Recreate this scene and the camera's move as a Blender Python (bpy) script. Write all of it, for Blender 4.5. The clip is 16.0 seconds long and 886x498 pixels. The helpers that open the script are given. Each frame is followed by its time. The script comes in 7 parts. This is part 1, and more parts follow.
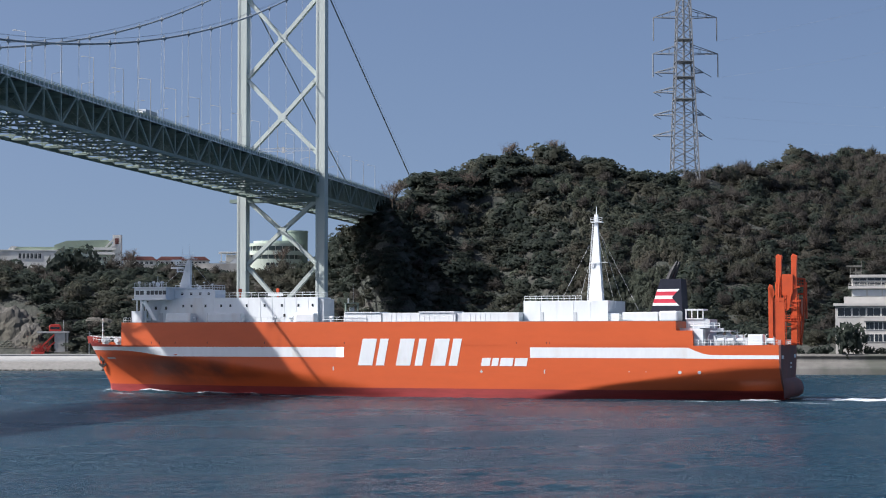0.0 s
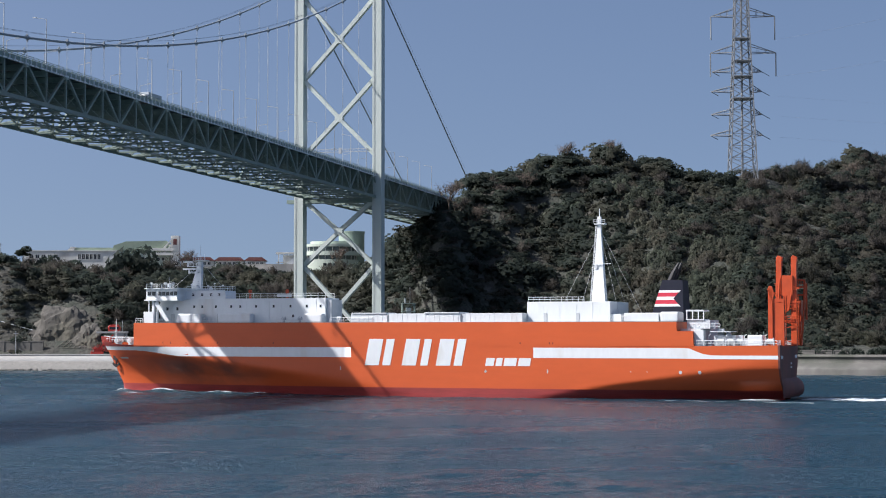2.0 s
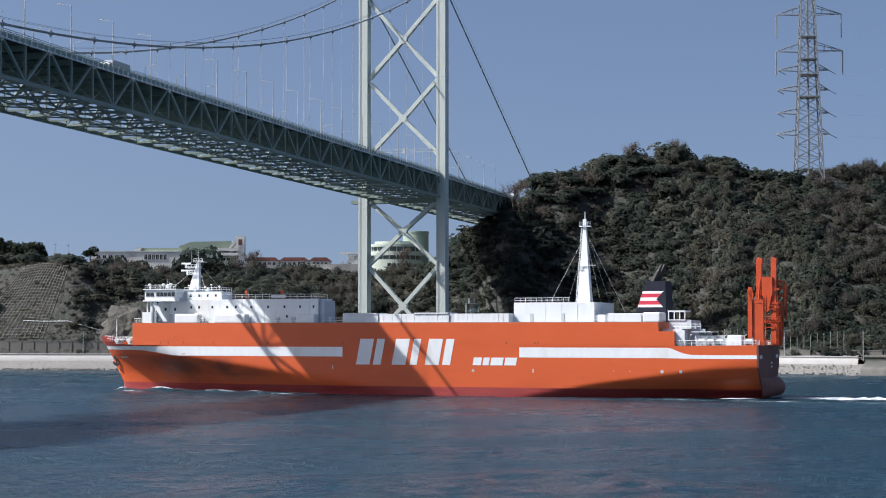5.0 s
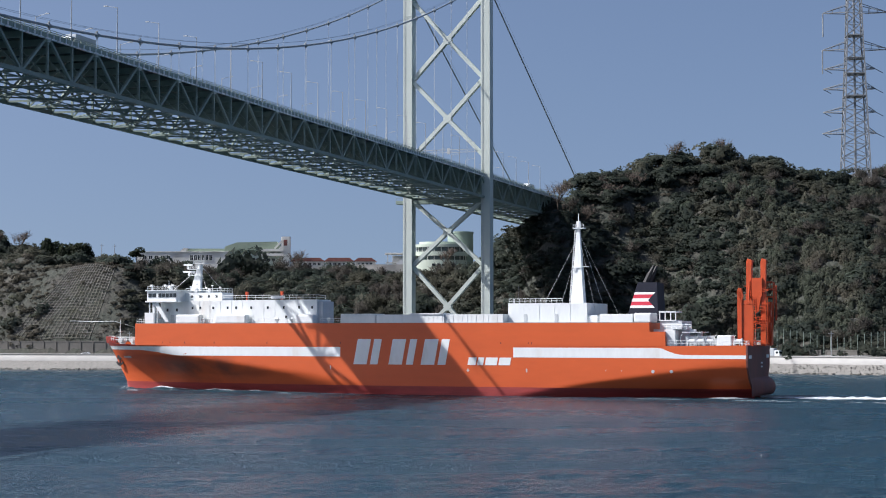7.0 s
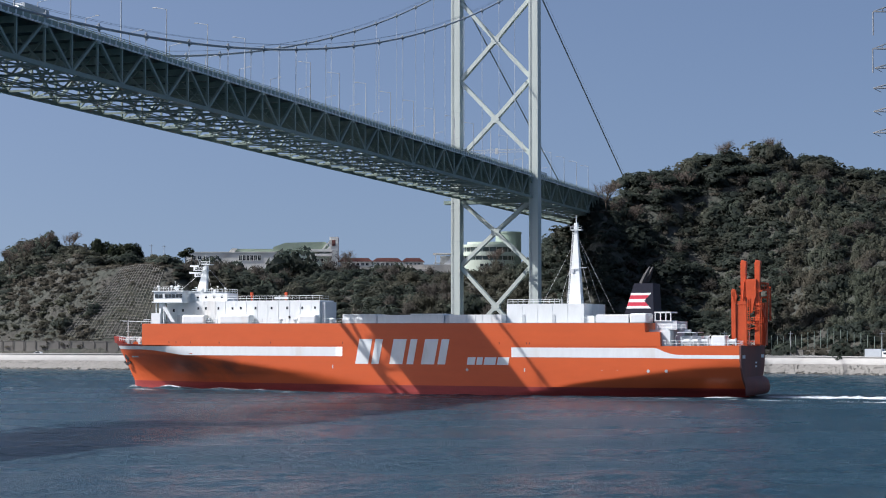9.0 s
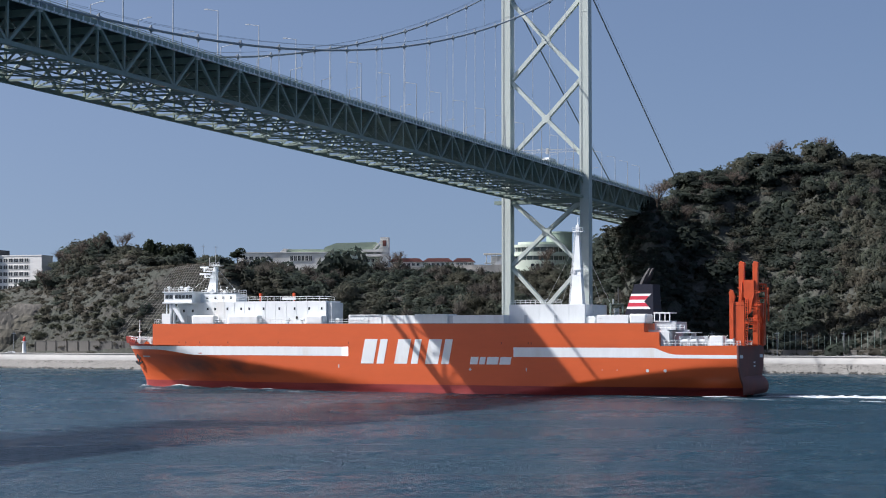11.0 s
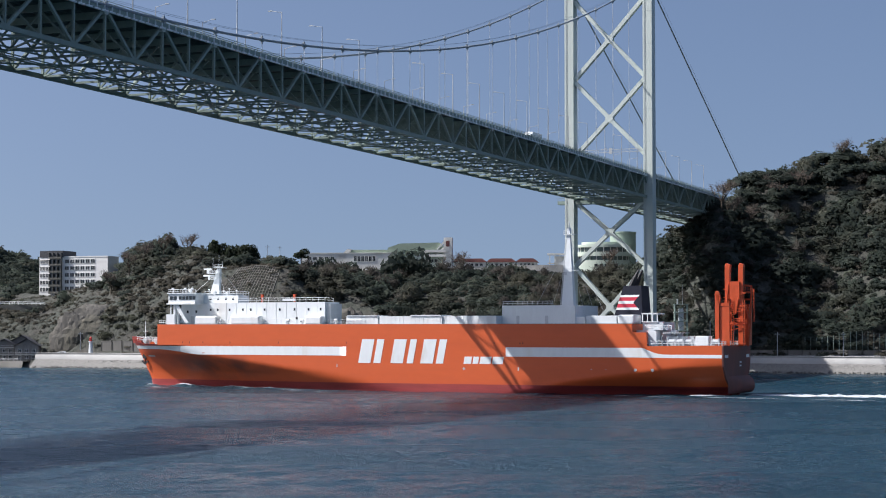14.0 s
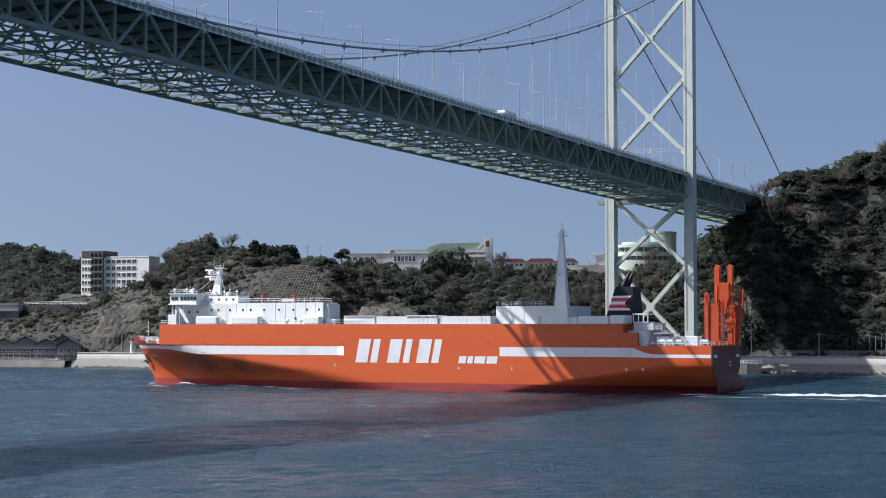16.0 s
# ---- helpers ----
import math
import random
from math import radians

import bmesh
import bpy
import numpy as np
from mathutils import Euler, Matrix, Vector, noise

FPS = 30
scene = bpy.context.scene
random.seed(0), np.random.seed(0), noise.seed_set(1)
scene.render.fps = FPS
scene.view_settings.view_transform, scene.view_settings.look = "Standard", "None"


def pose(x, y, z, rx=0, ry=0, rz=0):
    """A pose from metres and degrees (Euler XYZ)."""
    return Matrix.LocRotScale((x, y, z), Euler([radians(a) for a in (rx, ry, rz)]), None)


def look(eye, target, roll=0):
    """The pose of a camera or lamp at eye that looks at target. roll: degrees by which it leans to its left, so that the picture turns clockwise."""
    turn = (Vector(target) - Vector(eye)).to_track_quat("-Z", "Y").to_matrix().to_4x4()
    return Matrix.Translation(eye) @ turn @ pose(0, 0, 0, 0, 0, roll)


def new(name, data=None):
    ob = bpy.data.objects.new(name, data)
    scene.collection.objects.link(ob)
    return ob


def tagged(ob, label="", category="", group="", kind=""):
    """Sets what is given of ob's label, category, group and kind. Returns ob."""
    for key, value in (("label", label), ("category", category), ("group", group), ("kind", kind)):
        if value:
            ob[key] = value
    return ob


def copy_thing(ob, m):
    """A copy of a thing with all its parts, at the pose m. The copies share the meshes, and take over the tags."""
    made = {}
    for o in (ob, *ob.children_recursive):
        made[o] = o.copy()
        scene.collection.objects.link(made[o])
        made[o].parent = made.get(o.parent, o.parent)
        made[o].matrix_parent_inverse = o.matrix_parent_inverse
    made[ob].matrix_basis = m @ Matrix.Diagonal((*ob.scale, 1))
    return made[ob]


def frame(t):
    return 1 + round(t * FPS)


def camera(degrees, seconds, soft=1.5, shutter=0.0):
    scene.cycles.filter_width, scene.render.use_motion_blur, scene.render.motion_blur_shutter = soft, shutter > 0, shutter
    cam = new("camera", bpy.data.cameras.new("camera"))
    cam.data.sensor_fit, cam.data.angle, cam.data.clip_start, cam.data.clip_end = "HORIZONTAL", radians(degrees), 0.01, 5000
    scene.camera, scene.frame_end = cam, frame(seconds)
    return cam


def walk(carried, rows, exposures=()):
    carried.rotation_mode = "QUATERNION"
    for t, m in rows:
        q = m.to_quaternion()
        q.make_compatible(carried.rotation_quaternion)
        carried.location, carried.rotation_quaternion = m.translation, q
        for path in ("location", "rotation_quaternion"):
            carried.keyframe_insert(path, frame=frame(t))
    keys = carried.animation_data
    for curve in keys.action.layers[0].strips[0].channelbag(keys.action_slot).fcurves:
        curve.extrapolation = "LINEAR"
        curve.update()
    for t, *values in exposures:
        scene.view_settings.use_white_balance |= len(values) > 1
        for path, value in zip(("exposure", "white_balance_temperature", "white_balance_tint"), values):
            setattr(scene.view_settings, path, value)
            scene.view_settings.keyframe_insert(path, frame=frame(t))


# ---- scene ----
# The strait, seen from the opposite bank; x to the right, y across the water, z up from the water line.
EYE = (0.0, 0.0, 13.8)
LENS = 28.65
# seconds, bearing, tilt and lean of the camera in degrees
PAN = [
    (0, 6.281, 2.749, -0.075),
    (0.5, 5.745, 2.758, -0.069),
    (1, 5.233, 2.759, -0.059),
    (1.5, 4.796, 2.760, -0.048),
    (2, 4.412, 2.763, -0.039),
    (2.5, 4.051, 2.758, -0.033),
    (3, 3.736, 2.764, -0.029),
    (3.5, 3.394, 2.763, -0.023),
    (4, 2.997, 2.764, -0.017),
    (6.5, 1.245, 2.767, -0.010),
    (7, 0.817, 2.774, -0.006),
    (7.5, 0.392, 2.777, -0.005),
    (8, 0.000, 2.778, -0.002),
    (8.5, -0.365, 2.778, 0.004),
    (9, -0.768, 2.778, 0.014),
    (11.5, -2.812, 2.784, 0.026),
    (12, -3.139, 2.785, 0.037),
    (12.5, -3.458, 2.787, 0.042),
    (13, -3.816, 2.790, 0.041),
    (13.5, -4.179, 2.792, 0.034),
    (14, -4.536, 2.792, 0.030),
    (14.5, -4.864, 2.791, 0.031),
    (15, -5.171, 2.792, 0.039),
    (15.5, -5.514, 2.793, 0.052),
    (16, -5.854, 2.793, 0.066),
]


def aim(bearing, tilt, lean):
    b, e = radians(bearing), radians(tilt)
    way = Vector((math.sin(b) * math.cos(e), math.cos(b) * math.cos(e), math.sin(e)))
    return look(EYE, Vector(EYE) + way * 100, lean)


cam = camera(LENS, 16.0, soft=1.05)
walk(cam, [(t, aim(b, e, r)) for t, b, e, r in PAN], exposures=[(0, 0.6, 6050, 15), (16, 0.6, 6050, 15)])

SHIP_ROWS = [
    (0, pose(22.54, 375.68, 0, 0, 0, -25.38)),
    (2, pose(11.93, 381.91, 0, 0, 0, -24.61)),
    (4, pose(1.21, 388.10, 0, 0, 0, -23.85)),
    (6, pose(-9.62, 394.24, 0, 0, 0, -23.09)),
    (8, pose(-20.57, 400.34, 0, 0, 0, -22.33)),
    (10, pose(-31.63, 406.40, 0, 0, 0, -21.57)),
    (12, pose(-42.80, 412.41, 0, 0, 0, -20.81)),
    (14, pose(-54.08, 418.38, 0, 0, 0, -20.05)),
    (16, pose(-65.47, 424.30, 0, 0, 0, -19.29)),
]

# ---- light ----
SUN_TO = Vector((-0.686, -0.096, 0.721)).normalized()
world = bpy.data.worlds.new("sky")
scene.world = world
world.use_nodes = True
wn = world.node_tree.nodes
wl = world.node_tree.links
sky = wn.new("ShaderNodeTexSky")
sky.sky_type = "NISHITA"
sky.sun_disc = False
sky.sun_elevation = math.asin(SUN_TO.z)
sky.sun_rotation = math.atan2(SUN_TO.x, SUN_TO.y)
sky.air_density, sky.dust_density, sky.ozone_density = 1.0, 2.9, 1.0
wtc, wmp = wn.new("ShaderNodeTexCoord"), wn.new("ShaderNodeMapping")
wmp.inputs["Location"].default_value = (0, 0, 0.14)
wl.new(wtc.outputs["Generated"], wmp.inputs["Vector"])
wl.new(wmp.outputs["Vector"], sky.inputs["Vector"])
wl.new(sky.outputs["Color"], wn["Background"].inputs["Color"])
wn["Background"].inputs["Strength"].default_value = 0.077
sun = new("sun", bpy.data.lights.new("sun", "SUN"))
sun.data.energy = 4.6
sun.data.angle = radians(0.53)
sun.data.color = (1.0, 0.95, 0.87)
sun.matrix_world = look(SUN_TO * 500, (0, 0, 0))


# ---- materials ----
def mat(name, base, rough=0.6, metal=0.0, vary=0.15, scale=1.0, bump=0.0, bump_scale=8.0, stain=None, stain_at=0.62, stretch=(1, 1, 1), per_piece=0.0, spec=0.5, coords="Object"):
    m = bpy.data.materials.new(name)
    m.use_nodes = True
    n, l = m.node_tree.nodes, m.node_tree.links
    p = n["Principled BSDF"]
    p.inputs["Roughness"].default_value = rough
    p.inputs["Metallic"].default_value = metal
    p.inputs["Specular IOR Level"].default_value = spec
    tc, mp = n.new("ShaderNodeTexCoord"), n.new("ShaderNodeMapping")
    mp.inputs["Scale"].default_value = stretch
    l.new(tc.outputs[coords], mp.inputs["Vector"])
    tex = n.new("ShaderNodeTexNoise")
    tex.inputs["Scale"].default_value = scale
    tex.inputs["Detail"].default_value = 5
    tex.inputs["Roughness"].default_value = 0.65
    l.new(mp.outputs["Vector"], tex.inputs["Vector"])
    ramp = n.new("ShaderNodeMapRange")
    ramp.inputs["From Min"].default_value, ramp.inputs["From Max"].default_value = 0.3, 0.7
    ramp.inputs["To Min"].default_value, ramp.inputs["To Max"].default_value = 1 - vary, 1 + vary
    l.new(tex.outputs["Fac"], ramp.inputs["Value"])
    value = ramp.outputs["Result"]
    if per_piece:
        for node, out in ((n.new("ShaderNodeObjectInfo"), "Random"), (n.new("ShaderNodeNewGeometry"), "Random Per Island")):
            r = n.new("ShaderNodeMapRange")
            r.inputs["To Min"].default_value, r.inputs["To Max"].default_value = 1 - per_piece, 1 + per_piece
            l.new(node.outputs[out], r.inputs["Value"])
            mul = n.new("ShaderNodeMath")
            mul.operation = "MULTIPLY"
            l.new(value, mul.inputs[0])
            l.new(r.outputs["Result"], mul.inputs[1])
            value = mul.outputs["Value"]
    mix = n.new("ShaderNodeVectorMath")
    mix.operation = "SCALE"
    mix.inputs[0].default_value = base
    l.new(value, mix.inputs["Scale"])
    colour = mix.outputs["Vector"]
    if stain:
        st = n.new("ShaderNodeTexNoise")
        st.inputs["Scale"].default_value = scale * 0.31
        st.inputs["Detail"].default_value = 6
        l.new(mp.outputs["Vector"], st.inputs["Vector"])
        sr = n.new("ShaderNodeMapRange")
        sr.inputs["From Min"].default_value, sr.inputs["From Max"].default_value = stain_at - 0.1, stain_at + 0.1
        l.new(st.outputs["Fac"], sr.inputs["Value"])
        mm = n.new("ShaderNodeMix")
        mm.data_type = "RGBA"
        l.new(sr.outputs["Result"], mm.inputs["Factor"])
        l.new(colour, mm.inputs[6])
        mm.inputs[7].default_value = (*stain, 1)
        colour = mm.outputs[2]
    l.new(colour, p.inputs["Base Color"])
    if bump:
        bt = n.new("ShaderNodeTexNoise")
        bt.inputs["Scale"].default_value = bump_scale
        bt.inputs["Detail"].default_value = 4
        l.new(mp.outputs["Vector"], bt.inputs["Vector"])
        bn = n.new("ShaderNodeBump")
        bn.inputs["Strength"].default_value = 1.0
        bn.inputs["Distance"].default_value = bump
        l.new(bt.outputs["Fac"], bn.inputs["Height"])
        l.new(bn.outputs["Normal"], p.inputs["Normal"])
    return m


def water_material():
    m = bpy.data.materials.new("sea_water")
    m.use_nodes = True
    n, l = m.node_tree.nodes, m.node_tree.links
    p = n["Principled BSDF"]
    p.inputs["IOR"].default_value = 1.36
    tc = n.new("ShaderNodeTexCoord")
    height = None
    for scale, stretch, amount in ((0.06, (1, 1.6, 1), 0.6), (0.3, (0.7, 1.5, 1), 1.6), (0.95, (0.65, 1.35, 1), 1.3), (3.0, (0.8, 1.1, 1), 0.5)):
        mp = n.new("ShaderNodeMapping")
        mp.inputs["Scale"].default_value = stretch
        mp.inputs["Rotation"].default_value = (0, 0, radians(10 + scale * 20))
        l.new(tc.outputs["Object"], mp.inputs["Vector"])
        t = n.new("ShaderNodeTexNoise")
        t.inputs["Scale"].default_value = scale
        t.inputs["Detail"].default_value = 5
        l.new(mp.outputs["Vector"], t.inputs["Vector"])
        mul = n.new("ShaderNodeMath")
        mul.operation = "MULTIPLY"
        mul.inputs[1].default_value = amount
        l.new(t.outputs["Fac"], mul.inputs[0])
        if height is None:
            height = mul.outputs[0]
        else:
            add = n.new("ShaderNodeMath")
            l.new(height, add.inputs[0])
            l.new(mul.outputs[0], add.inputs[1])
            height = add.outputs[0]
    bn = n.new("ShaderNodeBump")
    bn.inputs["Distance"].default_value = 1.0
    bn.inputs["Strength"].default_value = 1.0
    l.new(height, bn.inputs["Height"])
    l.new(bn.outputs["Normal"], p.inputs["Normal"])
    # streaks of smoother and rougher water, and of its tint
    mp = n.new("ShaderNodeMapping")
    mp.inputs["Scale"].default_value = (0.35, 1.0, 1)
    l.new(tc.outputs["Object"], mp.inputs["Vector"])
    t = n.new("ShaderNodeTexNoise")
    t.inputs["Scale"].default_value = 0.035
    t.inputs["Detail"].default_value = 5
    l.new(mp.outputs["Vector"], t.inputs["Vector"])
    r = n.new("ShaderNodeMapRange")
    r.inputs["From Min"].default_value, r.inputs["From Max"].default_value = 0.35, 0.65
    r.inputs["To Min"].default_value, r.inputs["To Max"].default_value = 0.20, 0.33
    l.new(t.outputs["Fac"], r.inputs["Value"])
    l.new(r.outputs["Result"], p.inputs["Roughness"])
    mm = n.new("ShaderNodeMix")
    mm.data_type = "RGBA"
    l.new(t.outputs["Fac"], mm.inputs["Factor"])
    mm.inputs[6].default_value = (0.0040, 0.029, 0.050, 1)
    mm.inputs[7].default_value = (0.007, 0.041, 0.064, 1)
    l.new(mm.outputs[2], p.inputs["Base Color"])
    return m


def foliage_material(name, dark, light, brown, brown_at):
    m = bpy.data.materials.new(name)
    m.use_nodes = True
    n, l = m.node_tree.nodes, m.node_tree.links
    p = n["Principled BSDF"]
    p.inputs["Roughness"].default_value = 0.7
    p.inputs["Specular IOR Level"].default_value = 0.25
    tc = n.new("ShaderNodeTexCoord")
    big, small = n.new("ShaderNodeTexNoise"), n.new("ShaderNodeTexNoise")
    big.inputs["Scale"].default_value, big.inputs["Detail"].default_value = 0.045, 3
    small.inputs["Scale"].default_value, small.inputs["Detail"].default_value = 0.22, 2
    l.new(tc.outputs["Object"], big.inputs["Vector"])
    l.new(tc.outputs["Object"], small.inputs["Vector"])
    geo = n.new("ShaderNodeNewGeometry")
    a = n.new("ShaderNodeMix")
    a.data_type = "RGBA"
    sm = n.new("ShaderNodeMapRange")
    sm.inputs["From Min"].default_value, sm.inputs["From Max"].default_value = 0.35, 0.65
    l.new(small.outputs["Fac"], sm.inputs["Value"])
    l.new(sm.outputs["Result"], a.inputs["Factor"])
    a.inputs[6].default_value, a.inputs[7].default_value = (*dark, 1), (*light, 1)
    b = n.new("ShaderNodeMix")
    b.data_type = "RGBA"
    br = n.new("ShaderNodeMapRange")
    br.inputs["From Min"].default_value, br.inputs["From Max"].default_value = brown_at - 0.06, brown_at + 0.06
    l.new(big.outputs["Fac"], br.inputs["Value"])
    l.new(br.outputs["Result"], b.inputs["Factor"])
    l.new(a.outputs[2], b.inputs[6])
    b.inputs[7].default_value = (*brown, 1)
    r = n.new("ShaderNodeMapRange")
    r.inputs["To Min"].default_value, r.inputs["To Max"].default_value = 0.9, 1.12
    l.new(geo.outputs["Random Per Island"], r.inputs["Value"])
    sc = n.new("ShaderNodeVectorMath")
    sc.operation = "SCALE"
    l.new(b.outputs[2], sc.inputs[0])
    l.new(r.outputs["Result"], sc.inputs["Scale"])
    l.new(sc.outputs["Vector"], p.inputs["Base Color"])
    # thin leaves let some light through
    tr, mx = n.new("ShaderNodeBsdfTranslucent"), n.new("ShaderNodeMixShader")
    l.new(sc.outputs["Vector"], tr.inputs["Color"])
    mx.inputs["Fac"].default_value = 0.66
    l.new(p.outputs["BSDF"], mx.inputs[1])
    l.new(tr.outputs["BSDF"], mx.inputs[2])
    l.new(mx.outputs["Shader"], n["Material Output"].inputs["Surface"])
    return m


WATER = water_material()
FOAM = mat("foam", (0.52, 0.57, 0.60), 0.8, vary=0.3, scale=1.5)
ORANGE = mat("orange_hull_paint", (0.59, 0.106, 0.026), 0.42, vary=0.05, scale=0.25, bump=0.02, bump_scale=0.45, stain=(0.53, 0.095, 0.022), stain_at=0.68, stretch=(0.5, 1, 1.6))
MAROON = mat("maroon_bow_edge", (0.27, 0.04, 0.028), 0.5, vary=0.12, scale=0.5)
# stern faces: darker and browner than the orange sides
DULLBROWN = mat("dull_brown_transom", (0.19, 0.060, 0.045), 0.65, vary=0.15, scale=0.4, stain=(0.13, 0.055, 0.048), stain_at=0.52, stretch=(1, 1, 0.5))
REDBOOT = mat("red_antifouling", (0.30, 0.038, 0.034), 0.6, vary=0.25, scale=0.5, stretch=(0.3, 1, 2))
def blotchy_patch(m, centre, size, colour, most):
    """A blotchy patch that fades out from its centre, mixed over a paint."""
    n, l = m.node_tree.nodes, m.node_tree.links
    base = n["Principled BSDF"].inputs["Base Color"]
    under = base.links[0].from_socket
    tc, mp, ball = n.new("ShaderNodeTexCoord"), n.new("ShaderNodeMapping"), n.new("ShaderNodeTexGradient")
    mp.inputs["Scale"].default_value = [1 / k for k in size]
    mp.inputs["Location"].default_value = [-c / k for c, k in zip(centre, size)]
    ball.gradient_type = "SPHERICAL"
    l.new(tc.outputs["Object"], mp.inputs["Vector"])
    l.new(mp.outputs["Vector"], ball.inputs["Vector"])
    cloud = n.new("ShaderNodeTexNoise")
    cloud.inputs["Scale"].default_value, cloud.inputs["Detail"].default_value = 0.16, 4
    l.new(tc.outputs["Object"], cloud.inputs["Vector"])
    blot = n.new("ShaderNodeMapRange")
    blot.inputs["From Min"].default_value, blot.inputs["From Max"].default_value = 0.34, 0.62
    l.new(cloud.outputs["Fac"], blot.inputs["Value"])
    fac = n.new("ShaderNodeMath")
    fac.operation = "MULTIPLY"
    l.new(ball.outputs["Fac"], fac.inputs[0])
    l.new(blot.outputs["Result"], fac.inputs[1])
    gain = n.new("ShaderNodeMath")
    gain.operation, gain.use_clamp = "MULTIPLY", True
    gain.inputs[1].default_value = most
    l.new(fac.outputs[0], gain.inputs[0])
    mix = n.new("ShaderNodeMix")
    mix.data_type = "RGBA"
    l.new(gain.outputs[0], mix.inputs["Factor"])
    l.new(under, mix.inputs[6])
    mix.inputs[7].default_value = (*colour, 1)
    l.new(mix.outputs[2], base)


# darker brown blotches low on the forward hull
blotchy_patch(ORANGE, (-41, 11.7, 5.4), (21, 40, 4.4), (0.16, 0.05, 0.03), 1.3)
WHITE = mat("white_ship_paint", (0.75, 0.785, 0.79), 0.45, vary=0.05, scale=0.6, stain=(0.62, 0.60, 0.55), stain_at=0.70, stretch=(1, 1, 0.35))
GREYW = mat("pale_grey_paint", (0.52, 0.55, 0.57), 0.5, vary=0.08, scale=0.7)
DECK = mat("grey_deck_paint", (0.22, 0.25, 0.25), 0.7, vary=0.15, scale=0.5)
NAVY = mat("navy_paint", (0.012, 0.014, 0.026), 0.6, vary=0.15, spec=0.25)
CRIMSON = mat("crimson_paint", (0.50, 0.03, 0.055), 0.45, vary=0.08)
RED = mat("red_paint", (0.50, 0.045, 0.03), 0.45, vary=0.08)
BLACK = mat("sooty_black", (0.02, 0.02, 0.022), 0.6)
WINDOW = mat("dark_window_glass", (0.02, 0.028, 0.035), 0.08, vary=0.1)
CRANE = mat("orange_machinery_paint", (0.50, 0.072, 0.018), 0.45, vary=0.12, scale=0.6, stain=(0.45, 0.09, 0.02), stain_at=0.66)
TOWERP = mat("pale_grey_green_steel", (0.49, 0.545, 0.505), 0.5, vary=0.06, scale=0.12, stain=(0.41, 0.45, 0.42), stain_at=0.62, stretch=(1, 1, 0.3), bump=0.01, bump_scale=0.5)
GIRDER = mat("grey_green_steel", (0.195, 0.252, 0.218), 0.55, vary=0.12, scale=0.2, per_piece=0.06)
ROPE = mat("pale_hanger_rope", (0.42, 0.46, 0.50), 0.5, vary=0.05)
CABLE = mat("grey_cable", (0.27, 0.31, 0.34), 0.5, vary=0.1)
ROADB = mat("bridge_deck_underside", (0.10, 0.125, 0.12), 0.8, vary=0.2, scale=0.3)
PYLONS = mat("dull_dark_steel", (0.24, 0.255, 0.265), 0.6, metal=0.2, vary=0.12, scale=0.3)
GALV = mat("galvanised_steel", (0.42, 0.44, 0.45), 0.45, metal=0.3, vary=0.12, scale=0.3)
CONC = mat("weathered_concrete", (0.46, 0.45, 0.42), 0.85, vary=0.14, scale=0.35, stain=(0.30, 0.29, 0.27), stain_at=0.60, stretch=(1, 1, 0.5), bump=0.03, bump_scale=1.5)
CONCW = mat("bright_concrete", (0.37, 0.37, 0.355), 0.85, vary=0.10, scale=0.3, stain=(0.35, 0.34, 0.32), stain_at=0.62, stretch=(0.6, 0.6, 1.5))
CONCD = mat("dark_concrete", (0.139, 0.135, 0.123), 0.9, vary=0.2, scale=0.3, stain=(0.08, 0.085, 0.07), stain_at=0.55, stretch=(1, 1, 0.3))
LATT = mat("mossy_concrete", (0.18, 0.172, 0.155), 0.9, vary=0.3, scale=0.5, stain=(0.14, 0.14, 0.10), stain_at=0.55)
STONE = mat("revetment_stone", (0.165, 0.162, 0.15), 0.9, vary=0.2, scale=0.8, per_piece=0.13, bump=0.1, bump_scale=2)
WETROCK = mat("wet_rock", (0.055, 0.055, 0.045), 0.5, vary=0.35, scale=0.6, per_piece=0.3, bump=0.15, bump_scale=1.5)
ASPHALT = mat("asphalt", (0.06, 0.06, 0.06), 0.9, vary=0.15, scale=0.5)
EARTH = mat("hill_earth", (0.054, 0.053, 0.045), 0.95, vary=0.5, scale=0.4, stain=(0.044, 0.050, 0.040), stain_at=0.46, bump=1.2, bump_scale=0.45)
CLIFF = mat("bare_rock_face", (0.098, 0.093, 0.082), 0.95, vary=0.3, scale=0.25, stain=(0.095, 0.09, 0.07), stain_at=0.52, stretch=(1, 1, 0.35), bump=0.5, bump_scale=0.6)
LEAF = foliage_material("evergreen_leaves", (0.044, 0.059, 0.051), (0.070, 0.087, 0.066), (0.088, 0.092, 0.070), 0.57)
DRAPE = foliage_material("grey_green_creeper", (0.080, 0.096, 0.072), (0.112, 0.126, 0.094), (0.114, 0.108, 0.084), 0.55)
BRUSHWOOD = foliage_material("leafless_brushwood", (0.080, 0.076, 0.068), (0.112, 0.104, 0.092), (0.088, 0.090, 0.068), 0.56)
SCRUB = foliage_material("dry_scrub", (0.078, 0.076, 0.060), (0.116, 0.108, 0.086), (0.074, 0.082, 0.058), 0.54)
PINE = foliage_material("dark_pine_needles", (0.024, 0.034, 0.022), (0.046, 0.060, 0.034), (0.050, 0.055, 0.032), 0.7)
TWIG = mat("bare_twigs", (0.13, 0.105, 0.085), 0.9, vary=0.2)
BARK = mat("bark", (0.07, 0.055, 0.04), 0.95, vary=0.3, scale=2)
WALLW = mat("white_render_wall", (0.70, 0.70, 0.66), 0.8, vary=0.06, scale=0.3, stain=(0.52, 0.51, 0.47), stain_at=0.66)
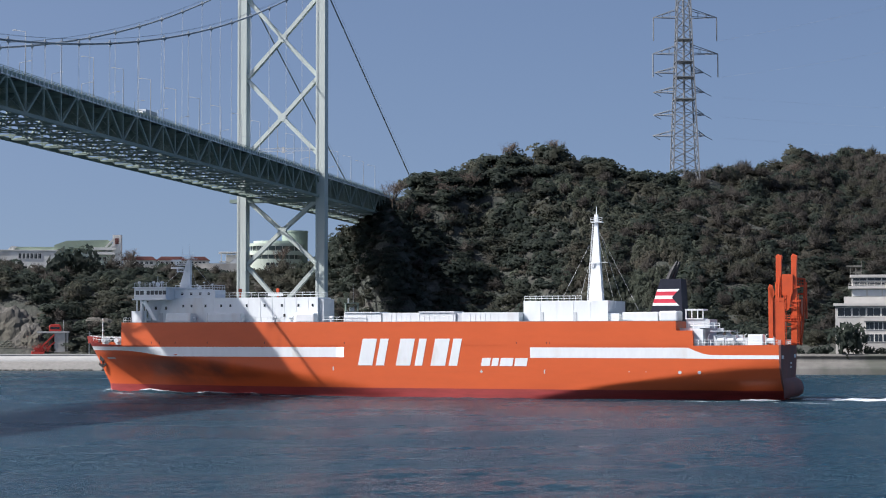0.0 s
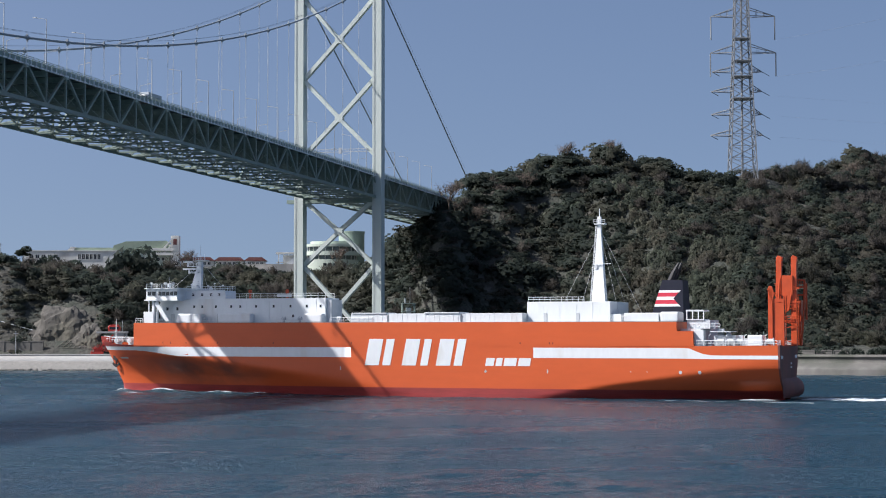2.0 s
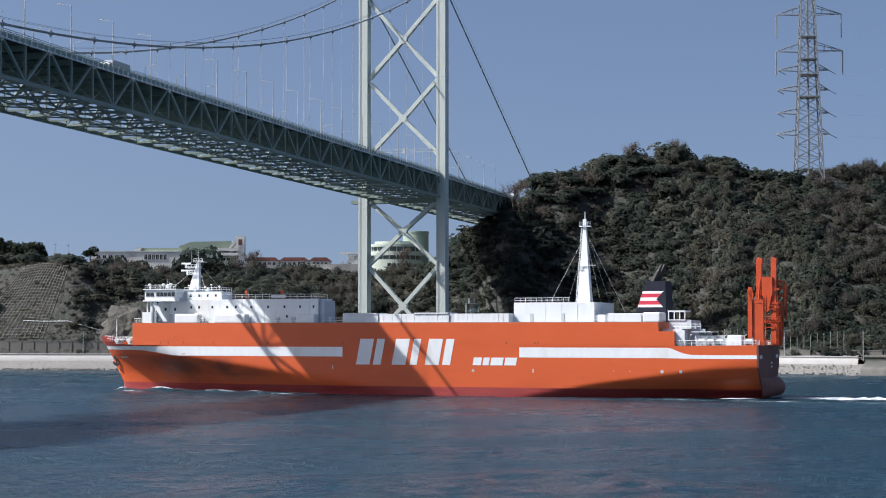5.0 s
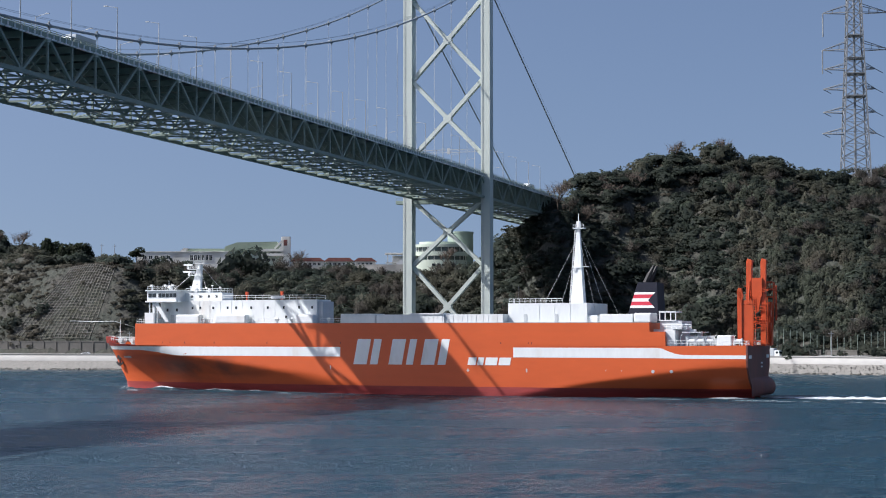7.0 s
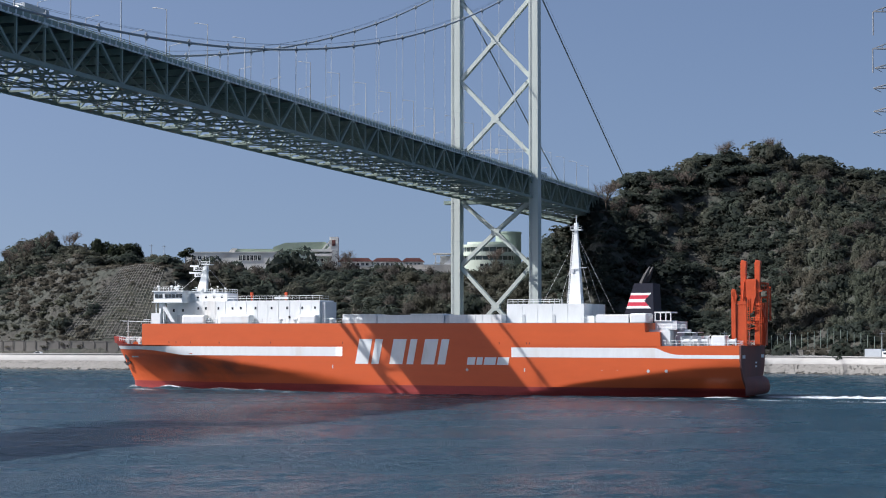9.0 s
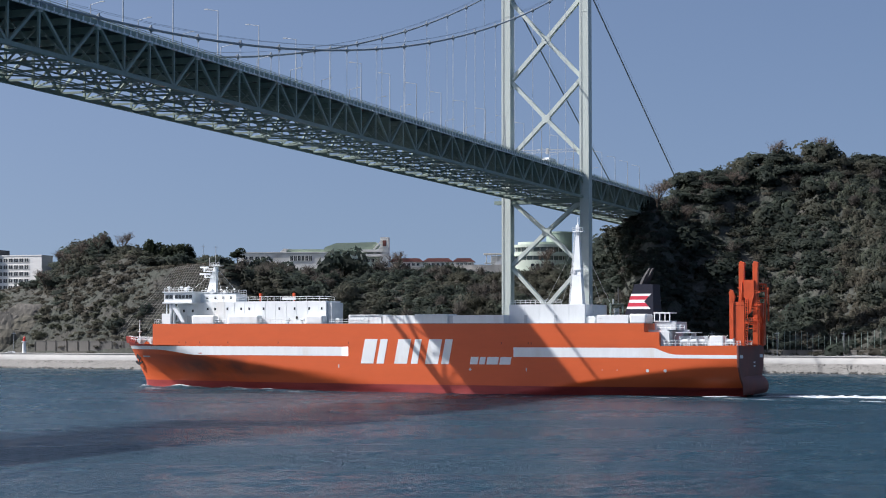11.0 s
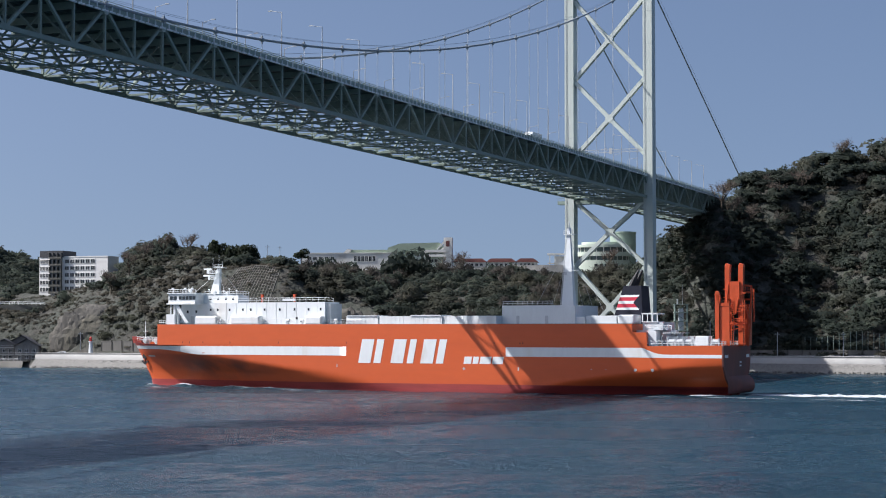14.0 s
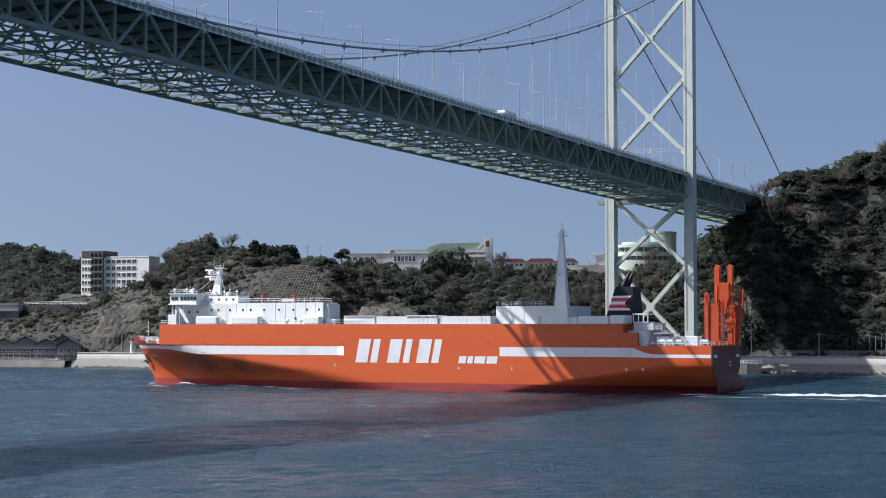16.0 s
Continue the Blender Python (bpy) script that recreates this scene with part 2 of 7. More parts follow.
WALLG = mat("pale_green_wall", (0.48, 0.55, 0.47), 0.8, vary=0.06, scale=0.3)
WALLO = mat("grey_beige_office_wall", (0.46, 0.45, 0.42), 0.8, vary=0.08, scale=0.3, stain=(0.36, 0.35, 0.32), stain_at=0.62)
GLASSG = mat("grey_green_window_glass", (0.09, 0.12, 0.115), 0.12, vary=0.15)
WALLB = mat("bright_apartment_wall", (0.74, 0.74, 0.71), 0.75, vary=0.05, scale=0.3, stain=(0.66, 0.65, 0.61), stain_at=0.68)
ROOFG = mat("sage_green_roof", (0.30, 0.37, 0.28), 0.7, vary=0.08, scale=0.3)
DRUM = mat("grey_green_drum_wall", (0.27, 0.34, 0.28), 0.75, vary=0.08, scale=0.3)
ROOFR = mat("red_brown_roof_tiles", (0.20, 0.078, 0.066), 0.8, vary=0.2, scale=1.0)
ROOFD = mat("dark_grey_roof_tiles", (0.05, 0.052, 0.058), 0.7, vary=0.25, scale=1.0)
WOODD = mat("weathered_wood_wall", (0.20, 0.19, 0.18), 0.85, vary=0.25, scale=1.0)
TRUCKG = mat("grey_van_box", (0.38, 0.42, 0.45), 0.5, vary=0.05)
RUBBER = mat("tyre_rubber", (0.02, 0.02, 0.02), 0.85)


# ---- mesh helpers ----
def box(bm, x0, y0, z0, x1, y1, z1):
    v = [bm.verts.new((x, y, z)) for x in (x0, x1) for y in (y0, y1) for z in (z0, z1)]
    for f in ((0, 1, 3, 2), (4, 6, 7, 5), (0, 4, 5, 1), (2, 3, 7, 6), (0, 2, 6, 4), (1, 5, 7, 3)):
        bm.faces.new([v[i] for i in f])


def prism(bm, poly, axis, lo, hi):
    """A closed outline of (a, b) drawn out along an axis from lo to hi."""
    def at(a, b, c):
        return {"x": (c, a, b), "y": (a, c, b), "z": (a, b, c)}[axis]
    p = [bm.verts.new(at(a, b, lo)) for a, b in poly]
    q = [bm.verts.new(at(a, b, hi)) for a, b in poly]
    bm.faces.new(p)
    bm.faces.new(q[::-1])
    for i in range(len(poly)):
        j = (i + 1) % len(poly)
        bm.faces.new((p[i], q[i], q[j], p[j]))


def beam(bm, p, q, w, h):
    p, q = Vector(p), Vector(q)
    d = (q - p).normalized()
    side = d.cross(Vector((0, 0, 1)))
    side = side.normalized() if side.length > 1e-4 else Vector((1, 0, 0))
    up = side.cross(d)
    a, b = [[bm.verts.new(o + side * w / 2 * i + up * h / 2 * j) for i, j in ((-1, -1), (1, -1), (1, 1), (-1, 1))] for o in (p, q)]
    bm.faces.new(a[::-1])
    bm.faces.new(b)
    for i in range(4):
        bm.faces.new((a[i], a[(i + 1) % 4], b[(i + 1) % 4], b[i]))


def tube(bm, p, q, r0, r1=None, n=6):
    r1 = r0 if r1 is None else r1
    p, q = Vector(p), Vector(q)
    d = (q - p).normalized()
    side = d.cross(Vector((0, 0, 1)))
    side = side.normalized() if side.length > 1e-4 else Vector((1, 0, 0))
    up = side.cross(d)
    rings = []
    for o, r in ((p, r0), (q, r1)):
        rings.append([bm.verts.new(o + (side * math.cos(2 * math.pi * i / n) + up * math.sin(2 * math.pi * i / n)) * r) for i in range(n)])
    bm.faces.new(rings[0][::-1])
    bm.faces.new(rings[1])
    for i in range(n):
        j = (i + 1) % n
        bm.faces.new((rings[0][i], rings[0][j], rings[1][j], rings[1][i]))


def bevel(bm, size, seg=1):
    bmesh.ops.bevel(bm, geom=list(bm.edges), offset=size, segments=seg, affect="EDGES", profile=0.5)


def mesh_of(name, bm, material):
    bmesh.ops.recalc_face_normals(bm, faces=bm.faces)
    me = bpy.data.meshes.new(name)
    bm.to_mesh(me)
    bm.free()
    me.materials.append(material)
    return me


def part(name, bm, material, parent, label="", m=None):
    me = bm if isinstance(bm, bpy.types.Mesh) else mesh_of(name, bm, material)
    ob = new(name, me)
    ob.parent = parent
    if m is not None:
        ob.matrix_basis = m
    if label:
        tagged(ob, label)
    return ob


def thing(name, label, category, m=None, group="", kind=""):
    ob = new(name)
    if m is not None:
        ob.matrix_basis = m
    return tagged(ob, label, category, group, kind)


def fast_mesh(name, verts, faces, material):
    """A mesh from arrays of points and of equal-sided faces."""
    verts, faces = np.asarray(verts, np.float32), np.asarray(faces, np.int32)
    me = bpy.data.meshes.new(name)
    me.vertices.add(len(verts))
    me.vertices.foreach_set("co", verts.ravel())
    k = faces.shape[1]
    me.loops.add(faces.size)
    me.loops.foreach_set("vertex_index", faces.ravel())
    me.polygons.add(len(faces))
    me.polygons.foreach_set("loop_start", np.arange(0, faces.size, k, dtype=np.int32))
    me.update(calc_edges=True)
    me.validate()
    me.materials.append(material)
    return me


def grid_faces(nx, ny):
    i, j = np.meshgrid(np.arange(nx - 1), np.arange(ny - 1), indexing="ij")
    a = (i * ny + j).ravel()
    return np.stack([a, a + ny, a + ny + 1, a + 1], 1)


def smooth(me):
    me.polygons.foreach_set("use_smooth", np.ones(len(me.polygons), bool))


# ---- water ----
def spread(lo, hi, step, far_lo, far_hi):
    core = np.arange(lo, hi + step, step)
    left, right, d = [], [], step
    x = lo
    while x > far_lo:
        d *= 1.35
        x -= d
        left.append(x)
    x, d = core[-1], step
    while x < far_hi:
        d *= 1.35
        x += d
        right.append(x)
    return np.concatenate([left[::-1], core, right])


def waves(x, y):
    z = np.zeros_like(x)
    rng = np.random.RandomState(3)
    for length, amp in ((26, 0.03), (15, 0.035), (9.5, 0.04), (6.5, 0.045), (4.4, 0.045)):
        for k in range(4):
            a = rng.uniform(0, math.pi)
            ph = rng.uniform(0, 6.28)
            ll = length * rng.uniform(0.8, 1.25)
            z += amp * 0.55 * np.sin((x * math.cos(a) + y * math.sin(a)) * 6.283 / ll + ph + 1.5 * np.sin(x * 0.021 + ph) + 1.2 * np.sin(y * 0.017 + 2 * ph))
    return z


def build_water():
    xs = spread(-270, 270, 1.8, -4200, 4200)
    ys = spread(120, 640, 1.6, -3500, 4500)
    x, y = np.meshgrid(xs, ys, indexing="ij")
    z = waves(x, y) * (np.abs(x) < 280) * (y > 100) * (y < 660) - 0.05
    me = fast_mesh("water", np.stack([x, y, z], -1).reshape(-1, 3), grid_faces(len(xs), len(ys)), WATER)
    smooth(me)
    tagged(new("water", me), "dark blue choppy strait water with small ripples", "water", kind="structure")


build_water()

# ---- shore and hill ----
SHORE = [(-900, 790), (-420, 722), (-300, 704), (-247, 692), (-200, 683), (-165, 666), (-128, 655), (-75, 645), (0, 632), (60, 618), (116, 597), (140, 572), (160, 556), (178, 547), (204, 540), (260, 530), (420, 490), (700, 420)]
SX, SY = np.array([p[0] for p in SHORE], float), np.array([p[1] for p in SHORE], float)


def shore_y(x):
    acc = 0
    for k in (-10, -5, 0, 5, 10):
        acc = acc + np.interp(np.asarray(x, float) + k, SX, SY)
    return acc / 5


# bearing in degrees: (metres behind the shore, height) along that bearing
RELIEF = {
    -40: ((14, 4.6), (40, 12), (80, 26), (190, 50), (330, 46)),
    -24: ((14, 4.6), (40, 23), (80, 28), (200, 55), (330, 50)),
    -19.5: ((18, 4.6), (42, 23.5), (74, 28), (205, 58), (330, 50)),
    -17.5: ((16, 4.6), (32, 17), (62, 30), (95, 31), (230, 50)),
    -15.8: ((14, 4.6), (28, 23), (54, 33), (85, 38), (330, 38)),
    -14.3: ((14, 4.6), (30, 25), (56, 47), (80, 50), (330, 40)),
    -12.6: ((13, 4.6), (28, 25), (50, 45), (75, 48), (330, 40)),
    -11.6: ((15, 4.6), (17, 11), (41, 40.6), (55, 41), (330, 41)),
    -9.9: ((15, 4.6), (17, 11), (41, 40.6), (55, 41), (330, 41)),
    -8.5: ((12, 4.6), (22, 12), (48, 36), (80, 39.5), (330, 41)),
    -5: ((14, 4.6), (32, 18), (72, 35.5), (100, 38.5), (330, 41)),
    -1: ((14, 4.6), (34, 20), (80, 36), (108, 38.5), (330, 41)),
    1.8: ((15, 5.2), (34, 16), (62, 34), (110, 41), (330, 52)),
    3.2: ((15, 5.2), (32, 18), (60, 40), (90, 52), (330, 62)),
    4.4: ((15, 5.2), (30, 32), (64, 61), (98, 68), (330, 74)),
    6: ((15, 5.2), (46, 22), (84, 54), (110, 77), (330, 78)),
    8: ((15, 5.2), (62, 22), (100, 56), (125, 84), (330, 80)),
    9.8: ((15, 5.2), (58, 25), (114, 66), (145, 88), (330, 84)),
    11.5: ((15, 5.2), (55, 26), (130, 68), (175, 86), (360, 82)),
    12.4: ((15, 5.2), (58, 25), (140, 65), (188, 80), (360, 82)),
    14.2: ((15, 5.2), (60, 22), (150, 62), (225, 84), (400, 86)),
    15.8: ((16, 5.2), (60, 18), (160, 60), (250, 86.5), (430, 90)),
    18: ((18, 5.2), (70, 14), (170, 58), (330, 102), (460, 105)),
    19.6: ((20, 5.2), (80, 13), (180, 54), (450, 115), (560, 117)),
    26: ((20, 5.2), (80, 13), (180, 52), (450, 118), (600, 120)),
    60: ((20, 5.2), (80, 13), (180, 40), (450, 80), (600, 80)),
}


def ground_z(x, y):
    x, y = np.asarray(x, float), np.asarray(y, float)
    d = y - shore_y(x)
    b = np.degrees(np.arctan2(x, y))
    keys = sorted(RELIEF)
    z = np.zeros_like(d)
    zs = []
    for k in keys:
        kd = [-40, 0, 4] + [p[0] for p in RELIEF[k]] + [1500]
        kz = [-8, -3, 1.2] + [p[1] for p in RELIEF[k]] + [RELIEF[k][-1][1] - 10]
        zs.append(np.interp(d, kd, kz))
    zs = np.stack(zs)
    i = np.clip(np.searchsorted(keys, b) - 1, 0, len(keys) - 2)
    k = np.array(keys)
    u = np.clip((b - k[i]) / (k[i + 1] - k[i]), 0, 1)
    u = u * u * (3 - 2 * u)
    flat = zs.reshape(len(keys), -1)
    n = np.arange(flat.shape[1])
    ii = i.ravel()
    z = (flat[ii, n] * (1 - u.ravel()) + flat[ii + 1, n] * u.ravel()).reshape(d.shape)
    rough = 1.3 * np.sin(x * 0.11 + 1.3 * np.sin(y * 0.05)) * np.sin(y * 0.13 + x * 0.03) + 0.7 * np.sin(x * 0.31 + y * 0.12) * np.sin(y * 0.27)
    z = z + rough * np.clip((d - 18) / 30, 0, 1)
    # the houses stand on a low bank, west of the seawall
    return np.minimum(z, 2.3 + np.maximum(d - 19, 0) * 1.2 + np.maximum(x + 226, 0) * 1.5)


def build_ground():
    xs = np.concatenate([np.arange(-700, -264, 6.0), np.arange(-264, 330, 3.0), np.arange(330, 640, 8.0)])
    ys = np.concatenate([np.arange(250, 1000, 3.0), np.arange(1000, 2000, 60)])
    x, y = np.meshgrid(xs, ys, indexing="ij")
    z = ground_z(x, y)
    me = fast_mesh("ground", np.stack([x, y, z], -1).reshape(-1, 3), grid_faces(len(xs), len(ys)), EARTH)
    smooth(me)
    tagged(new("ground", me), "steep wooded hillside above the far shore", "hill", kind="structure")


build_ground()


def shore_path(x0, x1, step):
    xs = np.arange(x0, x1 + 0.1, step)
    return np.stack([xs, shore_y(xs)], 1)


def along_shore(name, x0, x1, profile, material, step=6.0):
    """A band that follows the shore: profile of (metres behind the shore, height)."""
    pts = shore_path(x0, x1, step)
    tan = np.gradient(pts, axis=0)
    tan /= np.linalg.norm(tan, axis=1)[:, None]
    nor = np.stack([-tan[:, 1], tan[:, 0]], 1)
    prof = np.array(profile, float)
    v = np.concatenate([pts[:, None, :] + nor[:, None, :] * prof[None, :, :1], np.broadcast_to(prof[None, :, 1:], (len(pts), len(prof), 1))], 2)
    return fast_mesh(name, v.reshape(-1, 3), grid_faces(len(pts), len(prof)), material)


def build_seawall():
    wall = tagged(new("seawall", along_shore("seawall", -222, 158, [(4.0, 2.9), (4.3, 5.0), (4.6, 5.05), (4.75, 5.6), (4.6, 5.62), (4.6, 6.0), (5.3, 6.0), (5.3, 4.6), (5.5, 4.6)], CONCW)), "pale concrete seawall along the far shore", "seawall", kind="structure")
    tagged(new("revetment", along_shore("revetment", -222, 158, [(-2.2, -1.0), (0.4, 0.7), (4.3, 3.5), (4.7, 3.5)], STONE, 4.0)), "sloping grey stone revetment below the seawall", "revetment", kind="structure")
    # older stepped quay: stained foot, sloping apron, upright upper wall, kerb
    tagged(new("stepped_quay", along_shore("stepped_quay", 157.9, 320, [(-0.6, -1.5), (0.2, 1.6), (0.5, 2.3), (0.9, 2.35), (4.4, 3.9), (4.5, 3.9), (4.52, 5.6), (4.2, 5.65), (4.2, 6.1), (5.3, 6.15), (5.3, 6.6), (5.7, 6.6), (5.7, 4.9)], CONCD)), "old stained concrete quay with a sloping apron", "quay", kind="structure")
    tagged(new("low_quay", along_shore("low_quay", -520, -221.9, [(0.6, -1.5), (0.9, 0.9), (1.4, 1.0), (1.6, 2.5), (19, 2.6), (19.2, 1.0)], CONCD)), "low weathered quay below the shore houses", "quay", kind="structure")
    tagged(new("road", along_shore("road", -221, 300, [(5.3, 5.0), (15.5, 5.05), (15.7, 4.0)], ASPHALT)), "shore road behind the seawall", "road", kind="structure")
    rng = np.random.RandomState(5)
    pts = shore_path(-221, 157, 1.0)
    for name, count, lo, hi, size, material, label in (("stone", 3600, 0.3, 4.0, 0.15, STONE, "grey fitted revetment stones"), ("rock", 1500, -2.0, 0.3, 0.42, WETROCK, "dark wet rocks at the water line")):
        cube = np.array([(sx, sy, sz) for sx in (-1, 1) for sy in (-1, 1) for sz in (-1, 1)], float)
        quads = np.array([(0, 1, 3, 2), (4, 6, 7, 5), (0, 4, 5, 1), (2, 3, 7, 6), (0, 2, 6, 4), (1, 5, 7, 3)])
        idx = rng.randint(0, len(pts), count)
        d = rng.uniform(lo, hi, count)
        zz = np.interp(d, [-2.6, 0.4, 4.3], [-0.6, 0.45, 3.35])
        s = size * rng.uniform(0.5, 1.2, (count, 1, 1))
        v = cube[None] * s * rng.uniform(0.55, 1.0, (count, 8, 3))
        v += np.stack([pts[idx, 0] + rng.uniform(-0.5, 0.5, count), pts[idx, 1] + d, zz], 1)[:, None, :]
        f = quads[None] + (np.arange(count) * 8)[:, None, None]
        ob = tagged(new(name, fast_mesh(name, v.reshape(-1, 3), f.reshape(-1, 4), material)), label, "rocks", kind="stuff")
    return wall


build_seawall()

# ---- the bridge: local x runs along the deck towards the near bank, y across it, z up ----
BRIDGE = pose(24.04, 609.61, 0, 0, 0, -108.08)
TOP, LOW, HALF, NODE0 = 69.5, 61.6, 9.22, 5.4
LEFT, RIGHT = -26.2, -0.4
SPAN = 712.0


def cable_z(s):
    if s < 0:
        return 138.6 + s * 0.412
    if s > SPAN:
        return 138.6 - (s - SPAN) * 0.412
    return 69.7 + 68.9 * ((s - SPAN / 2) / (SPAN / 2)) ** 2


def build_tower(bridge, s):
    def leg_mesh(y):
        bm = bmesh.new()
        box(bm, s - 2.2, y - 1.65, 4, s + 2.2, y + 1.65, 141)
        for z in np.arange(12, 140, 11.5):
            box(bm, s - 2.24, y - 1.69, z, s + 2.24, y + 1.69, z + 0.16)
        box(bm, s - 3.2, y - 2.6, 2, s + 3.2, y + 2.6, 8.5)
        box(bm, s - 2.6, y - 2.0, 141, s + 2.6, y + 2.0, 143)
        return bm
    for y in (-28.65, 0.2):
        leg = part("tower_leg", leg_mesh(y), TOWERP, bridge, "pale grey-green steel tower leg")
        bm = bmesh.new()
        for dy in (-1.1, -0.74):
            box(bm, s + 2.24, y + dy, 15, s + 2.3, y + dy + 0.05, 138)
        for z in np.arange(15, 138, 3.0):
            box(bm, s + 2.24, y - 1.1, z, s + 2.31, y - 0.7, z + 0.15)
        part("ladder", bm, GALV, leg)
    ya, yb, ym = -27.05, -1.4, -14.2

    def brace(z0, y0, z1, y1, w=1.3):
        bm = bmesh.new()
        for side in (-1, 1):
            beam(bm, (s + side * 0.75, y0, z0), (s + side * 0.75, y1, z1), 0.5, w)
        beam(bm, (s, y0, z0), (s, y1, z1), 1.2, w * 0.72)
        part("tower_brace", bm, TOWERP, bridge)
    for low, mid, high in ((104.3, 118.0, 132.2), (76.8, 89.8, 103.4), (37.8, 49.6, 60.5), (9.5, 23.2, 37.2)):
        for y in (ya, yb):
            brace(low, y, mid, ym)
            brace(high, y, mid, ym)
        bm = bmesh.new()
        prism(bm, [(ym - 1.6, mid), (ym - 0.6, mid + 1.4), (ym + 0.6, mid + 1.4), (ym + 1.6, mid), (ym + 0.6, mid - 1.4), (ym - 0.6, mid - 1.4)], "x", s - 1.05, s + 1.05)
        part("gusset", bm, TOWERP, bridge)
    bm = bmesh.new()
    box(bm, s - 1.6, ya, 133.5, s + 1.6, yb, 139)
    part("portal_beam", bm, TOWERP, bridge)
    bm = bmesh.new()
    box(bm, s - 1.8, -33.2, 59.7, s + 1.8, 1.0, 60.9)
    for y in np.arange(-33, 1.2, 1.7):
        box(bm, s + 1.75, y, 60.9, s + 1.82, y + 0.08, 61.9)
    box(bm, s + 1.74, -33.2, 61.8, s + 1.84, 1.0, 61.9)
    part("maintenance_walkway", bm, GIRDER, bridge, "grey-green maintenance walkway between the legs")


def build_bridge():
    bridge = thing("suspension_bridge", "pale grey-green steel suspension bridge with a truss deck", "bridge", BRIDGE)
    build_tower(bridge, 0.0)
    build_tower(bridge, SPAN)
    # main cables
    for y in (-29.3, -0.1):
        bm = bmesh.new()
        ss = list(np.arange(-180, -1, 30)) + list(np.arange(0, SPAN + 1, 8)) + [SPAN + 90, SPAN + 170]
        for a, b in zip(ss, ss[1:]):
            tube(bm, (a, y, cable_z(a)), (b, y, cable_z(b)), 0.27, n=8)
        cable = part("main_cable", bm, CABLE, bridge, "thick grey main cable")
        bm = bmesh.new()
        for dy in (-0.5, 0.5):
            for a, b in zip(ss, ss[1:]):
                tube(bm, (a, y + dy, cable_z(a) + 1.15), (b, y + dy, cable_z(b) + 1.15), 0.035, n=3)
        part("hand_rope", bm, CABLE, cable)
        clamp = bmesh.new()
        tube(clamp, (-0.6, 0, 0), (0.6, 0, 0), 0.42, n=8)
        box(clamp, -0.2, -0.15, -0.8, 0.2, 0.15, 0.8)
        clamp = mesh_of("cable_clamp", clamp, CABLE)
        rope = bmesh.new()
        for dx in (-0.28, 0.28):
            tube(rope, (dx, 0, 0), (dx, 0, -1), 0.04, n=4)
        rope = mesh_of("hanger", rope, ROPE)
        s = NODE0 + 2 * HALF
        while s < SPAN - 10:
            z = cable_z(s)
            part("cable_clamp", clamp, CABLE, cable, m=pose(s, y, z))
            if z - TOP > 1.5:
                part("hanger", rope, CABLE, cable, m=pose(s, y, z) @ Matrix.Diagonal((1, 1, z - TOP, 1)))
            s += 2 * HALF
    # stiffening truss
    s0, s1 = NODE0 - 20 * HALF, NODE0 + 86 * HALF
    for y, tag in ((LEFT, 0), (RIGHT, 1)):
        bm = bmesh.new()
        box(bm, s0, y - 0.36, TOP - 0.45, s1, y + 0.36, TOP + 0.4)
        chord = part("top_chord", bm, GIRDER, bridge)
        bm = bmesh.new()
        box(bm, s0, y - 0.36, LOW - 0.4, s1, y + 0.36, LOW + 0.4)
        low = part("bottom_chord", bm, GIRDER, bridge)
        up, dn, post, plate = bmesh.new(), bmesh.new(), bmesh.new(), bmesh.new()
        beam(up, (0, 0, LOW), (HALF, 0, TOP), 0.5, 0.52)
        beam(dn, (0, 0, TOP), (HALF, 0, LOW), 0.5, 0.52)
        box(post, -0.2, -0.22, LOW, 0.2, 0.22, TOP)
        prism(plate, [(-0.8, TOP - 0.3), (-0.5, TOP - 1.2), (0.5, TOP - 1.2), (0.8, TOP - 0.3)], "y", -0.38, 0.38)
        up, dn, post, plate = mesh_of("diagonal", up, GIRDER), mesh_of("diagonal", dn, GIRDER), mesh_of("vertical", post, GIRDER), mesh_of("gusset_plate", plate, TOWERP)
        for k in range(-20, 86):
            s = NODE0 + k * HALF
            part("diagonal", dn if k % 2 == 0 else up, GIRDER, chord, m=pose(s, y, 0))
            part("vertical", post, GIRDER, chord, m=pose(s, y, 0))
            if k % 2 == 0:
                part("gusset_plate", plate, TOWERP, chord, m=pose(s, y, 0))
    # cross frames, lateral bracing and stringers
    cross, brace, brace2 = bmesh.new(), bmesh.new(), bmesh.new()
    for z, h in ((LOW, 0.4), (TOP - 1.2, 1.2)):
        box(cross, -0.16, LEFT, z - h / 2, 0.16, RIGHT, z + h / 2)
    # brackets that carry the hangers outside the truss
    box(cross, -0.16, -29.4, TOP - 0.4, 0.16, LEFT, TOP + 0.1)
    ys = np.linspace(LEFT, RIGHT, 5)
    for i in range(4):
        za, zb = (LOW, TOP - 1.8) if i % 2 == 0 else (TOP - 1.8, LOW)
        beam(cross, (0, ys[i], za), (0, ys[i + 1], zb), 0.3, 0.34)
    mid = (LEFT + RIGHT) / 2
    for bm, sg in ((brace, 1), (brace2, -1)):
        ya, yb = (LEFT, mid) if sg > 0 else (mid, LEFT)
        beam(bm, (0, ya, LOW), (HALF, yb, LOW), 0.3, 0.28)
        ya, yb = (RIGHT, mid) if sg > 0 else (mid, RIGHT)
        beam(bm, (0, ya, LOW), (HALF, yb, LOW), 0.3, 0.28)
    cross, brace, brace2 = mesh_of("cross_frame", cross, GIRDER), mesh_of("lateral_brace", brace, GIRDER), mesh_of("lateral_brace", brace2, GIRDER)
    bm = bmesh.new()
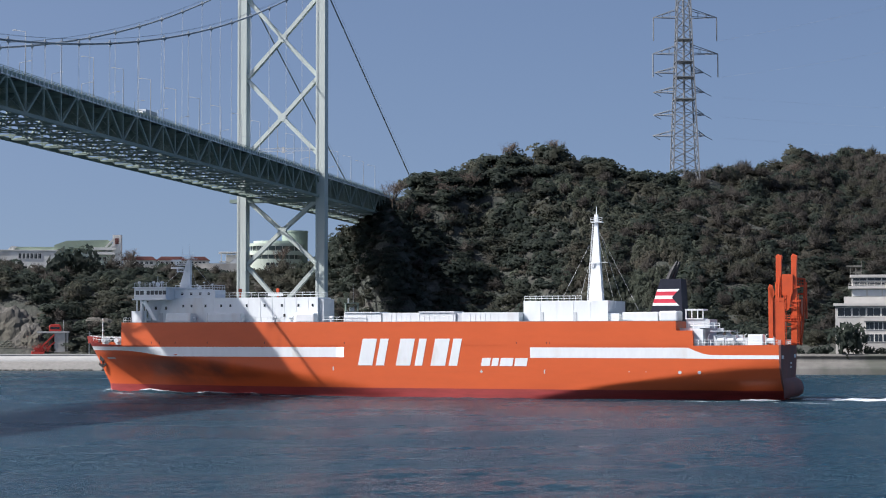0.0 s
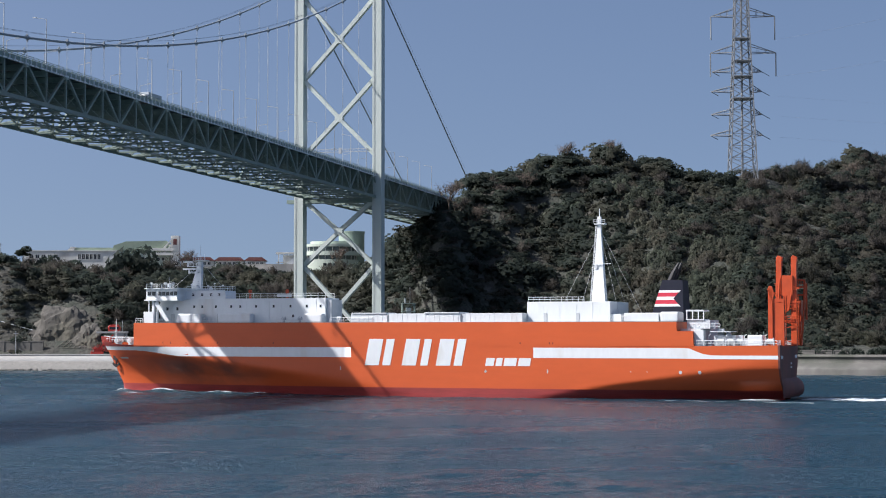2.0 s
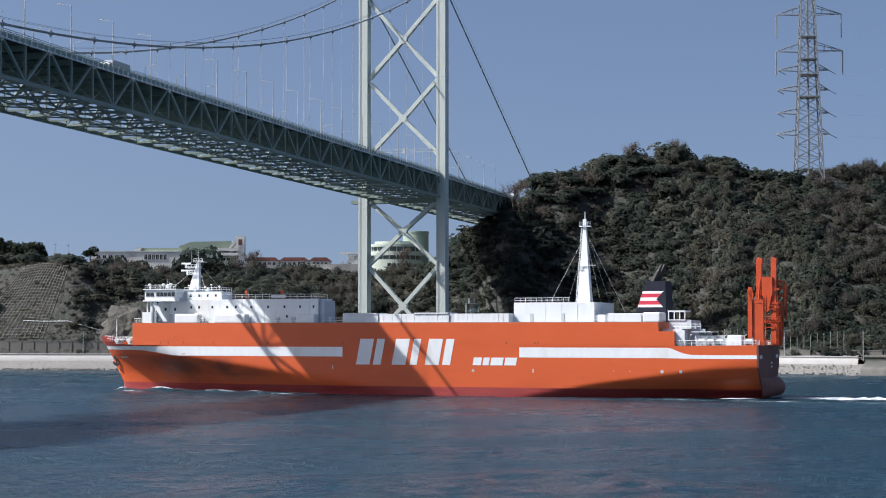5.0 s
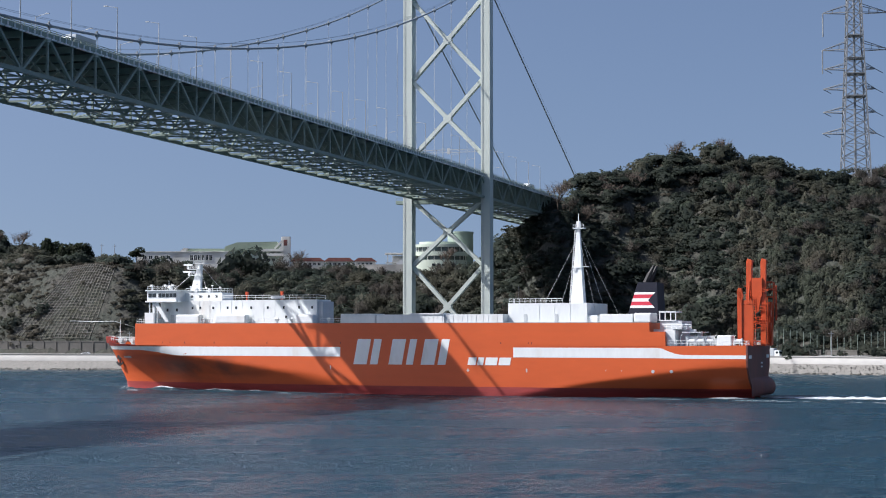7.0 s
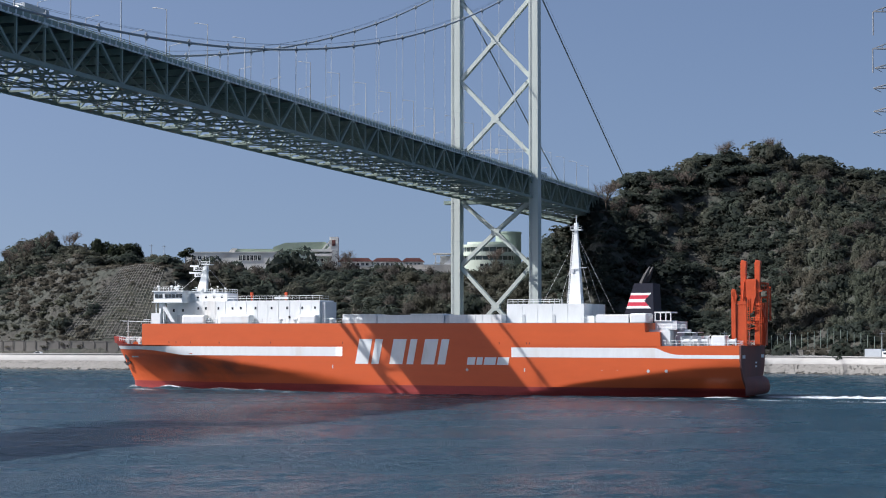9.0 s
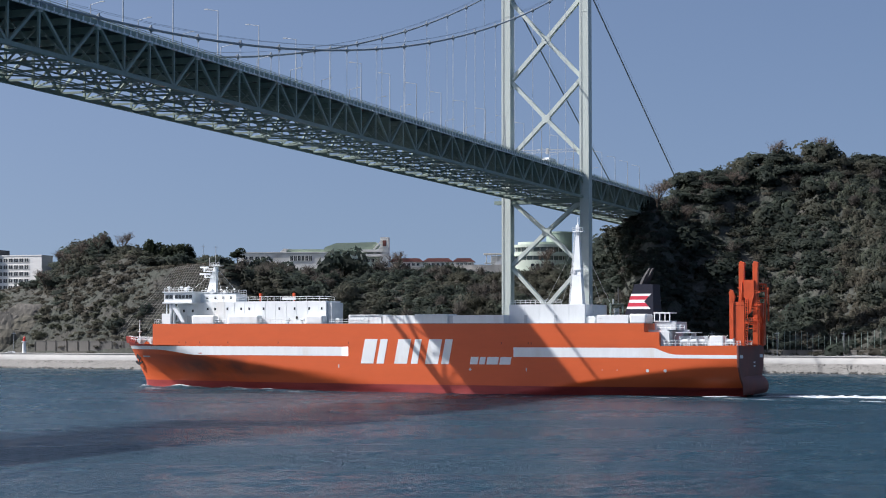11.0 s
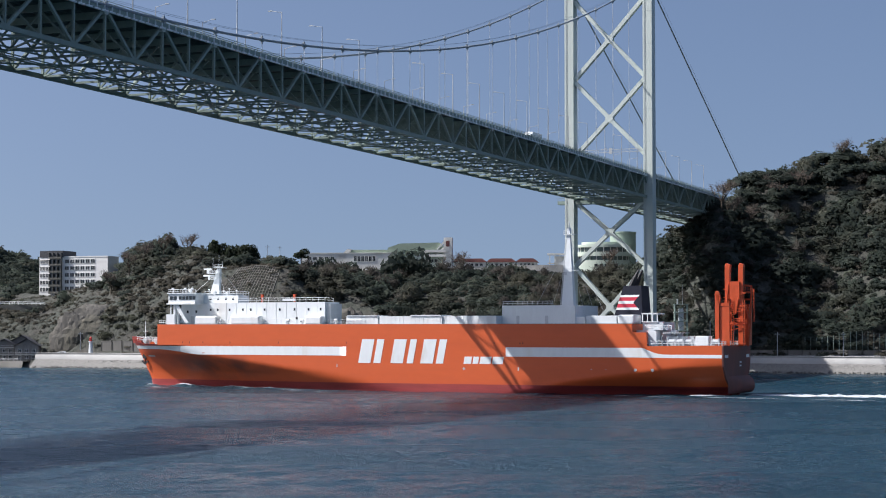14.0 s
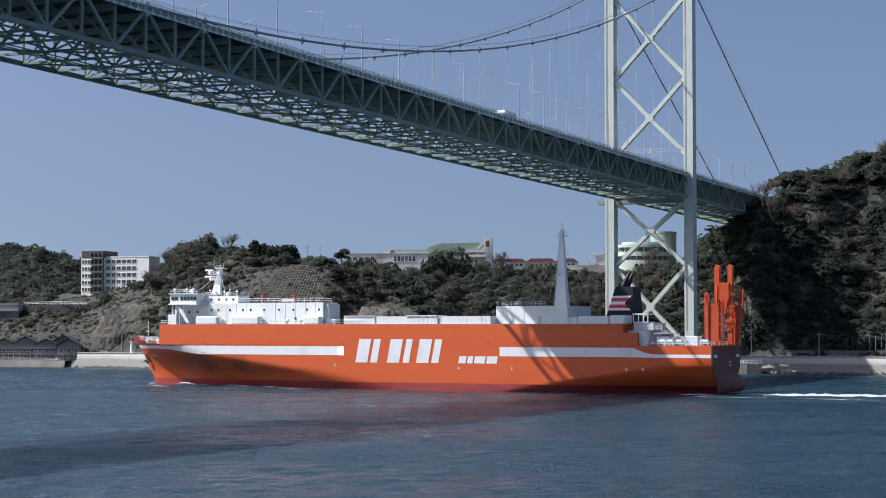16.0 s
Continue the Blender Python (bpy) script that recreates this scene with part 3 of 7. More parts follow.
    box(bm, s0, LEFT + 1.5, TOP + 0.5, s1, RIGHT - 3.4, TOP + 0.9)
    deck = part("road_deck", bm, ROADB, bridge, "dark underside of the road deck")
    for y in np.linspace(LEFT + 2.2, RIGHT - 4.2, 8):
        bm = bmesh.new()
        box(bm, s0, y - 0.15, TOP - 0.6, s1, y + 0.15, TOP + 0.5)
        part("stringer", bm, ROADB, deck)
    for k in range(-20, 87):
        part("cross_frame", cross, GIRDER, deck, m=pose(NODE0 + k * HALF, 0, 0))
        if k < 86:
            part("lateral_brace", brace if k % 2 == 0 else brace2, GIRDER, deck, m=pose(NODE0 + k * HALF, 0, 0))
    bm = bmesh.new()
    for y in (mid - 7, mid, mid + 7):
        box(bm, s0, y - 0.12, LOW + 0.3, s1, y + 0.12, LOW + 0.6)
    for y in (mid - 0.8, mid + 0.8):
        box(bm, s0, y - 0.06, LOW - 0.9, s1, y + 0.06, LOW - 0.7)
    part("inspection_rail", bm, GIRDER, bridge)
    # side walkways, their plates added to keep the sun off the cross frames
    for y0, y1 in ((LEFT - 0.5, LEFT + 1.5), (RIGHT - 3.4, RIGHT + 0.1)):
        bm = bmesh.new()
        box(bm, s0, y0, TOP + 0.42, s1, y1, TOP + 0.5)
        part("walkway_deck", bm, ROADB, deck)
    # white tube lengths, made up to imitate bright dashes of light under the top chord
    bm = bmesh.new()
    s = s0
    while s < s1:
        tube(bm, (s, RIGHT + 0.6, TOP - 0.7), (s + 1.75, RIGHT + 0.6, TOP - 0.7), 0.19, n=6)
        box(bm, s + 0.7, RIGHT + 0.3, TOP - 0.7, s + 0.85, RIGHT + 0.6, TOP + 0.3)
        s += HALF / 4
    part("service_pipe", bm, WHITE, bridge, "added pale dashes imitating light below the walkway")
    # parapets and lamps
    for y in (LEFT, RIGHT):
        bm = bmesh.new()
        box(bm, s0, y - 0.05, TOP + 1.2, s1, y + 0.05, TOP + 1.3)
        box(bm, s0, y - 0.05, TOP + 0.8, s1, y + 0.05, TOP + 0.88)
        s = s0
        while s < s1:
            box(bm, s - 0.05, y - 0.05, TOP + 0.4, s + 0.05, y + 0.05, TOP + 1.25)
            s += 2.3
        part("walkway_rail", bm, GIRDER, bridge)
    for y in (LEFT + 1.5, RIGHT - 3.4):
        bm = bmesh.new()
        box(bm, s0, y - 0.06, TOP + 0.5, s1, y + 0.06, TOP + 1.5)
        for z in (1.7, 2.0):
            box(bm, s0, y - 0.05, TOP + z, s1, y + 0.05, TOP + z + 0.1)
        s = s0
        while s < s1:
            box(bm, s - 0.07, y - 0.07, TOP + 1.4, s + 0.07, y + 0.07, TOP + 2.1)
            s += 3.07
        part("parapet", bm, GIRDER, bridge)
    lamp = bmesh.new()
    tube(lamp, (0, 0, TOP + 1.1), (0, 0, TOP + 11.6), 0.14, 0.08, 6)
    tube(lamp, (0, 0, TOP + 11.5), (0, 2.6, TOP + 12.0), 0.06, 0.05, 4)
    box(lamp, -0.15, 2.3, TOP + 11.9, 0.15, 3.2, TOP + 12.1)
    lamp2 = lamp.copy()
    bmesh.ops.transform(lamp2, matrix=pose(0, 0, 0, 0, 0, 180), verts=lamp2.verts)
    lamp, lamp2 = mesh_of("lamp_post", lamp, GALV), mesh_of("lamp_post", lamp2, GALV)
    for i, s in enumerate(np.arange(-95.9, SPAN, 18.9)):
        part("lamp_post", lamp, GALV, bridge, "tall grey road lamp", m=pose(s, LEFT + 1.3, 0))
        part("lamp_post", lamp2, GALV, bridge, "tall grey road lamp", m=pose(s + 3.8, RIGHT - 3.2, 0))
    # gantry of signs above the road near the tower
    bm = bmesh.new()
    for z in (77.0, 78.0):
        box(bm, 6.9, LEFT + 1, z, 7.1, RIGHT - 1, z + 0.15)
    for y in np.arange(LEFT + 1, RIGHT - 1, 1.6):
        beam(bm, (7, y, 77), (7, y + 0.8, 78), 0.08, 0.08)
        beam(bm, (7, y + 0.8, 78), (7, y + 1.6, 77), 0.08, 0.08)
    box(bm, 6.8, mid + 1, 76.5, 7.2, mid + 2, 78.6)
    part("sign_gantry", bm, GALV, bridge)
    return bridge


build_bridge()

# ---- the ship: local x runs aft, y from the port side to starboard, z up from the water line ----
BEAM = 23.4
MID = BEAM / 2


def half_breadth(x, z):
    """Half of the hull's breadth at x and z."""
    x, z = np.asarray(x, float), np.asarray(z, float)
    stem = np.interp(z, [-4, -1, 0, 2, 5.3, 8, 10.2, 11.9], [-65.5, -67.2, -66.8, -67.1, -68.9, -70.4, -71.8, -73.0])
    full = np.interp(z, [-4, 0, 2, 4, 6, 8.5, 11, 16], [20, 14, 3, -8, -22, -40, -47, -47])
    power = np.interp(z, [-4, 0, 4, 8.5, 12], [1.3, 1.35, 1.6, 2.2, 2.6])
    u = np.clip((x - stem) / (full - stem), 0, 1)
    fore = 1 - (1 - u) ** power
    start = np.interp(z, [-4, 0, 2.5, 4.5, 6.5, 12], [26, 40, 53, 67, 80, 89])
    end = np.interp(z, [-4, 0.6, 2, 4, 6.5, 8, 12], [0.0, 0.30, 0.56, 0.81, 0.97, 1.0, 1.0])
    w = np.clip((x - start) / (91 - start), 0, 1)
    aft = 1 - (1 - end) * w ** 1.1
    return MID * np.minimum(fore, 1) * aft


def hull_patch(name, xs, lo, hi, rows, material, out=0.0, both=True):
    """A skin on the hull's side between two heights, which may vary along x."""
    xs = np.asarray(xs, float)
    lo, hi = np.broadcast_to(lo, xs.shape), np.broadcast_to(hi, xs.shape)
    t = np.linspace(0, 1, rows)
    z = lo[:, None] + (hi - lo)[:, None] * t
    x = np.broadcast_to(xs[:, None], z.shape)
    stem = np.interp(z, [-4, -1, 0, 2, 5.3, 8, 10.2, 11.9], [-65.5, -67.2, -66.8, -67.1, -68.9, -70.4, -71.8, -73.0])
    x = np.maximum(x, stem)
    b = half_breadth(x, z) + out
    port = np.stack([x, MID - b, z], -1).reshape(-1, 3)
    f = grid_faces(len(xs), rows)
    if not both:
        return fast_mesh(name, port, f, material)
    star = port.copy()
    star[:, 1] = BEAM - star[:, 1]
    return fast_mesh(name, np.concatenate([port, star]), np.concatenate([f, f[:, ::-1] + len(port)]), material)


HX = np.concatenate([np.arange(-73, -60, 0.5), np.arange(-60, -20, 1.5), np.arange(-20, 40, 4), np.arange(40, 90, 2), [90.6]])


def rail(bm, pts, h=1.0, gap=1.5, r=0.035):
    for p, q in zip(pts, pts[1:]):
        p, q = Vector(p), Vector(q)
        for k in (0.5, 1.0):
            tube(bm, p + Vector((0, 0, h * k)), q + Vector((0, 0, h * k)), r, n=4)
        n = max(1, int((q - p).length / gap))
        for i in range(n + 1):
            c = p.lerp(q, i / n)
            tube(bm, c, c + Vector((0, 0, h)), r * 1.1, n=4)


def slab(name, x0, y0, z0, x1, y1, z1, material, parent, label="", round_by=0.0):
    bm = bmesh.new()
    box(bm, x0, y0, z0, x1, y1, z1)
    if round_by:
        bevel(bm, round_by, 2)
    return part(name, bm, material, parent, label)


def build_ship():
    ship = thing("cargo_ship", "orange roll-on cargo ship with white band and superstructure", "ship", SHIP_ROWS[0][1])
    # hull
    top = np.interp(HX, [-73, -66, -57.6, -57.5, 70.2, 72.6, 73.2, 91], [12.2, 11.2, 11.0, 11.0, 11.0, 11.0, 11.0, 11.2])
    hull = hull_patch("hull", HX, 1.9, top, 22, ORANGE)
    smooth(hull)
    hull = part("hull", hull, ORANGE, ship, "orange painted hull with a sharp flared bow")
    boot = hull_patch("boot_topping", HX, -3.0, 1.9, 8, REDBOOT)
    smooth(boot)
    part("boot_topping", boot, REDBOOT, hull, "faded red paint along the water line")
    bm = bmesh.new()
    prism(bm, [(-57.6, 10.9), (-57.6, 16.1), (69.8, 16.0), (69.9, 14.1), (73.2, 14.1), (73.4, 10.9)], "y", 0.0, BEAM)
    part("cargo_deck_side", bm, ORANGE, hull, "flat orange upper hull side")
    # transom, rounded below
    zs = np.concatenate([np.linspace(0.3, 6.5, 10), [8, 11.2]])
    bb = half_breadth(np.full_like(zs, 90.6), zs)
    bm = bmesh.new()
    ring = [(MID - b, z) for b, z in zip(bb, zs)] + [(MID + b, z) for b, z in zip(bb[::-1], zs[::-1])]
    prism(bm, ring, "x", 90.55, 90.95)
    part("transom", bm, DULLBROWN, hull, "dull dark brown-orange transom")
    # tail: grows out of the transom towards starboard
    prof = np.array([(0, 4.4), (0.8, 4.1), (1.6, 3.4), (2.0, 2.5), (2.0, 1.5), (1.6, 0.8), (1.0, 0.4), (0, 0.3)])
    ys = np.array([4.0, 7.0, 11.0, 15.0, 19.0, 20.6, 20.7])
    grow = np.array([0.02, 0.3, 0.62, 0.88, 1.0, 0.9, 0.02])
    v = np.stack([90.9 + grow[:, None] * prof[None, :, 0], np.broadcast_to(ys[:, None], (7, 8)), np.broadcast_to(prof[None, :, 1], (7, 8))], -1).reshape(-1, 3)
    tail = fast_mesh("stern_tail", v, grid_faces(7, 8), DULLBROWN)
    smooth(tail)
    part("stern_tail", tail, DULLBROWN, hull, "rounded stern tail over the water")
    for y in (1.2, 19.5):
        slab("mark_plate", 90.96, y, 8.4, 91.0, y + 2.7, 9.1, WHITE, hull)
    for y, z in ((13.6, 7.2), (13.6, 6.4), (13.4, 4.0)):
        slab("draught_bar", 90.96, y, z, 91.0, y + 1.6, z + 0.35, WHITE, hull)
    # decks
    bm = bmesh.new()
    box(bm, -57.4, 0.15, 15.8, 69.7, BEAM - 0.15, 16.13)
    part("weather_deck", bm, DECK, ship)
    bm = bmesh.new()
    box(bm, 72.6, 0.3, 10.8, 90.6, BEAM - 0.3, 11.05)
    part("mooring_deck", bm, DECK, ship)
    xs = np.arange(-72.4, -57.2, 0.8)
    b = half_breadth(xs, np.full_like(xs, 10.8)) - 0.05
    v = np.concatenate([np.stack([xs, MID - b, np.full_like(xs, 10.9)], 1), np.stack([xs, MID + b, np.full_like(xs, 10.9)], 1)])
    n = len(xs)
    f = np.array([(i, i + 1, n + i + 1, n + i) for i in range(n - 1)])
    part("forecastle_deck", fast_mesh("forecastle_deck", v, f, DECK), DECK, ship)
    # the top edge of the bow is darker red than the sides
    xb = np.arange(-73, -58.4, 0.5)
    tb = np.interp(xb, [-73, -66, -57.6], [12.22, 11.22, 11.02])
    part("bow_trim", hull_patch("bow_trim", xb, 10.7, tb, 3, MAROON, 0.025), MAROON, hull, "maroon strip round the top of the bow")
    # white bands
    xf = np.concatenate([np.arange(-72, -45, 0.75), np.arange(-45, -2.9, 2.1), [-3.0]])
    zlo = np.interp(xf, [-72, -59, -56, -52, -48, -45.5, -3], [9.75, 9.75, 9.65, 9.25, 8.7, 8.48, 8.45])
    band = part("white_band", hull_patch("white_band", xf, zlo, 10.62, 4, WHITE, 0.03), WHITE, hull, "white band along the hull")
    xa = np.concatenate([np.arange(39, 70, 3.0), np.arange(70, 77, 0.5), np.arange(77, 90.5, 2.0), [90.6]])
    zhi = np.interp(xa, [39, 71.6, 72.6, 74.0, 75.4, 77.2, 91], [10.62, 10.62, 10.5, 9.9, 9.4, 9.12, 9.12])
    zl2 = np.interp(xa, [39, 70, 78, 91], [8.45, 8.45, 8.36, 8.36])
    part("white_band", hull_patch("white_band", xa, zl2, zhi, 4, WHITE, 0.03), WHITE, hull, "white band along the hull")

    # the line's mark, as plain slanted blocks
    def block(x0, x1, z0, z1, lean=0.19):
        bm = bmesh.new()
        k = lean
        prism(bm, [(x0 + k * (z0 - 6.6), z0), (x1 + k * (z0 - 6.6), z0), (x1 + k * (z1 - 6.6), z1), (x0 + k * (z1 - 6.6), z1)], "y", -0.05, 0.02)
        part("mark_block", bm, WHITE, hull, "plain white painted block")
    for x, gap in ((0.3, 0.8), (9.0, 1.0), (16.9, 0.8)):
        block(x, x + 3.3, 6.7, 12.45)
        block(x + 3.3 + gap, x + 6.0, 6.7, 12.45)
    for x, w in ((28.2, 1.9), (30.5, 1.4), (32.3, 2.8), (35.5, 2.7)):
        block(x, x + w, 6.7, 8.4)
    # draught and tug marks
    for x, z, w, h in ((-5.6, 5.6, 0.25, 0.8), (28.0, 5.4, 0.7, 0.25), (28.2, 5.2, 0.25, 0.7), (42.0, 5.2, 0.28, 0.8), (60, 5.6, 0.25, 0.14), (63.5, 5.6, 0.25, 0.14)):
        part("hull_mark", hull_patch("hull_mark", np.linspace(x, x + w, 3), z, z + h, 3, GREYW, 0.03, False), GREYW, hull)
    for x in (70.6, 74.6):
        dx = np.linspace(-0.359, 0.359, 9)
        dz = np.sqrt(0.36 ** 2 - dx ** 2)
        part("tug_mark", hull_patch("tug_mark", x + dx, 5.6 - dz, 5.6 + dz, 3, GREYW, 0.03, False), GREYW, hull)
    for x in (-50, -48, -44, -36, -22, -3, 36, 42.5, 43.2):
        slab("scupper", x, -0.03, 11.35, x + 0.16, 0.02, 11.75, BLACK, hull)
    # name on the bow, unreadable: a pale bar
    xs = np.arange(-66.2, -63.0, 0.4)
    part("name_bar", hull_patch("name_bar", xs, 7.75, 8.1, 2, GREYW, 0.04), GREYW, hull)
    # anchor in its pocket
    for sgn, y in ((1, None), (-1, None)):
        b = float(half_breadth(-68.3, 7.2))
        y = MID - sgn * (b + 0.25)
        bm = bmesh.new()
        tube(bm, (-68.4, y, 8.0), (-68.4, y, 6.0), 0.2, n=6)
        beam(bm, (-69.3, y, 6.6), (-68.4, y, 5.8), 0.3, 0.45)
        beam(bm, (-67.5, y, 6.6), (-68.4, y, 5.8), 0.3, 0.45)
        tube(bm, (-68.4, y - 0.25, 7.9), (-68.4, y + 0.25, 7.9), 0.75, n=10)
        part("anchor", bm, BLACK, ship, "black anchor at the bow")
    # forecastle fittings
    bm = bmesh.new()
    xr = np.arange(-72.4, -57.5, 1.6)
    br = half_breadth(xr, np.full_like(xr, 10.9)) - 0.2
    for sg in (-1, 1):
        rail(bm, [(x, MID + sg * b, 11.6 + 0.06 * max(0, -66 - x)) for x, b in zip(xr, br)], 1.1, 1.6, 0.05)
    part("bow_rail", bm, WHITE, ship, "white bow railing")
    for x, y in ((-66.5, 8.5), (-66.5, 15), (-62.5, 7.5), (-62.5, 16)):
        bm = bmesh.new()
        tube(bm, (x, y - 1.3, 12.0), (x, y + 1.3, 12.0), 0.6, n=10)
        box(bm, x - 0.7, y - 0.3, 11.0, x + 0.7, y + 0.3, 12.2)
        part("windlass", bm, GREYW, ship)
    bm = bmesh.new()
    tube(bm, (-69.2, MID, 11), (-69.2, MID, 17.2), 0.16, 0.08)
    box(bm, -69.6, MID - 0.4, 14.2, -68.8, MID + 0.4, 14.3)
    part("fore_mast", bm, WHITE, ship)
    bm = bmesh.new()
    prism(bm, [(-72.6, 11.3), (-72.9, 13.0), (-70, 12.7), (-70, 11.3)], "y", MID - 0.8, MID + 0.8)
    part("bulwark", bm, MAROON, ship)

    # accommodation at the bow end of the cargo deck
    def house(name, x0, y0, z0, x1, z1, material=WHITE, label="", ribs=0.0, deep=None):
        bm = bmesh.new()
        box(bm, x0, y0, z0, x1, BEAM - y0 if deep is None else y0 + deep, z1)
        if ribs:
            x = x0 + ribs
            while x < x1 - 0.3:
                box(bm, x, y0 - 0.05, z0 + 0.1, x + 0.08, y0 + 0.1, z1 - 0.1)
                x += ribs
        return part(name, bm, material, ship, label)
    block_ = house("deckhouse", -52.5, 3.2, 16.02, -44.6, 21.4, label="white accommodation block")
    long_ = house("long_deckhouse", -44.6, 2.8, 16.02, -10.4, 21.6, label="long white deckhouse with a row of small windows", ribs=2.9, deep=7.6)
    for i, x in enumerate((-43.4, -41.3, -37.8, -33.9, -31.6, -27.6, -23.2, -19, -15.0, -11.6)):
        slab("porthole", x - 0.22, 2.74, 19.5, x + 0.22, 2.82, 20.1, WINDOW, long_)
    for x, z in ((-18.6, 17.3), (-14, 17.2), (-12.6, 17.4)):
        slab("port_vent", x, 2.7, z, x + 0.45, 2.82, z + 0.6, BLACK, long_)
    for x in (-50.8, -48.2):
        slab("house_window", x, 3.12, 19.0, x + 0.5, 3.22, 19.7, WINDOW, block_)
    bm = bmesh.new()
    box(bm, -10.38, 3.4, 16.02, -9.2, 9.4, 21.2)
    part("stair_casing", bm, GREYW, ship)
    # wheelhouse with overhanging wings
    bm = bmesh.new()
    box(bm, -54.6, 0.4, 21.4, -46.6, BEAM - 0.4, 23.9)
    box(bm, -54.9, 0.1, 23.9, -46.2, BEAM - 0.1, 24.15)
    box(bm, -54.9, 0.0, 21.2, -46.2, BEAM, 21.5)
    wheel = part("wheelhouse", bm, WHITE, ship, "white wheelhouse with dark windows")
    for i in range(2):
        slab("wing_window", -54.2 + i * 1.15, 0.3, 22.4, -53.3 + i * 1.15, 0.44, 23.3, WINDOW, wheel)
    for i in range(5):
        slab("bridge_window", -51.4 + i * 1.02, 0.3, 22.4, -50.6 + i * 1.02, 0.44, 23.3, WINDOW, wheel)
    for i in range(11):
        slab("front_window", -54.68, 1.2 + i * 1.95, 22.4, -54.55, 2.7 + i * 1.95, 23.3, WINDOW, wheel)
    for y0, y1, yp in ((0.5, 3.2, 0.6), (BEAM - 3.2, BEAM - 0.5, BEAM - 1.4)):
        bm = bmesh.new()
        box(bm, -53.2, yp, 16.02, -52.6, yp + 0.8, 21.3)
        prism(bm, [(-51.8, 21.3), (-48.6, 16.5), (-49.6, 16.5), (-52.6, 20.6)], "y", y0, y0 + 0.2)
        box(bm, -55.3, y0, 16.02, -52.8, y1, 18.7)
        part("wing_support", bm, WHITE, ship)
    # radar mast
    bm = bmesh.new()
    prism(bm, [(-48.9, 24.1), (-46.2, 24.1), (-46.1, 30.6), (-46.9, 30.6)], "y", MID - 0.5, MID + 0.5)
    mast = part("radar_mast", bm, WHITE, ship, "white raked radar mast")
    for z, x0, x1 in ((27.9, -49.2, -46.6), (29.4, -49.6, -46.2), (30.8, -47.4, -44.8)):
        bm = bmesh.new()
        box(bm, x0, MID - 1.1, z, x1, MID + 1.1, z + 0.14)
        rail(bm, [(x0, MID - 1.1, z), (x1, MID - 1.1, z)], 0.8, 0.8, 0.04)
        part("mast_platform", bm, WHITE, mast)
    for z, x, w in ((28.3, -49.6, 3.2), (30.0, -49.9, 2.4)):
        bm = bmesh.new()
        box(bm, x - w / 2, MID - 0.2, z + 0.35, x + w / 2, MID + 0.2, z + 0.75)
        tube(bm, (x, MID, z - 0.5), (x, MID, z + 0.4), 0.2, n=8)
        part("radar_scanner", bm, WHITE, mast)
    for x, h in ((-48.4, 33.4), (-46.6, 34.2), (-45.6, 32.4)):
        bm = bmesh.new()
        tube(bm, (x, MID, 30.8), (x, MID, h), 0.06, 0.03, 4)
        part("aerial", bm, WHITE, mast)
    for x, y, h in ((-54, 2, 25.4), (-53.2, 5, 25.2), (-52.4, 8, 26.0), (-51, 4, 25.3), (-49.5, 2, 26.6)):
        bm = bmesh.new()
        tube(bm, (x, y, 24.1), (x, y, h), 0.06, 0.05, 4)
        part("aerial", bm, WHITE, mast)
    for pts, h, gap in (([(-54.6, 0.5, 24.15), (-46.4, 0.5, 24.15)], 0.9, 1.2), ([(-44.4, 3, 21.6), (-10.5, 3, 21.6), (-8.5, 3.6, 21.4)], 1.1, 1.7), ([(-46.4, 4.7, 23.5), (-36.5, 4.7, 23.5), (-36.5, 9.8, 23.5)], 1.0, 1.2), ([(-39.8, 0.35, 16.05), (-36.6, 0.35, 16.05)], 1.1, 0.8), ([(-27.4, 0.35, 16.05), (-15.2, 0.35, 16.05)], 1.1, 1.4), ([(-57.3, 0.3, 16.05), (-55.4, 0.3, 16.05)], 1.1, 0.6), ([(-8.2, 0.3, 16.05), (2, 0.3, 16.05)], 1.1, 1.5), ([(55.4, 0.3, 16.05), (60, 0.3, 16.05)], 1.1, 1.5), ([(36.6, 4.2, 20.4), (49, 4.2, 20.4)], 1.0, 1.2)):
        bm = bmesh.new()
        rail(bm, pts, h, gap, 0.045)
        part("deck_rail", bm, WHITE, ship, "thin white deck railing")
    for x, y, z, r in ((-51.6, 6, 24.9, 0.5), (-44.6, 6.5, 24.3, 0.65), (-42.4, 9, 24.1, 0.45)):
        bm = bmesh.new()
        bmesh.ops.create_icosphere(bm, subdivisions=2, radius=r, matrix=Matrix.Translation((x, y, z)))
        tube(bm, (x, y, z - 1.2), (x, y, z), 0.14, n=6)
        part("aerial_dome", bm, WHITE, ship, "small white aerial dome")
    for x, y in ((-50.2, 1.4), (-48.0, 1.2), (-53.8, 1.2)):
        bm = bmesh.new()
        tube(bm, (x, y, 24.15), (x, y, 25.0), 0.08, n=5)
        tube(bm, (x - 0.25, y, 25.15), (x + 0.3, y, 25.2), 0.28, n=8)
        part("searchlight", bm, GREYW, ship)
    bm = bmesh.new()
    for p, q in (((-52.5, 9, 24.2), (-47.2, MID, 29.4)), ((-43.0, 9, 23.6), (-46.4, MID, 29.8)), ((-41.0, 14, 23.6), (-46.3, MID, 30.4))):
        tube(bm, p, q, 0.03, n=4)
    part("mast_stay", bm, GREYW, mast)
    for x in (-49.6, -46.8):
        slab("wing_door", x, 3.12, 16.2, x + 0.9, 3.22, 18.2, GREYW, block_)
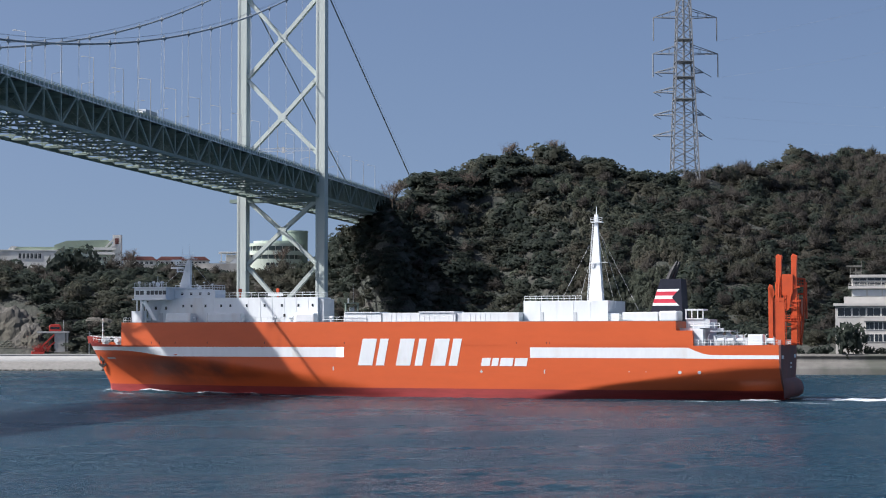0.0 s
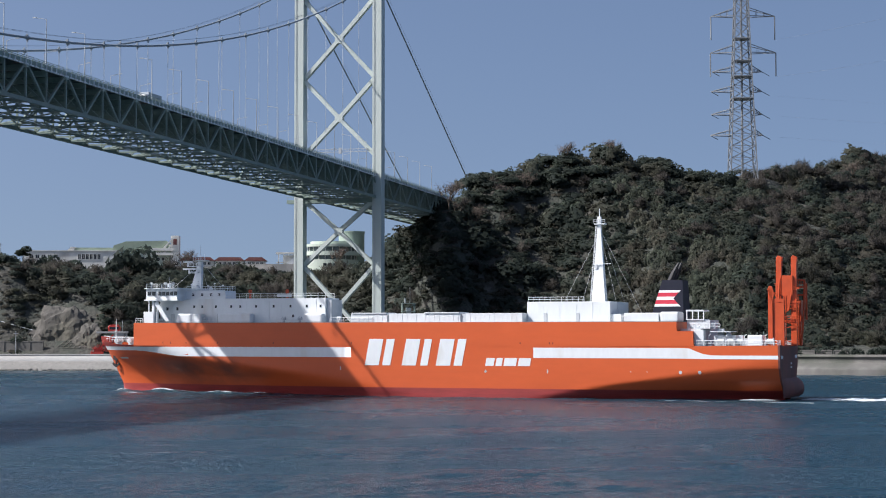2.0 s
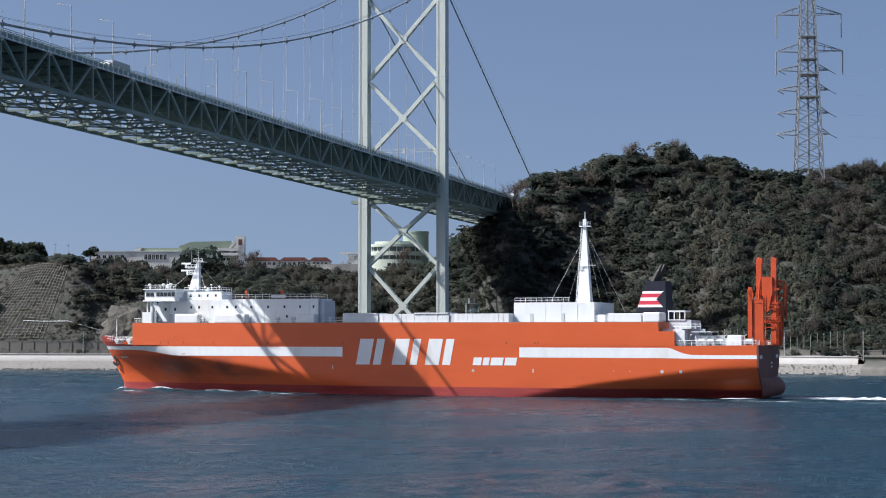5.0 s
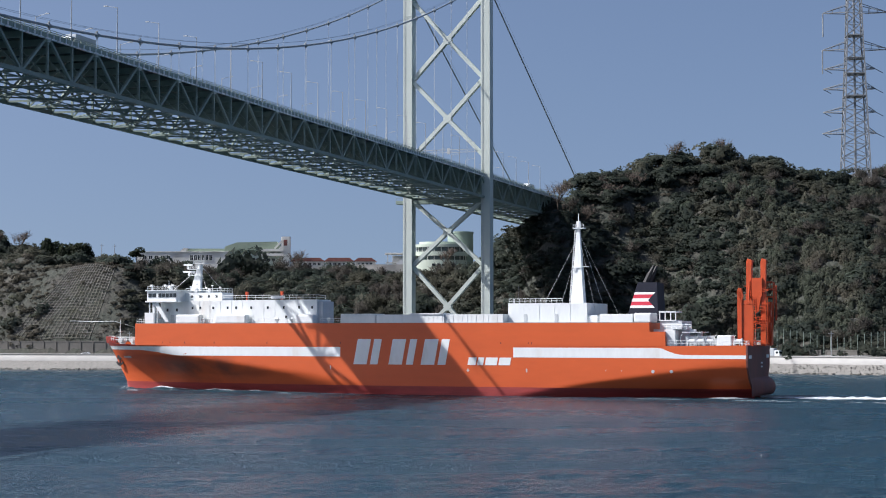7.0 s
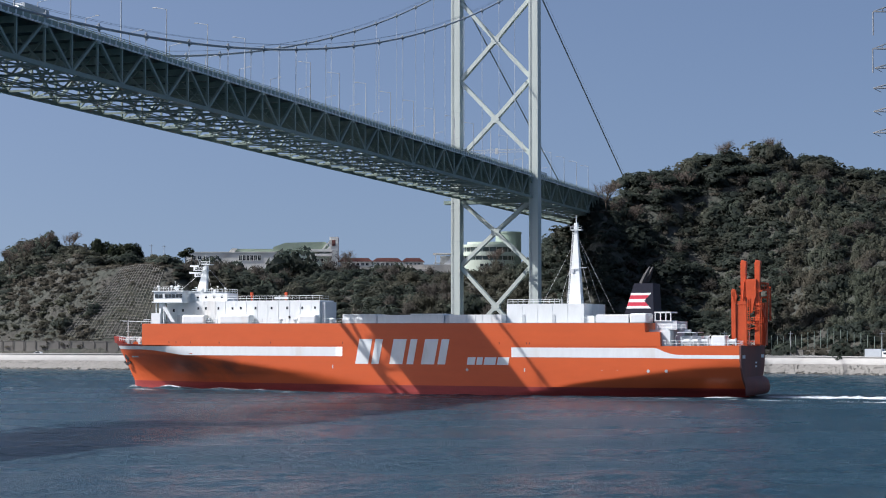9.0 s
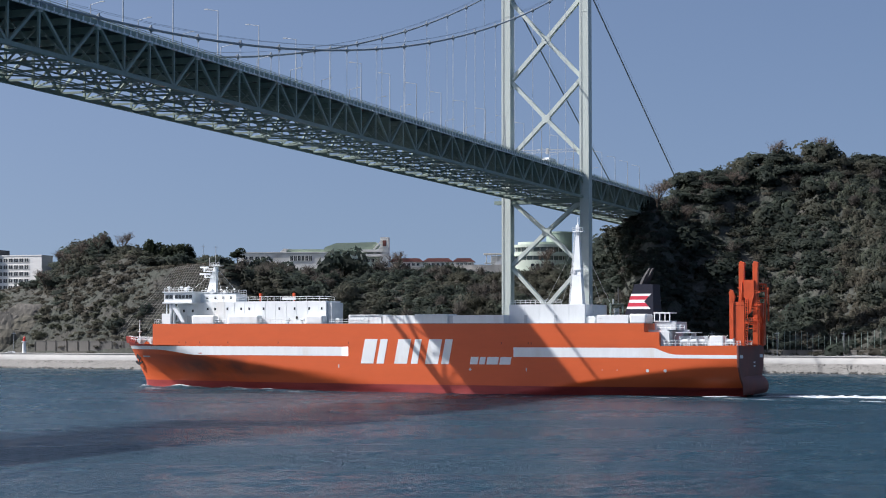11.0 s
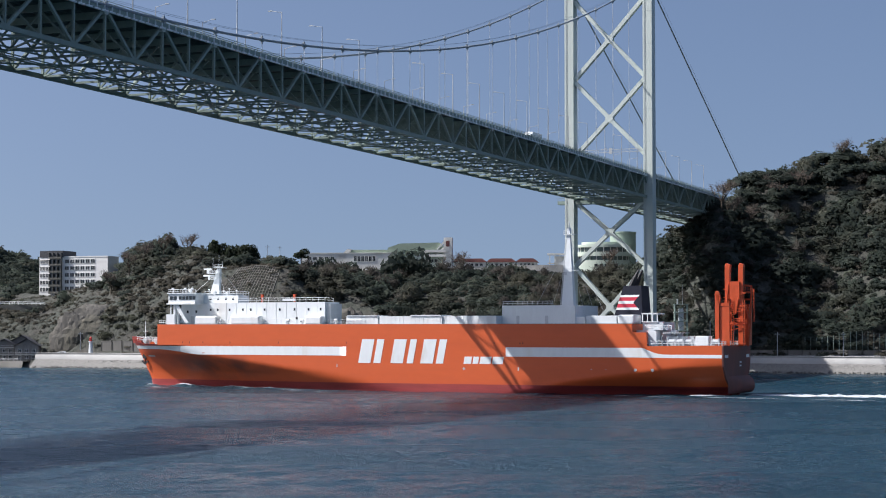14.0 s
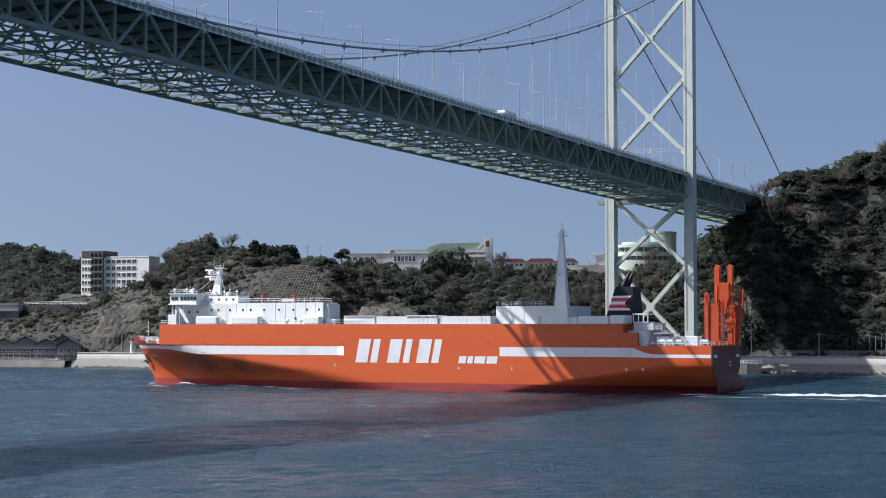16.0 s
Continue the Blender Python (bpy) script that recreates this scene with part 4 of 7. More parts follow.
    slab("sign_board", -22.5, 2.9, 21.9, -18.8, 3.0, 22.5, WHITE, ship)
    slab("upper_house", -46.55, 4.6, 21.55, -36.4, 10.0, 23.5, WHITE, ship, "low white house behind the wheelhouse")
    for x in (-44.9, -42.6, -40.3, -38.2):
        slab("house_window", x, 4.54, 22.3, x + 0.55, 4.62, 22.9, WINDOW, ship)
    for x, y, h in ((-45.4, 5.2, 1.5), (-43.6, 5.0, 2.2), (-41.2, 5.4, 1.2), (-39.4, 5.2, 1.7), (-37.4, 5.4, 1.3)):
        bm = bmesh.new()
        tube(bm, (x, y, 23.5), (x, y, 23.5 + h), 0.07, 0.05, 5)
        tube(bm, (x - 0.2, y, 23.45 + h), (x + 0.2, y, 23.45 + h), 0.16, n=7)
        part("roof_lamp", bm, WHITE, ship)
    # struts, ladder and life-saving gear under the bridge wing
    for x in (-54.2, -52.0):
        bm = bmesh.new()
        tube(bm, (x, 1.0, 16.02), (x, 1.0, 21.3), 0.16, n=8)
        part("wing_post", bm, WHITE, ship)
    bm = bmesh.new()
    for dx in (0, 0.5):
        tube(bm, (-50.9 + dx, 2.9, 16.1), (-49.0 + dx, 2.9, 21.3), 0.05, n=4)
    for k in range(14):
        z = 16.4 + k * 0.36
        x = -50.9 + (z - 16.1) * 0.365
        box(bm, x, 2.75, z, x + 0.5, 3.05, z + 0.05)
    part("wing_stair", bm, WHITE, ship)
    for x in (-51.8, -45.6):
        bm = bmesh.new()
        tube(bm, (x - 0.6, 2.3, 16.75), (x + 0.6, 2.3, 16.75), 0.38, n=10)
        part("raft_canister", bm, WHITE, ship, "white life-raft canister")
    for x in (-46.4, -37.4):
        slab("wall_door", x, 2.72, 16.1, x + 0.8, 2.83, 18.1, GREYW, ship)
    for x in (-33.5, -24.0):
        bm = bmesh.new()
        tube(bm, (x, MID, 21.6), (x, MID, 23.6), 0.26, n=8)
        box(bm, x - 0.3, MID - 0.3, 23.0, x + 0.3, MID + 0.3, 23.8)
        part("roof_vent", bm, CRANE, ship, "small orange roof vent")
    # boat covers, lockers and ventilator boxes along the deck edge
    for x0, x1, z1 in ((-46.6, -40.2, 18.2), (-36.2, -27.8, 18.2), (-14.8, -10.2, 18.1)):
        slab("deck_locker", x0, 0.4, 16.02, x1, 2.6, z1, WHITE, ship, round_by=0.35)
    for x in (-39.8, -20, -16, -6.5):
        bm = bmesh.new()
        tube(bm, (x, 1.4, 16.0), (x, 1.4, 17.0), 0.3, n=8)
        tube(bm, (x - 0.4, 1.4, 17.0), (x + 0.4, 1.4, 17.0), 0.42, n=8)
        part("mooring_bollard", bm, GREYW, ship)
    for x0, x1 in ((-3.2, 5.4), (5.9, 13.4), (13.4, 22.4), (23.8, 31.0), (31.0, 36.4)):
        bm = bmesh.new()
        box(bm, x0, 0.5, 16.02, x1, 6.5, 18.0)
        x = x0 + 0.8
        while x < x1 - 0.3:
            box(bm, x, 0.45, 16.1, x + 0.07, 0.55, 17.9)
            x += 1.1
        part("ventilator_house", bm, WHITE, ship, "low white ventilator house on the deck edge")
    slab("ventilator_cap", 14.2, 0.3, 18.0, 22.2, 6.6, 18.25, WHITE, ship)
    slab("ventilator_cap", -3.0, 0.3, 18.0, 5.2, 6.6, 18.2, WHITE, ship)
    for x in (22.5, 5.5):
        slab("door_recess", x, 0.8, 16.02, x + 1.2, 6.4, 17.9, GREYW, ship)
    # after deckhouse with the tall mast
    aft = house("after_deckhouse", 36.5, 3.8, 16.02, 54.8, 20.4, label="white after deckhouse below the mast", ribs=3.6)
    for x in (40.2, 47.4):
        slab("door", x, 3.7, 16.1, x + 0.7, 3.82, 18.0, GREYW, aft)
    slab("stair_casing", 54.8, 4.2, 16.02, 57.0, 9, 17.7, WHITE, ship)
    bm = bmesh.new()
    lo = [(48.9, 10.6), (51.9, 10.6), (51.9, 12.8), (48.9, 12.8)]
    hi = [(50.15, 11.3), (50.8, 11.3), (50.8, 12.0), (50.15, 12.0)]
    v = [bm.verts.new((x, y, 20.3)) for x, y in lo] + [bm.verts.new((x, y, 37.4)) for x, y in hi]
    for i in range(4):
        j = (i + 1) % 4
        bm.faces.new((v[i], v[j], v[j + 4], v[i + 4]))
    bm.faces.new(v[4:])
    mast = part("ventilator_mast", bm, WHITE, ship, "tall tapered white mast")
    bm = bmesh.new()
    box(bm, 50.1, 11.25, 37.4, 50.85, 12.05, 38.9)
    box(bm, 49.4, 10.9, 37.2, 51.9, 12.4, 37.4)
    tube(bm, (50.5, 11.65, 38.9), (50.5, 11.65, 40.6), 0.12, 0.07, 6)
    part("mast_head", bm, WHITE, mast)
    bm = bmesh.new()
    rail(bm, [(49.4, 10.9, 37.4), (51.9, 10.9, 37.4)], 0.8, 0.6, 0.04)
    for z in np.arange(21, 37, 0.5):
        k = (z - 20.3) / 17.1
        x = 48.9 + 1.2 * k - 0.35
        box(bm, x - 0.03, 10.9 + k * 0.6, z, x + 0.35, 11.4 + k * 0.6, z + 0.06)
    for dy in (0, 0.5):
        tube(bm, (48.5, 10.9 + dy, 20.4), (49.7, 11.5 + dy, 37), 0.05, n=4)
    part("mast_ladder", bm, GREYW, mast)
    bm = bmesh.new()
    for p, q in (((43.6, 8, 20.5), (50.4, 11.5, 35.0)), ((47.0, 10, 20.5), (50.4, 11.5, 33.0)), ((55.6, 8, 18.1), (51.0, 11.5, 34.0)), ((60, 10, 18.3), (51.0, 11.5, 35.5)), ((55.5, 14, 20), (51.2, 11.7, 35))):
        tube(bm, p, q, 0.02, n=4)
    part("mast_stay", bm, GREYW, mast)
    slab("mast_lamp", 49.6, 10.7, 27.6, 50.2, 11.2, 28.4, GREYW, mast)
    slab("mast_lamp_arm", 49.5, 10.6, 28.6, 53.2, 10.8, 28.7, WHITE, mast)
    slab("ventilator_house", 58.6, 0.8, 16.02, 66.0, 7, 17.9, WHITE, ship, round_by=0.1)
    slab("deck_locker", 66.3, 0.6, 16.02, 70.1, 6, 18.1, WHITE, ship, round_by=0.3)
    # funnel
    bm = bmesh.new()
    lo = [(62.2, 8.2), (69.6, 8.2), (69.6, 15.2), (62.2, 15.2)]
    hi = [(64.9, 8.9), (69.2, 8.9), (69.2, 14.5), (64.9, 14.5)]
    v = [bm.verts.new((x, y, 16.0)) for x, y in lo] + [bm.verts.new((x, y, 24.9)) for x, y in hi]
    for i in range(4):
        j = (i + 1) % 4
        bm.faces.new((v[i], v[j], v[j + 4], v[i + 4]))
    bm.faces.new(v[4:])
    funnel = part("funnel", bm, NAVY, ship, "navy funnel with white and red stripes")

    def stripe(z0, z1, end0, end1, material):
        bm = bmesh.new()
        pts = []
        for z, e in ((z0, end0), (z1, end1)):
            k = (z - 16.0) / 8.9
            pts.append(((62.2 + 2.7 * k, 8.2 + 0.7 * k - 0.03, z), (e, 8.2 + 0.7 * k - 0.03, z)))
        q = [pts[0][0], pts[0][1], pts[1][1], pts[1][0]]
        a = [bm.verts.new(p) for p in q]
        b = [bm.verts.new((p[0], p[1] + 0.05, p[2])) for p in q]
        bm.faces.new(a)
        bm.faces.new(b[::-1])
        for i in range(4):
            j = (i + 1) % 4
            bm.faces.new((a[i], a[j], b[j], b[i]))
        part("funnel_stripe", bm, material, funnel)
    for i, material in enumerate((WHITE, CRIMSON, WHITE, CRIMSON, WHITE)):
        h = (0.55, 0.85, 0.7, 0.85, 0.5)
        z0 = 19.3 + sum(h[:i])
        z1 = z0 + h[i]
        notch = lambda z: 68.9 - 1.6 * (1 - abs(z - 21.0) / 1.75)
        if i == 2:
            stripe(z0, 21.0, notch(z0), notch(21.0), material)
            stripe(21.0, z1, notch(21.0), notch(z1), material)
        else:
            stripe(z0, z1, notch(z0), notch(z1), material)
    for y in (10.2, 12.8):
        bm = bmesh.new()
        tube(bm, (66.4, y, 24.8), (67.3, y, 26.8), 0.75, 0.62, 8)
        tube(bm, (67.3, y, 26.8), (68.2, y, 28.6), 0.55, 0.25, 8)
        part("exhaust_pipe", bm, BLACK, funnel, "sooty black exhaust pipe")
    # stepped after end
    house("engine_casing", 70.2, 2.2, 11.05, 74.4, 14.6, GREYW)
    slab("casing_top", 71.4, 3.0, 14.6, 76.2, 12, 16.4, GREYW, ship)
    bm = bmesh.new()
    box(bm, 71.2, 2.8, 16.4, 75.0, 8, 16.6)
    for x in (71.4, 72.6, 73.8, 74.9):
        box(bm, x - 0.1, 2.8, 16.6, x + 0.1, 3.0, 18.4)
    box(bm, 71.2, 2.8, 18.2, 75.0, 8, 18.5)
    part("control_shelter", bm, WHITE, ship)
    slab("side_casing", 73.2, 1.2, 11.05, 75.2, 4, 14.4, WHITE, ship)
    slab("rope_locker", 77.0, 3.0, 11.05, 81.5, 8, 13.2, GREYW, ship)
    slab("platform", 76.4, 2.2, 13.9, 80.6, 9, 14.05, WHITE, ship)
    slab("stern_locker", 84.2, 1.4, 11.05, 87.2, 4.4, 13.3, WHITE, ship, round_by=0.15)
    bm = bmesh.new()
    rail(bm, [(73.2, 0.4, 11.05), (90.4, 0.4, 11.05), (90.4, BEAM - 0.4, 11.05)], 1.1, 1.2, 0.05)
    rail(bm, [(72, 2.4, 14.6), (78.4, 2.4, 14.6)], 1.0, 1.0, 0.05)
    part("stern_rail", bm, WHITE, ship, "white stern railing")
    for x, y in ((78.5, 2.0), (80.5, 1.8), (82.4, 2.2), (88.6, 2.0), (86, 7)):
        bm = bmesh.new()
        tube(bm, (x - 0.7, y, 12.0), (x + 0.7, y, 12.0), 0.55, n=10)
        box(bm, x - 0.9, y - 0.5, 11.05, x - 0.7, y + 0.5, 12.7)
        box(bm, x + 0.7, y - 0.5, 11.05, x + 0.9, y + 0.5, 12.7)
        part("mooring_winch", bm, GREYW, ship)
    for x, y, z0, w, h in ((75.4, 4.2, 14.6, 1.6, 1.3), (77.4, 5.0, 13.2, 1.2, 1.4), (79.2, 4.6, 13.2, 0.9, 0.8), (82.8, 4.8, 11.05, 0.8, 1.6), (81.0, 6.2, 11.05, 1.4, 2.2), (88.2, 6.0, 11.05, 1.0, 1.5)):
        slab("deck_fitting", x, y, z0, x + w, y + 1.2, z0 + h, GREYW, ship)
    for x in (76.0, 79.6, 83.4, 87.6):
        bm = bmesh.new()
        tube(bm, (x, 2.6, 11.05), (x, 2.6, 13.2), 0.05, n=5)
        tube(bm, (x, 2.6, 13.1), (x + 0.4, 2.6, 13.4), 0.05, n=5)
        part("deck_lamp_post", bm, WHITE, ship)
    bm = bmesh.new()
    tube(bm, (90.0, MID, 11.05), (90.4, MID, 16.4), 0.08, 0.05, 5)
    part("ensign_staff", bm, WHITE, ship)
    # folded stern ramp with its hoisting frames
    ramp = bmesh.new()
    box(ramp, 88.0, 4.0, 11.05, 88.9, 4.9, 22.6)
    prism(ramp, [(87.9, 22.6), (88.2, 23.4), (88.8, 23.2), (89.2, 21.8), (88.9, 20)], "y", 4.0, 4.9)
    box(ramp, 88.9, 4.2, 20.0, 91.2, 4.8, 20.7)
    box(ramp, 88.95, 4.3, 11.05, 91.2, 4.7, 19.9)
    ramp = part("stern_ramp", ramp, CRANE, ship, "orange folded stern ramp and hoisting frames")
    for x in (89.3, 92.4):
        bm = bmesh.new()
        prism(bm, [(x - 0.65, 11.05), (x + 0.5, 11.05), (x + 0.55, 28.0), (x + 0.75, 29.4), (x - 0.25, 29.8), (x - 0.55, 29.2), (x - 0.55, 26)], "y", 9.6, 11.0)
        bevel(bm, 0.08, 1)
        part("ramp_post", bm, CRANE, ramp)
    bm = bmesh.new()
    box(bm, 90.0, 9.2, 21.6, 92.2, 10.4, 25.6)
    prism(bm, [(90.2, 21.6), (92.0, 21.6), (91.4, 18.4), (90.8, 18.0)], "y", 9.2, 10.0)
    part("winch_housing", bm, CRANE, ramp)
    bm = bmesh.new()
    for x0, x1, y, z in ((88.2, 93.8, 9.4, 16.0), (88.2, 93.8, 9.4, 19.9), (89.2, 94.2, 11.2, 23.0), (88, 94.2, 12.5, 21.4)):
        box(bm, x0, y, z, x1, y + 0.25, z + 0.4)
    for p, q in (((93.9, 12, 15.6), (94.3, 12, 24.6)), ((94.3, 12, 24.6), (92.6, 11, 24.8)), ((93.9, 12, 15.6), (93.4, 12, 11)), ((88.4, 12.6, 11), (88.4, 12.6, 24)), ((94.3, 14, 16.5), (94.3, 14, 24.0)), ((89.0, 9.2, 12), (89.6, 9.2, 25)), ((93.8, 12, 16), (92.4, 12, 22))):
        tube(bm, p, q, 0.22, n=6)
    rail(bm, [(91.0, 9.2, 16.2), (93.8, 9.2, 16.2)], 1.0, 0.7, 0.06)
    rail(bm, [(92.6, 11.2, 23.3), (94.2, 11.2, 23.3)], 1.2, 0.5, 0.06)
    part("ramp_frame", bm, CRANE, ramp)
    for i in range(7):
        z = 12.5 + i * 1.9
        bm = bmesh.new()
        beam(bm, (88.5, 9.3, z), (93.6, 9.3, z + (0.9 if i % 2 else -0.9)), 0.14, 0.16)
        part("frame_brace", bm, CRANE, ramp)
    for x in (89.0, 90.6, 93.2):
        bm = bmesh.new()
        for dx in (-0.22, 0.22):
            tube(bm, (x + dx, 9.1, 11.2), (x + dx, 9.1, 21.5), 0.05, n=4)
        for k in range(20):
            tube(bm, (x - 0.22, 9.1, 11.6 + k * 0.5), (x + 0.22, 9.1, 11.6 + k * 0.5), 0.035, n=4)
        part("ramp_ladder", bm, CRANE, ramp)
    bm = bmesh.new()
    prism(bm, [(91.2, 11.2), (93.2, 11.2), (93.4, 20.5), (92.2, 20.5)], "y", 13, 16)
    part("ramp_panel", bm, CRANE, ramp)
    return ship


SHIP = build_ship()


def build_foam():
    rng = np.random.RandomState(8)
    foam = thing("ship_foam", "white foam of the bow wave and the wake", "foam", SHIP_ROWS[0][1], kind="stuff")

    def strip(name, xs, ys, wid, z, seed, base=None):
        r = np.random.RandomState(seed)
        n = len(xs)
        c = np.stack([xs, ys], 1)
        v, m = [], 5
        for i in range(n):
            for j in range(m):
                u = j / (m - 1) - 0.5
                w = wid[i] * (0.6 + 0.8 * r.rand())
                v.append((c[i, 0], c[i, 1] + u * w, z[i] * (1 - (2 * u) ** 2) * (0.5 + r.rand()) + 0.02 + (0 if base is None else base[i])))
        me = fast_mesh(name, np.array(v), grid_faces(n, m), FOAM)
        smooth(me)
        part(name, me, FOAM, foam)
    # curl at the stem, running aft along the port and starboard sides
    for sg in (-1, 1):
        xs = np.arange(-67.5, -20, 0.7)
        b = half_breadth(np.maximum(xs, -66.7), np.zeros_like(xs))
        out = 0.4 + 0.15 * np.maximum(xs + 67, 0) ** 0.8 * 0.6
        wob = 0.25 * np.sin(xs * 0.9) + 0.5 * np.sin(xs * 0.31)
        z = np.interp(xs, [-67.5, -66, -64, -59, -55, -48, -40, -20], [0.15, 0.45, 0.10, 0.15, 0.42, 0.2, 0.12, 0.04]) * (0.75 + 0.25 * np.sin(xs * 1.7)) + 0.12 * np.maximum(np.sin(xs * 0.42), 0)
        wid = np.interp(xs, [-67.5, -65, -62, -55, -50, -20], [0.15, 0.2, 0.08, 0.15, 0.08, 0.04])
        strip("bow_wave", xs, MID + sg * (b + out + wob), wid, z, 4)
    # swell thrown up by the bow, dark water with broken crests
    xs, vs = np.arange(-69, 4, 0.5), np.linspace(0, 1, 9)
    for sg in (-1, 1):
        b = half_breadth(np.maximum(xs, -66.7), np.zeros_like(xs))
        hump = np.interp(xs, [-69, -67, -64, -60, -55, -50, -44, -38, -32, -26, -10, 4], [0, 0.7, 0.35, 0.25, 0.95, 0.55, 0.3, 0.6, 0.3, 0.4, 0.15, 0])
        out = np.interp(xs, [-69, -60, 4], [0.3, 1.6, 3.4])
        y = MID + sg * (b[:, None] - 0.4 + (out[:, None] + 1.6) * vs[None])
        z = hump[:, None] * np.sin(np.pi * vs[None]) ** 1.5 * (1 + 0.15 * np.sin(xs * 2.3)[:, None]) - 0.06
        v = np.stack([np.broadcast_to(xs[:, None], y.shape), y, z], -1).reshape(-1, 3)
        swell = fast_mesh("bow_swell", v, grid_faces(len(xs), 9), WATER)
        smooth(swell)
        part("bow_swell", swell, WATER, foam, "dark water swelling along the hull")
        for k in range(22):
            x0 = (-57.5, -56, -54, -52, -40, -38, -28, -68)[k % 8] + rng.normal(0, 1.2)
            xc = np.arange(x0, x0 + rng.uniform(2.0, 6.0), 0.35)
            fade = np.sin(np.linspace(0.1, 3.04, len(xc))) * (0.7 + 0.3 * np.sin(xc * 2.6 + k))
            u = rng.uniform(0.4, 0.7) + 0.02 * (xc - x0)
            h = np.interp(xc, xs, hump) * np.sin(np.pi * np.clip(u, 0, 1)) ** 1.5
            yc = MID + sg * (np.interp(xc, xs, b) - 0.4 + (np.interp(xc, xs, out) + 1.6) * u)
            strip("bow_crest", xc, yc + 0.1 * np.sin(xc * 3), 0.28 * fade, 0.1 * fade, 400 + k, h - 0.05)
    # churned wake astern
    for k in range(330):
        x0 = 93 + 95 * rng.rand() ** 1.25
        y0 = MID + rng.choice((-2.6, 2.2)) + rng.normal(0, 1.5 + 0.035 * (x0 - 93))
        xs = np.arange(x0, x0 + rng.uniform(1.2, 6.5), 0.4)
        fade = np.sin(np.linspace(0.15, 3.0, len(xs)))
        far = min(1.0, max(0.12, (x0 - 95) / 9))
        strip("wake_foam", xs, y0 + 0.5 * np.sin(xs * 1.1 + k) + 0.3 * np.sin(xs * 2.7 + 2 * k), rng.uniform(0.2, 1.0) * fade, 0.75 * far * rng.uniform(0.08, 0.6) ** 1.3 * fade * (0.6 + 0.4 * np.sin(xs * 1.9 + k)), k)
    # spill under the counter and long thin crests spreading from the quarter
    for k in range(10):
        xs = np.arange(82 + rng.uniform(0, 4), 88 + rng.uniform(0, 3), 0.4)
        fade = np.sin(np.linspace(0.1, 3.04, len(xs)))
        strip("quarter_foam", xs, 2.2 + 0.25 * (xs - 82) + rng.normal(0, 0.5) + 0.2 * np.sin(xs * 2 + k), 0.5 * fade, rng.uniform(0.05, 0.22) * fade, 300 + k)
    for x0, x1, y0, y1, z in ((66, 84, -4.2, -7.0, 0.06), (86, 108, -6.0, -10.5, 0.1), (112, 132, -9.0, -13, 0.12), (-62, -54, 3.0, 0.2, 0.25), (-20, -13, -2.4, -3.2, 0.12)):
        xs = np.arange(x0, x1, 0.5)
        fade = np.sin(np.linspace(0.1, 3.04, len(xs))) * (0.55 + 0.45 * np.sin(xs * 1.3) * np.sin(xs * 0.47))
        strip("crest_foam", xs, np.linspace(y0, y1, len(xs)) + 0.3 * np.sin(xs * 0.8), 0.16 * np.abs(fade), 0.6 * z * np.maximum(fade, 0), 340 + int(x0))
    return foam


FOAM_OB = build_foam()


# ---- woods ----
def crown_shape(seed, leaves, lumps, flat=1.0, leaf=0.30, under=0.25):
    """Leaf clumps round a few lumps, in a space where the crown is about 2 across; triangles as (n, 3, 3)."""
    r = np.random.RandomState(seed)
    cs = r.normal(0, 0.38, (lumps, 3)) * np.array([1, 1, 0.6 * flat])
    rs = r.uniform(0.26, 0.68, lumps)
    k = r.choice(lumps, leaves, p=rs ** 2 / (rs ** 2).sum())
    n = r.normal(0, 1, (leaves, 3))
    n[:, 2] = np.where(n[:, 2] < 0, n[:, 2] * under, n[:, 2])
    n /= np.linalg.norm(n, axis=1)[:, None]
    p = cs[k] + n * rs[k][:, None] * r.uniform(0.86, 1.08, (leaves, 1)) * np.array([1, 1, flat])
    nn = n + r.normal(0, 0.3, (leaves, 3))
    nn /= np.linalg.norm(nn, axis=1)[:, None]
    t = np.cross(nn, r.normal(0, 1, (leaves, 3)))
    t /= np.linalg.norm(t, axis=1)[:, None]
    b = np.cross(nn, t)
    s = leaf * r.uniform(0.45, 1.2, (leaves, 1))
    k1 = r.uniform(0.7, 1.2, (leaves, 1))
    q = np.stack([p - t * s - b * s * 0.7, p + t * s * k1 - b * s * 0.6, p + t * s * (k1 - 1) + b * s * 1.1], 1)
    return q


def brush_shape(seed, sprays):
    """A leafless crown: thin upswept sprays of twigs fanning out from the forks."""
    r = np.random.RandomState(seed)
    forks = r.normal(0, 0.3, (9, 3)) * np.array([1, 1, 0.5])
    k = r.randint(0, 9, sprays)
    way = r.normal(0, 1, (sprays, 3)) + np.array([0, 0, 0.7])
    way /= np.linalg.norm(way, axis=1)[:, None]
    a = forks[k] + way * r.uniform(0.05, 0.4, (sprays, 1))
    b = a + way * r.uniform(0.2, 0.5, (sprays, 1)) + r.normal(0, 0.06, (sprays, 3))
    side = np.cross(way, r.normal(0, 1, (sprays, 3)))
    side *= 0.032 / np.linalg.norm(side, axis=1)[:, None]
    return np.stack([a - side, a + side, b], 1)


CROWNS = [crown_shape(i, 275, 7 + i, 0.85 + 0.12 * (i % 4), 0.19) for i in range(7)]
TUFTS = [crown_shape(60 + i, 22, 3, 0.6, 0.3) for i in range(4)]
BUSHES = [crown_shape(20 + i, 90, 6, 0.7, 0.27) for i in range(4)]
CURTAINS = [crown_shape(30 + i, 170, 6, 1.1, 0.2, 0.9) for i in range(4)]
BRUSH = [brush_shape(80 + i, 420) for i in range(4)]
PINES = [crown_shape(40 + i, 700, 7, 1.25, 0.16) for i in range(3)]


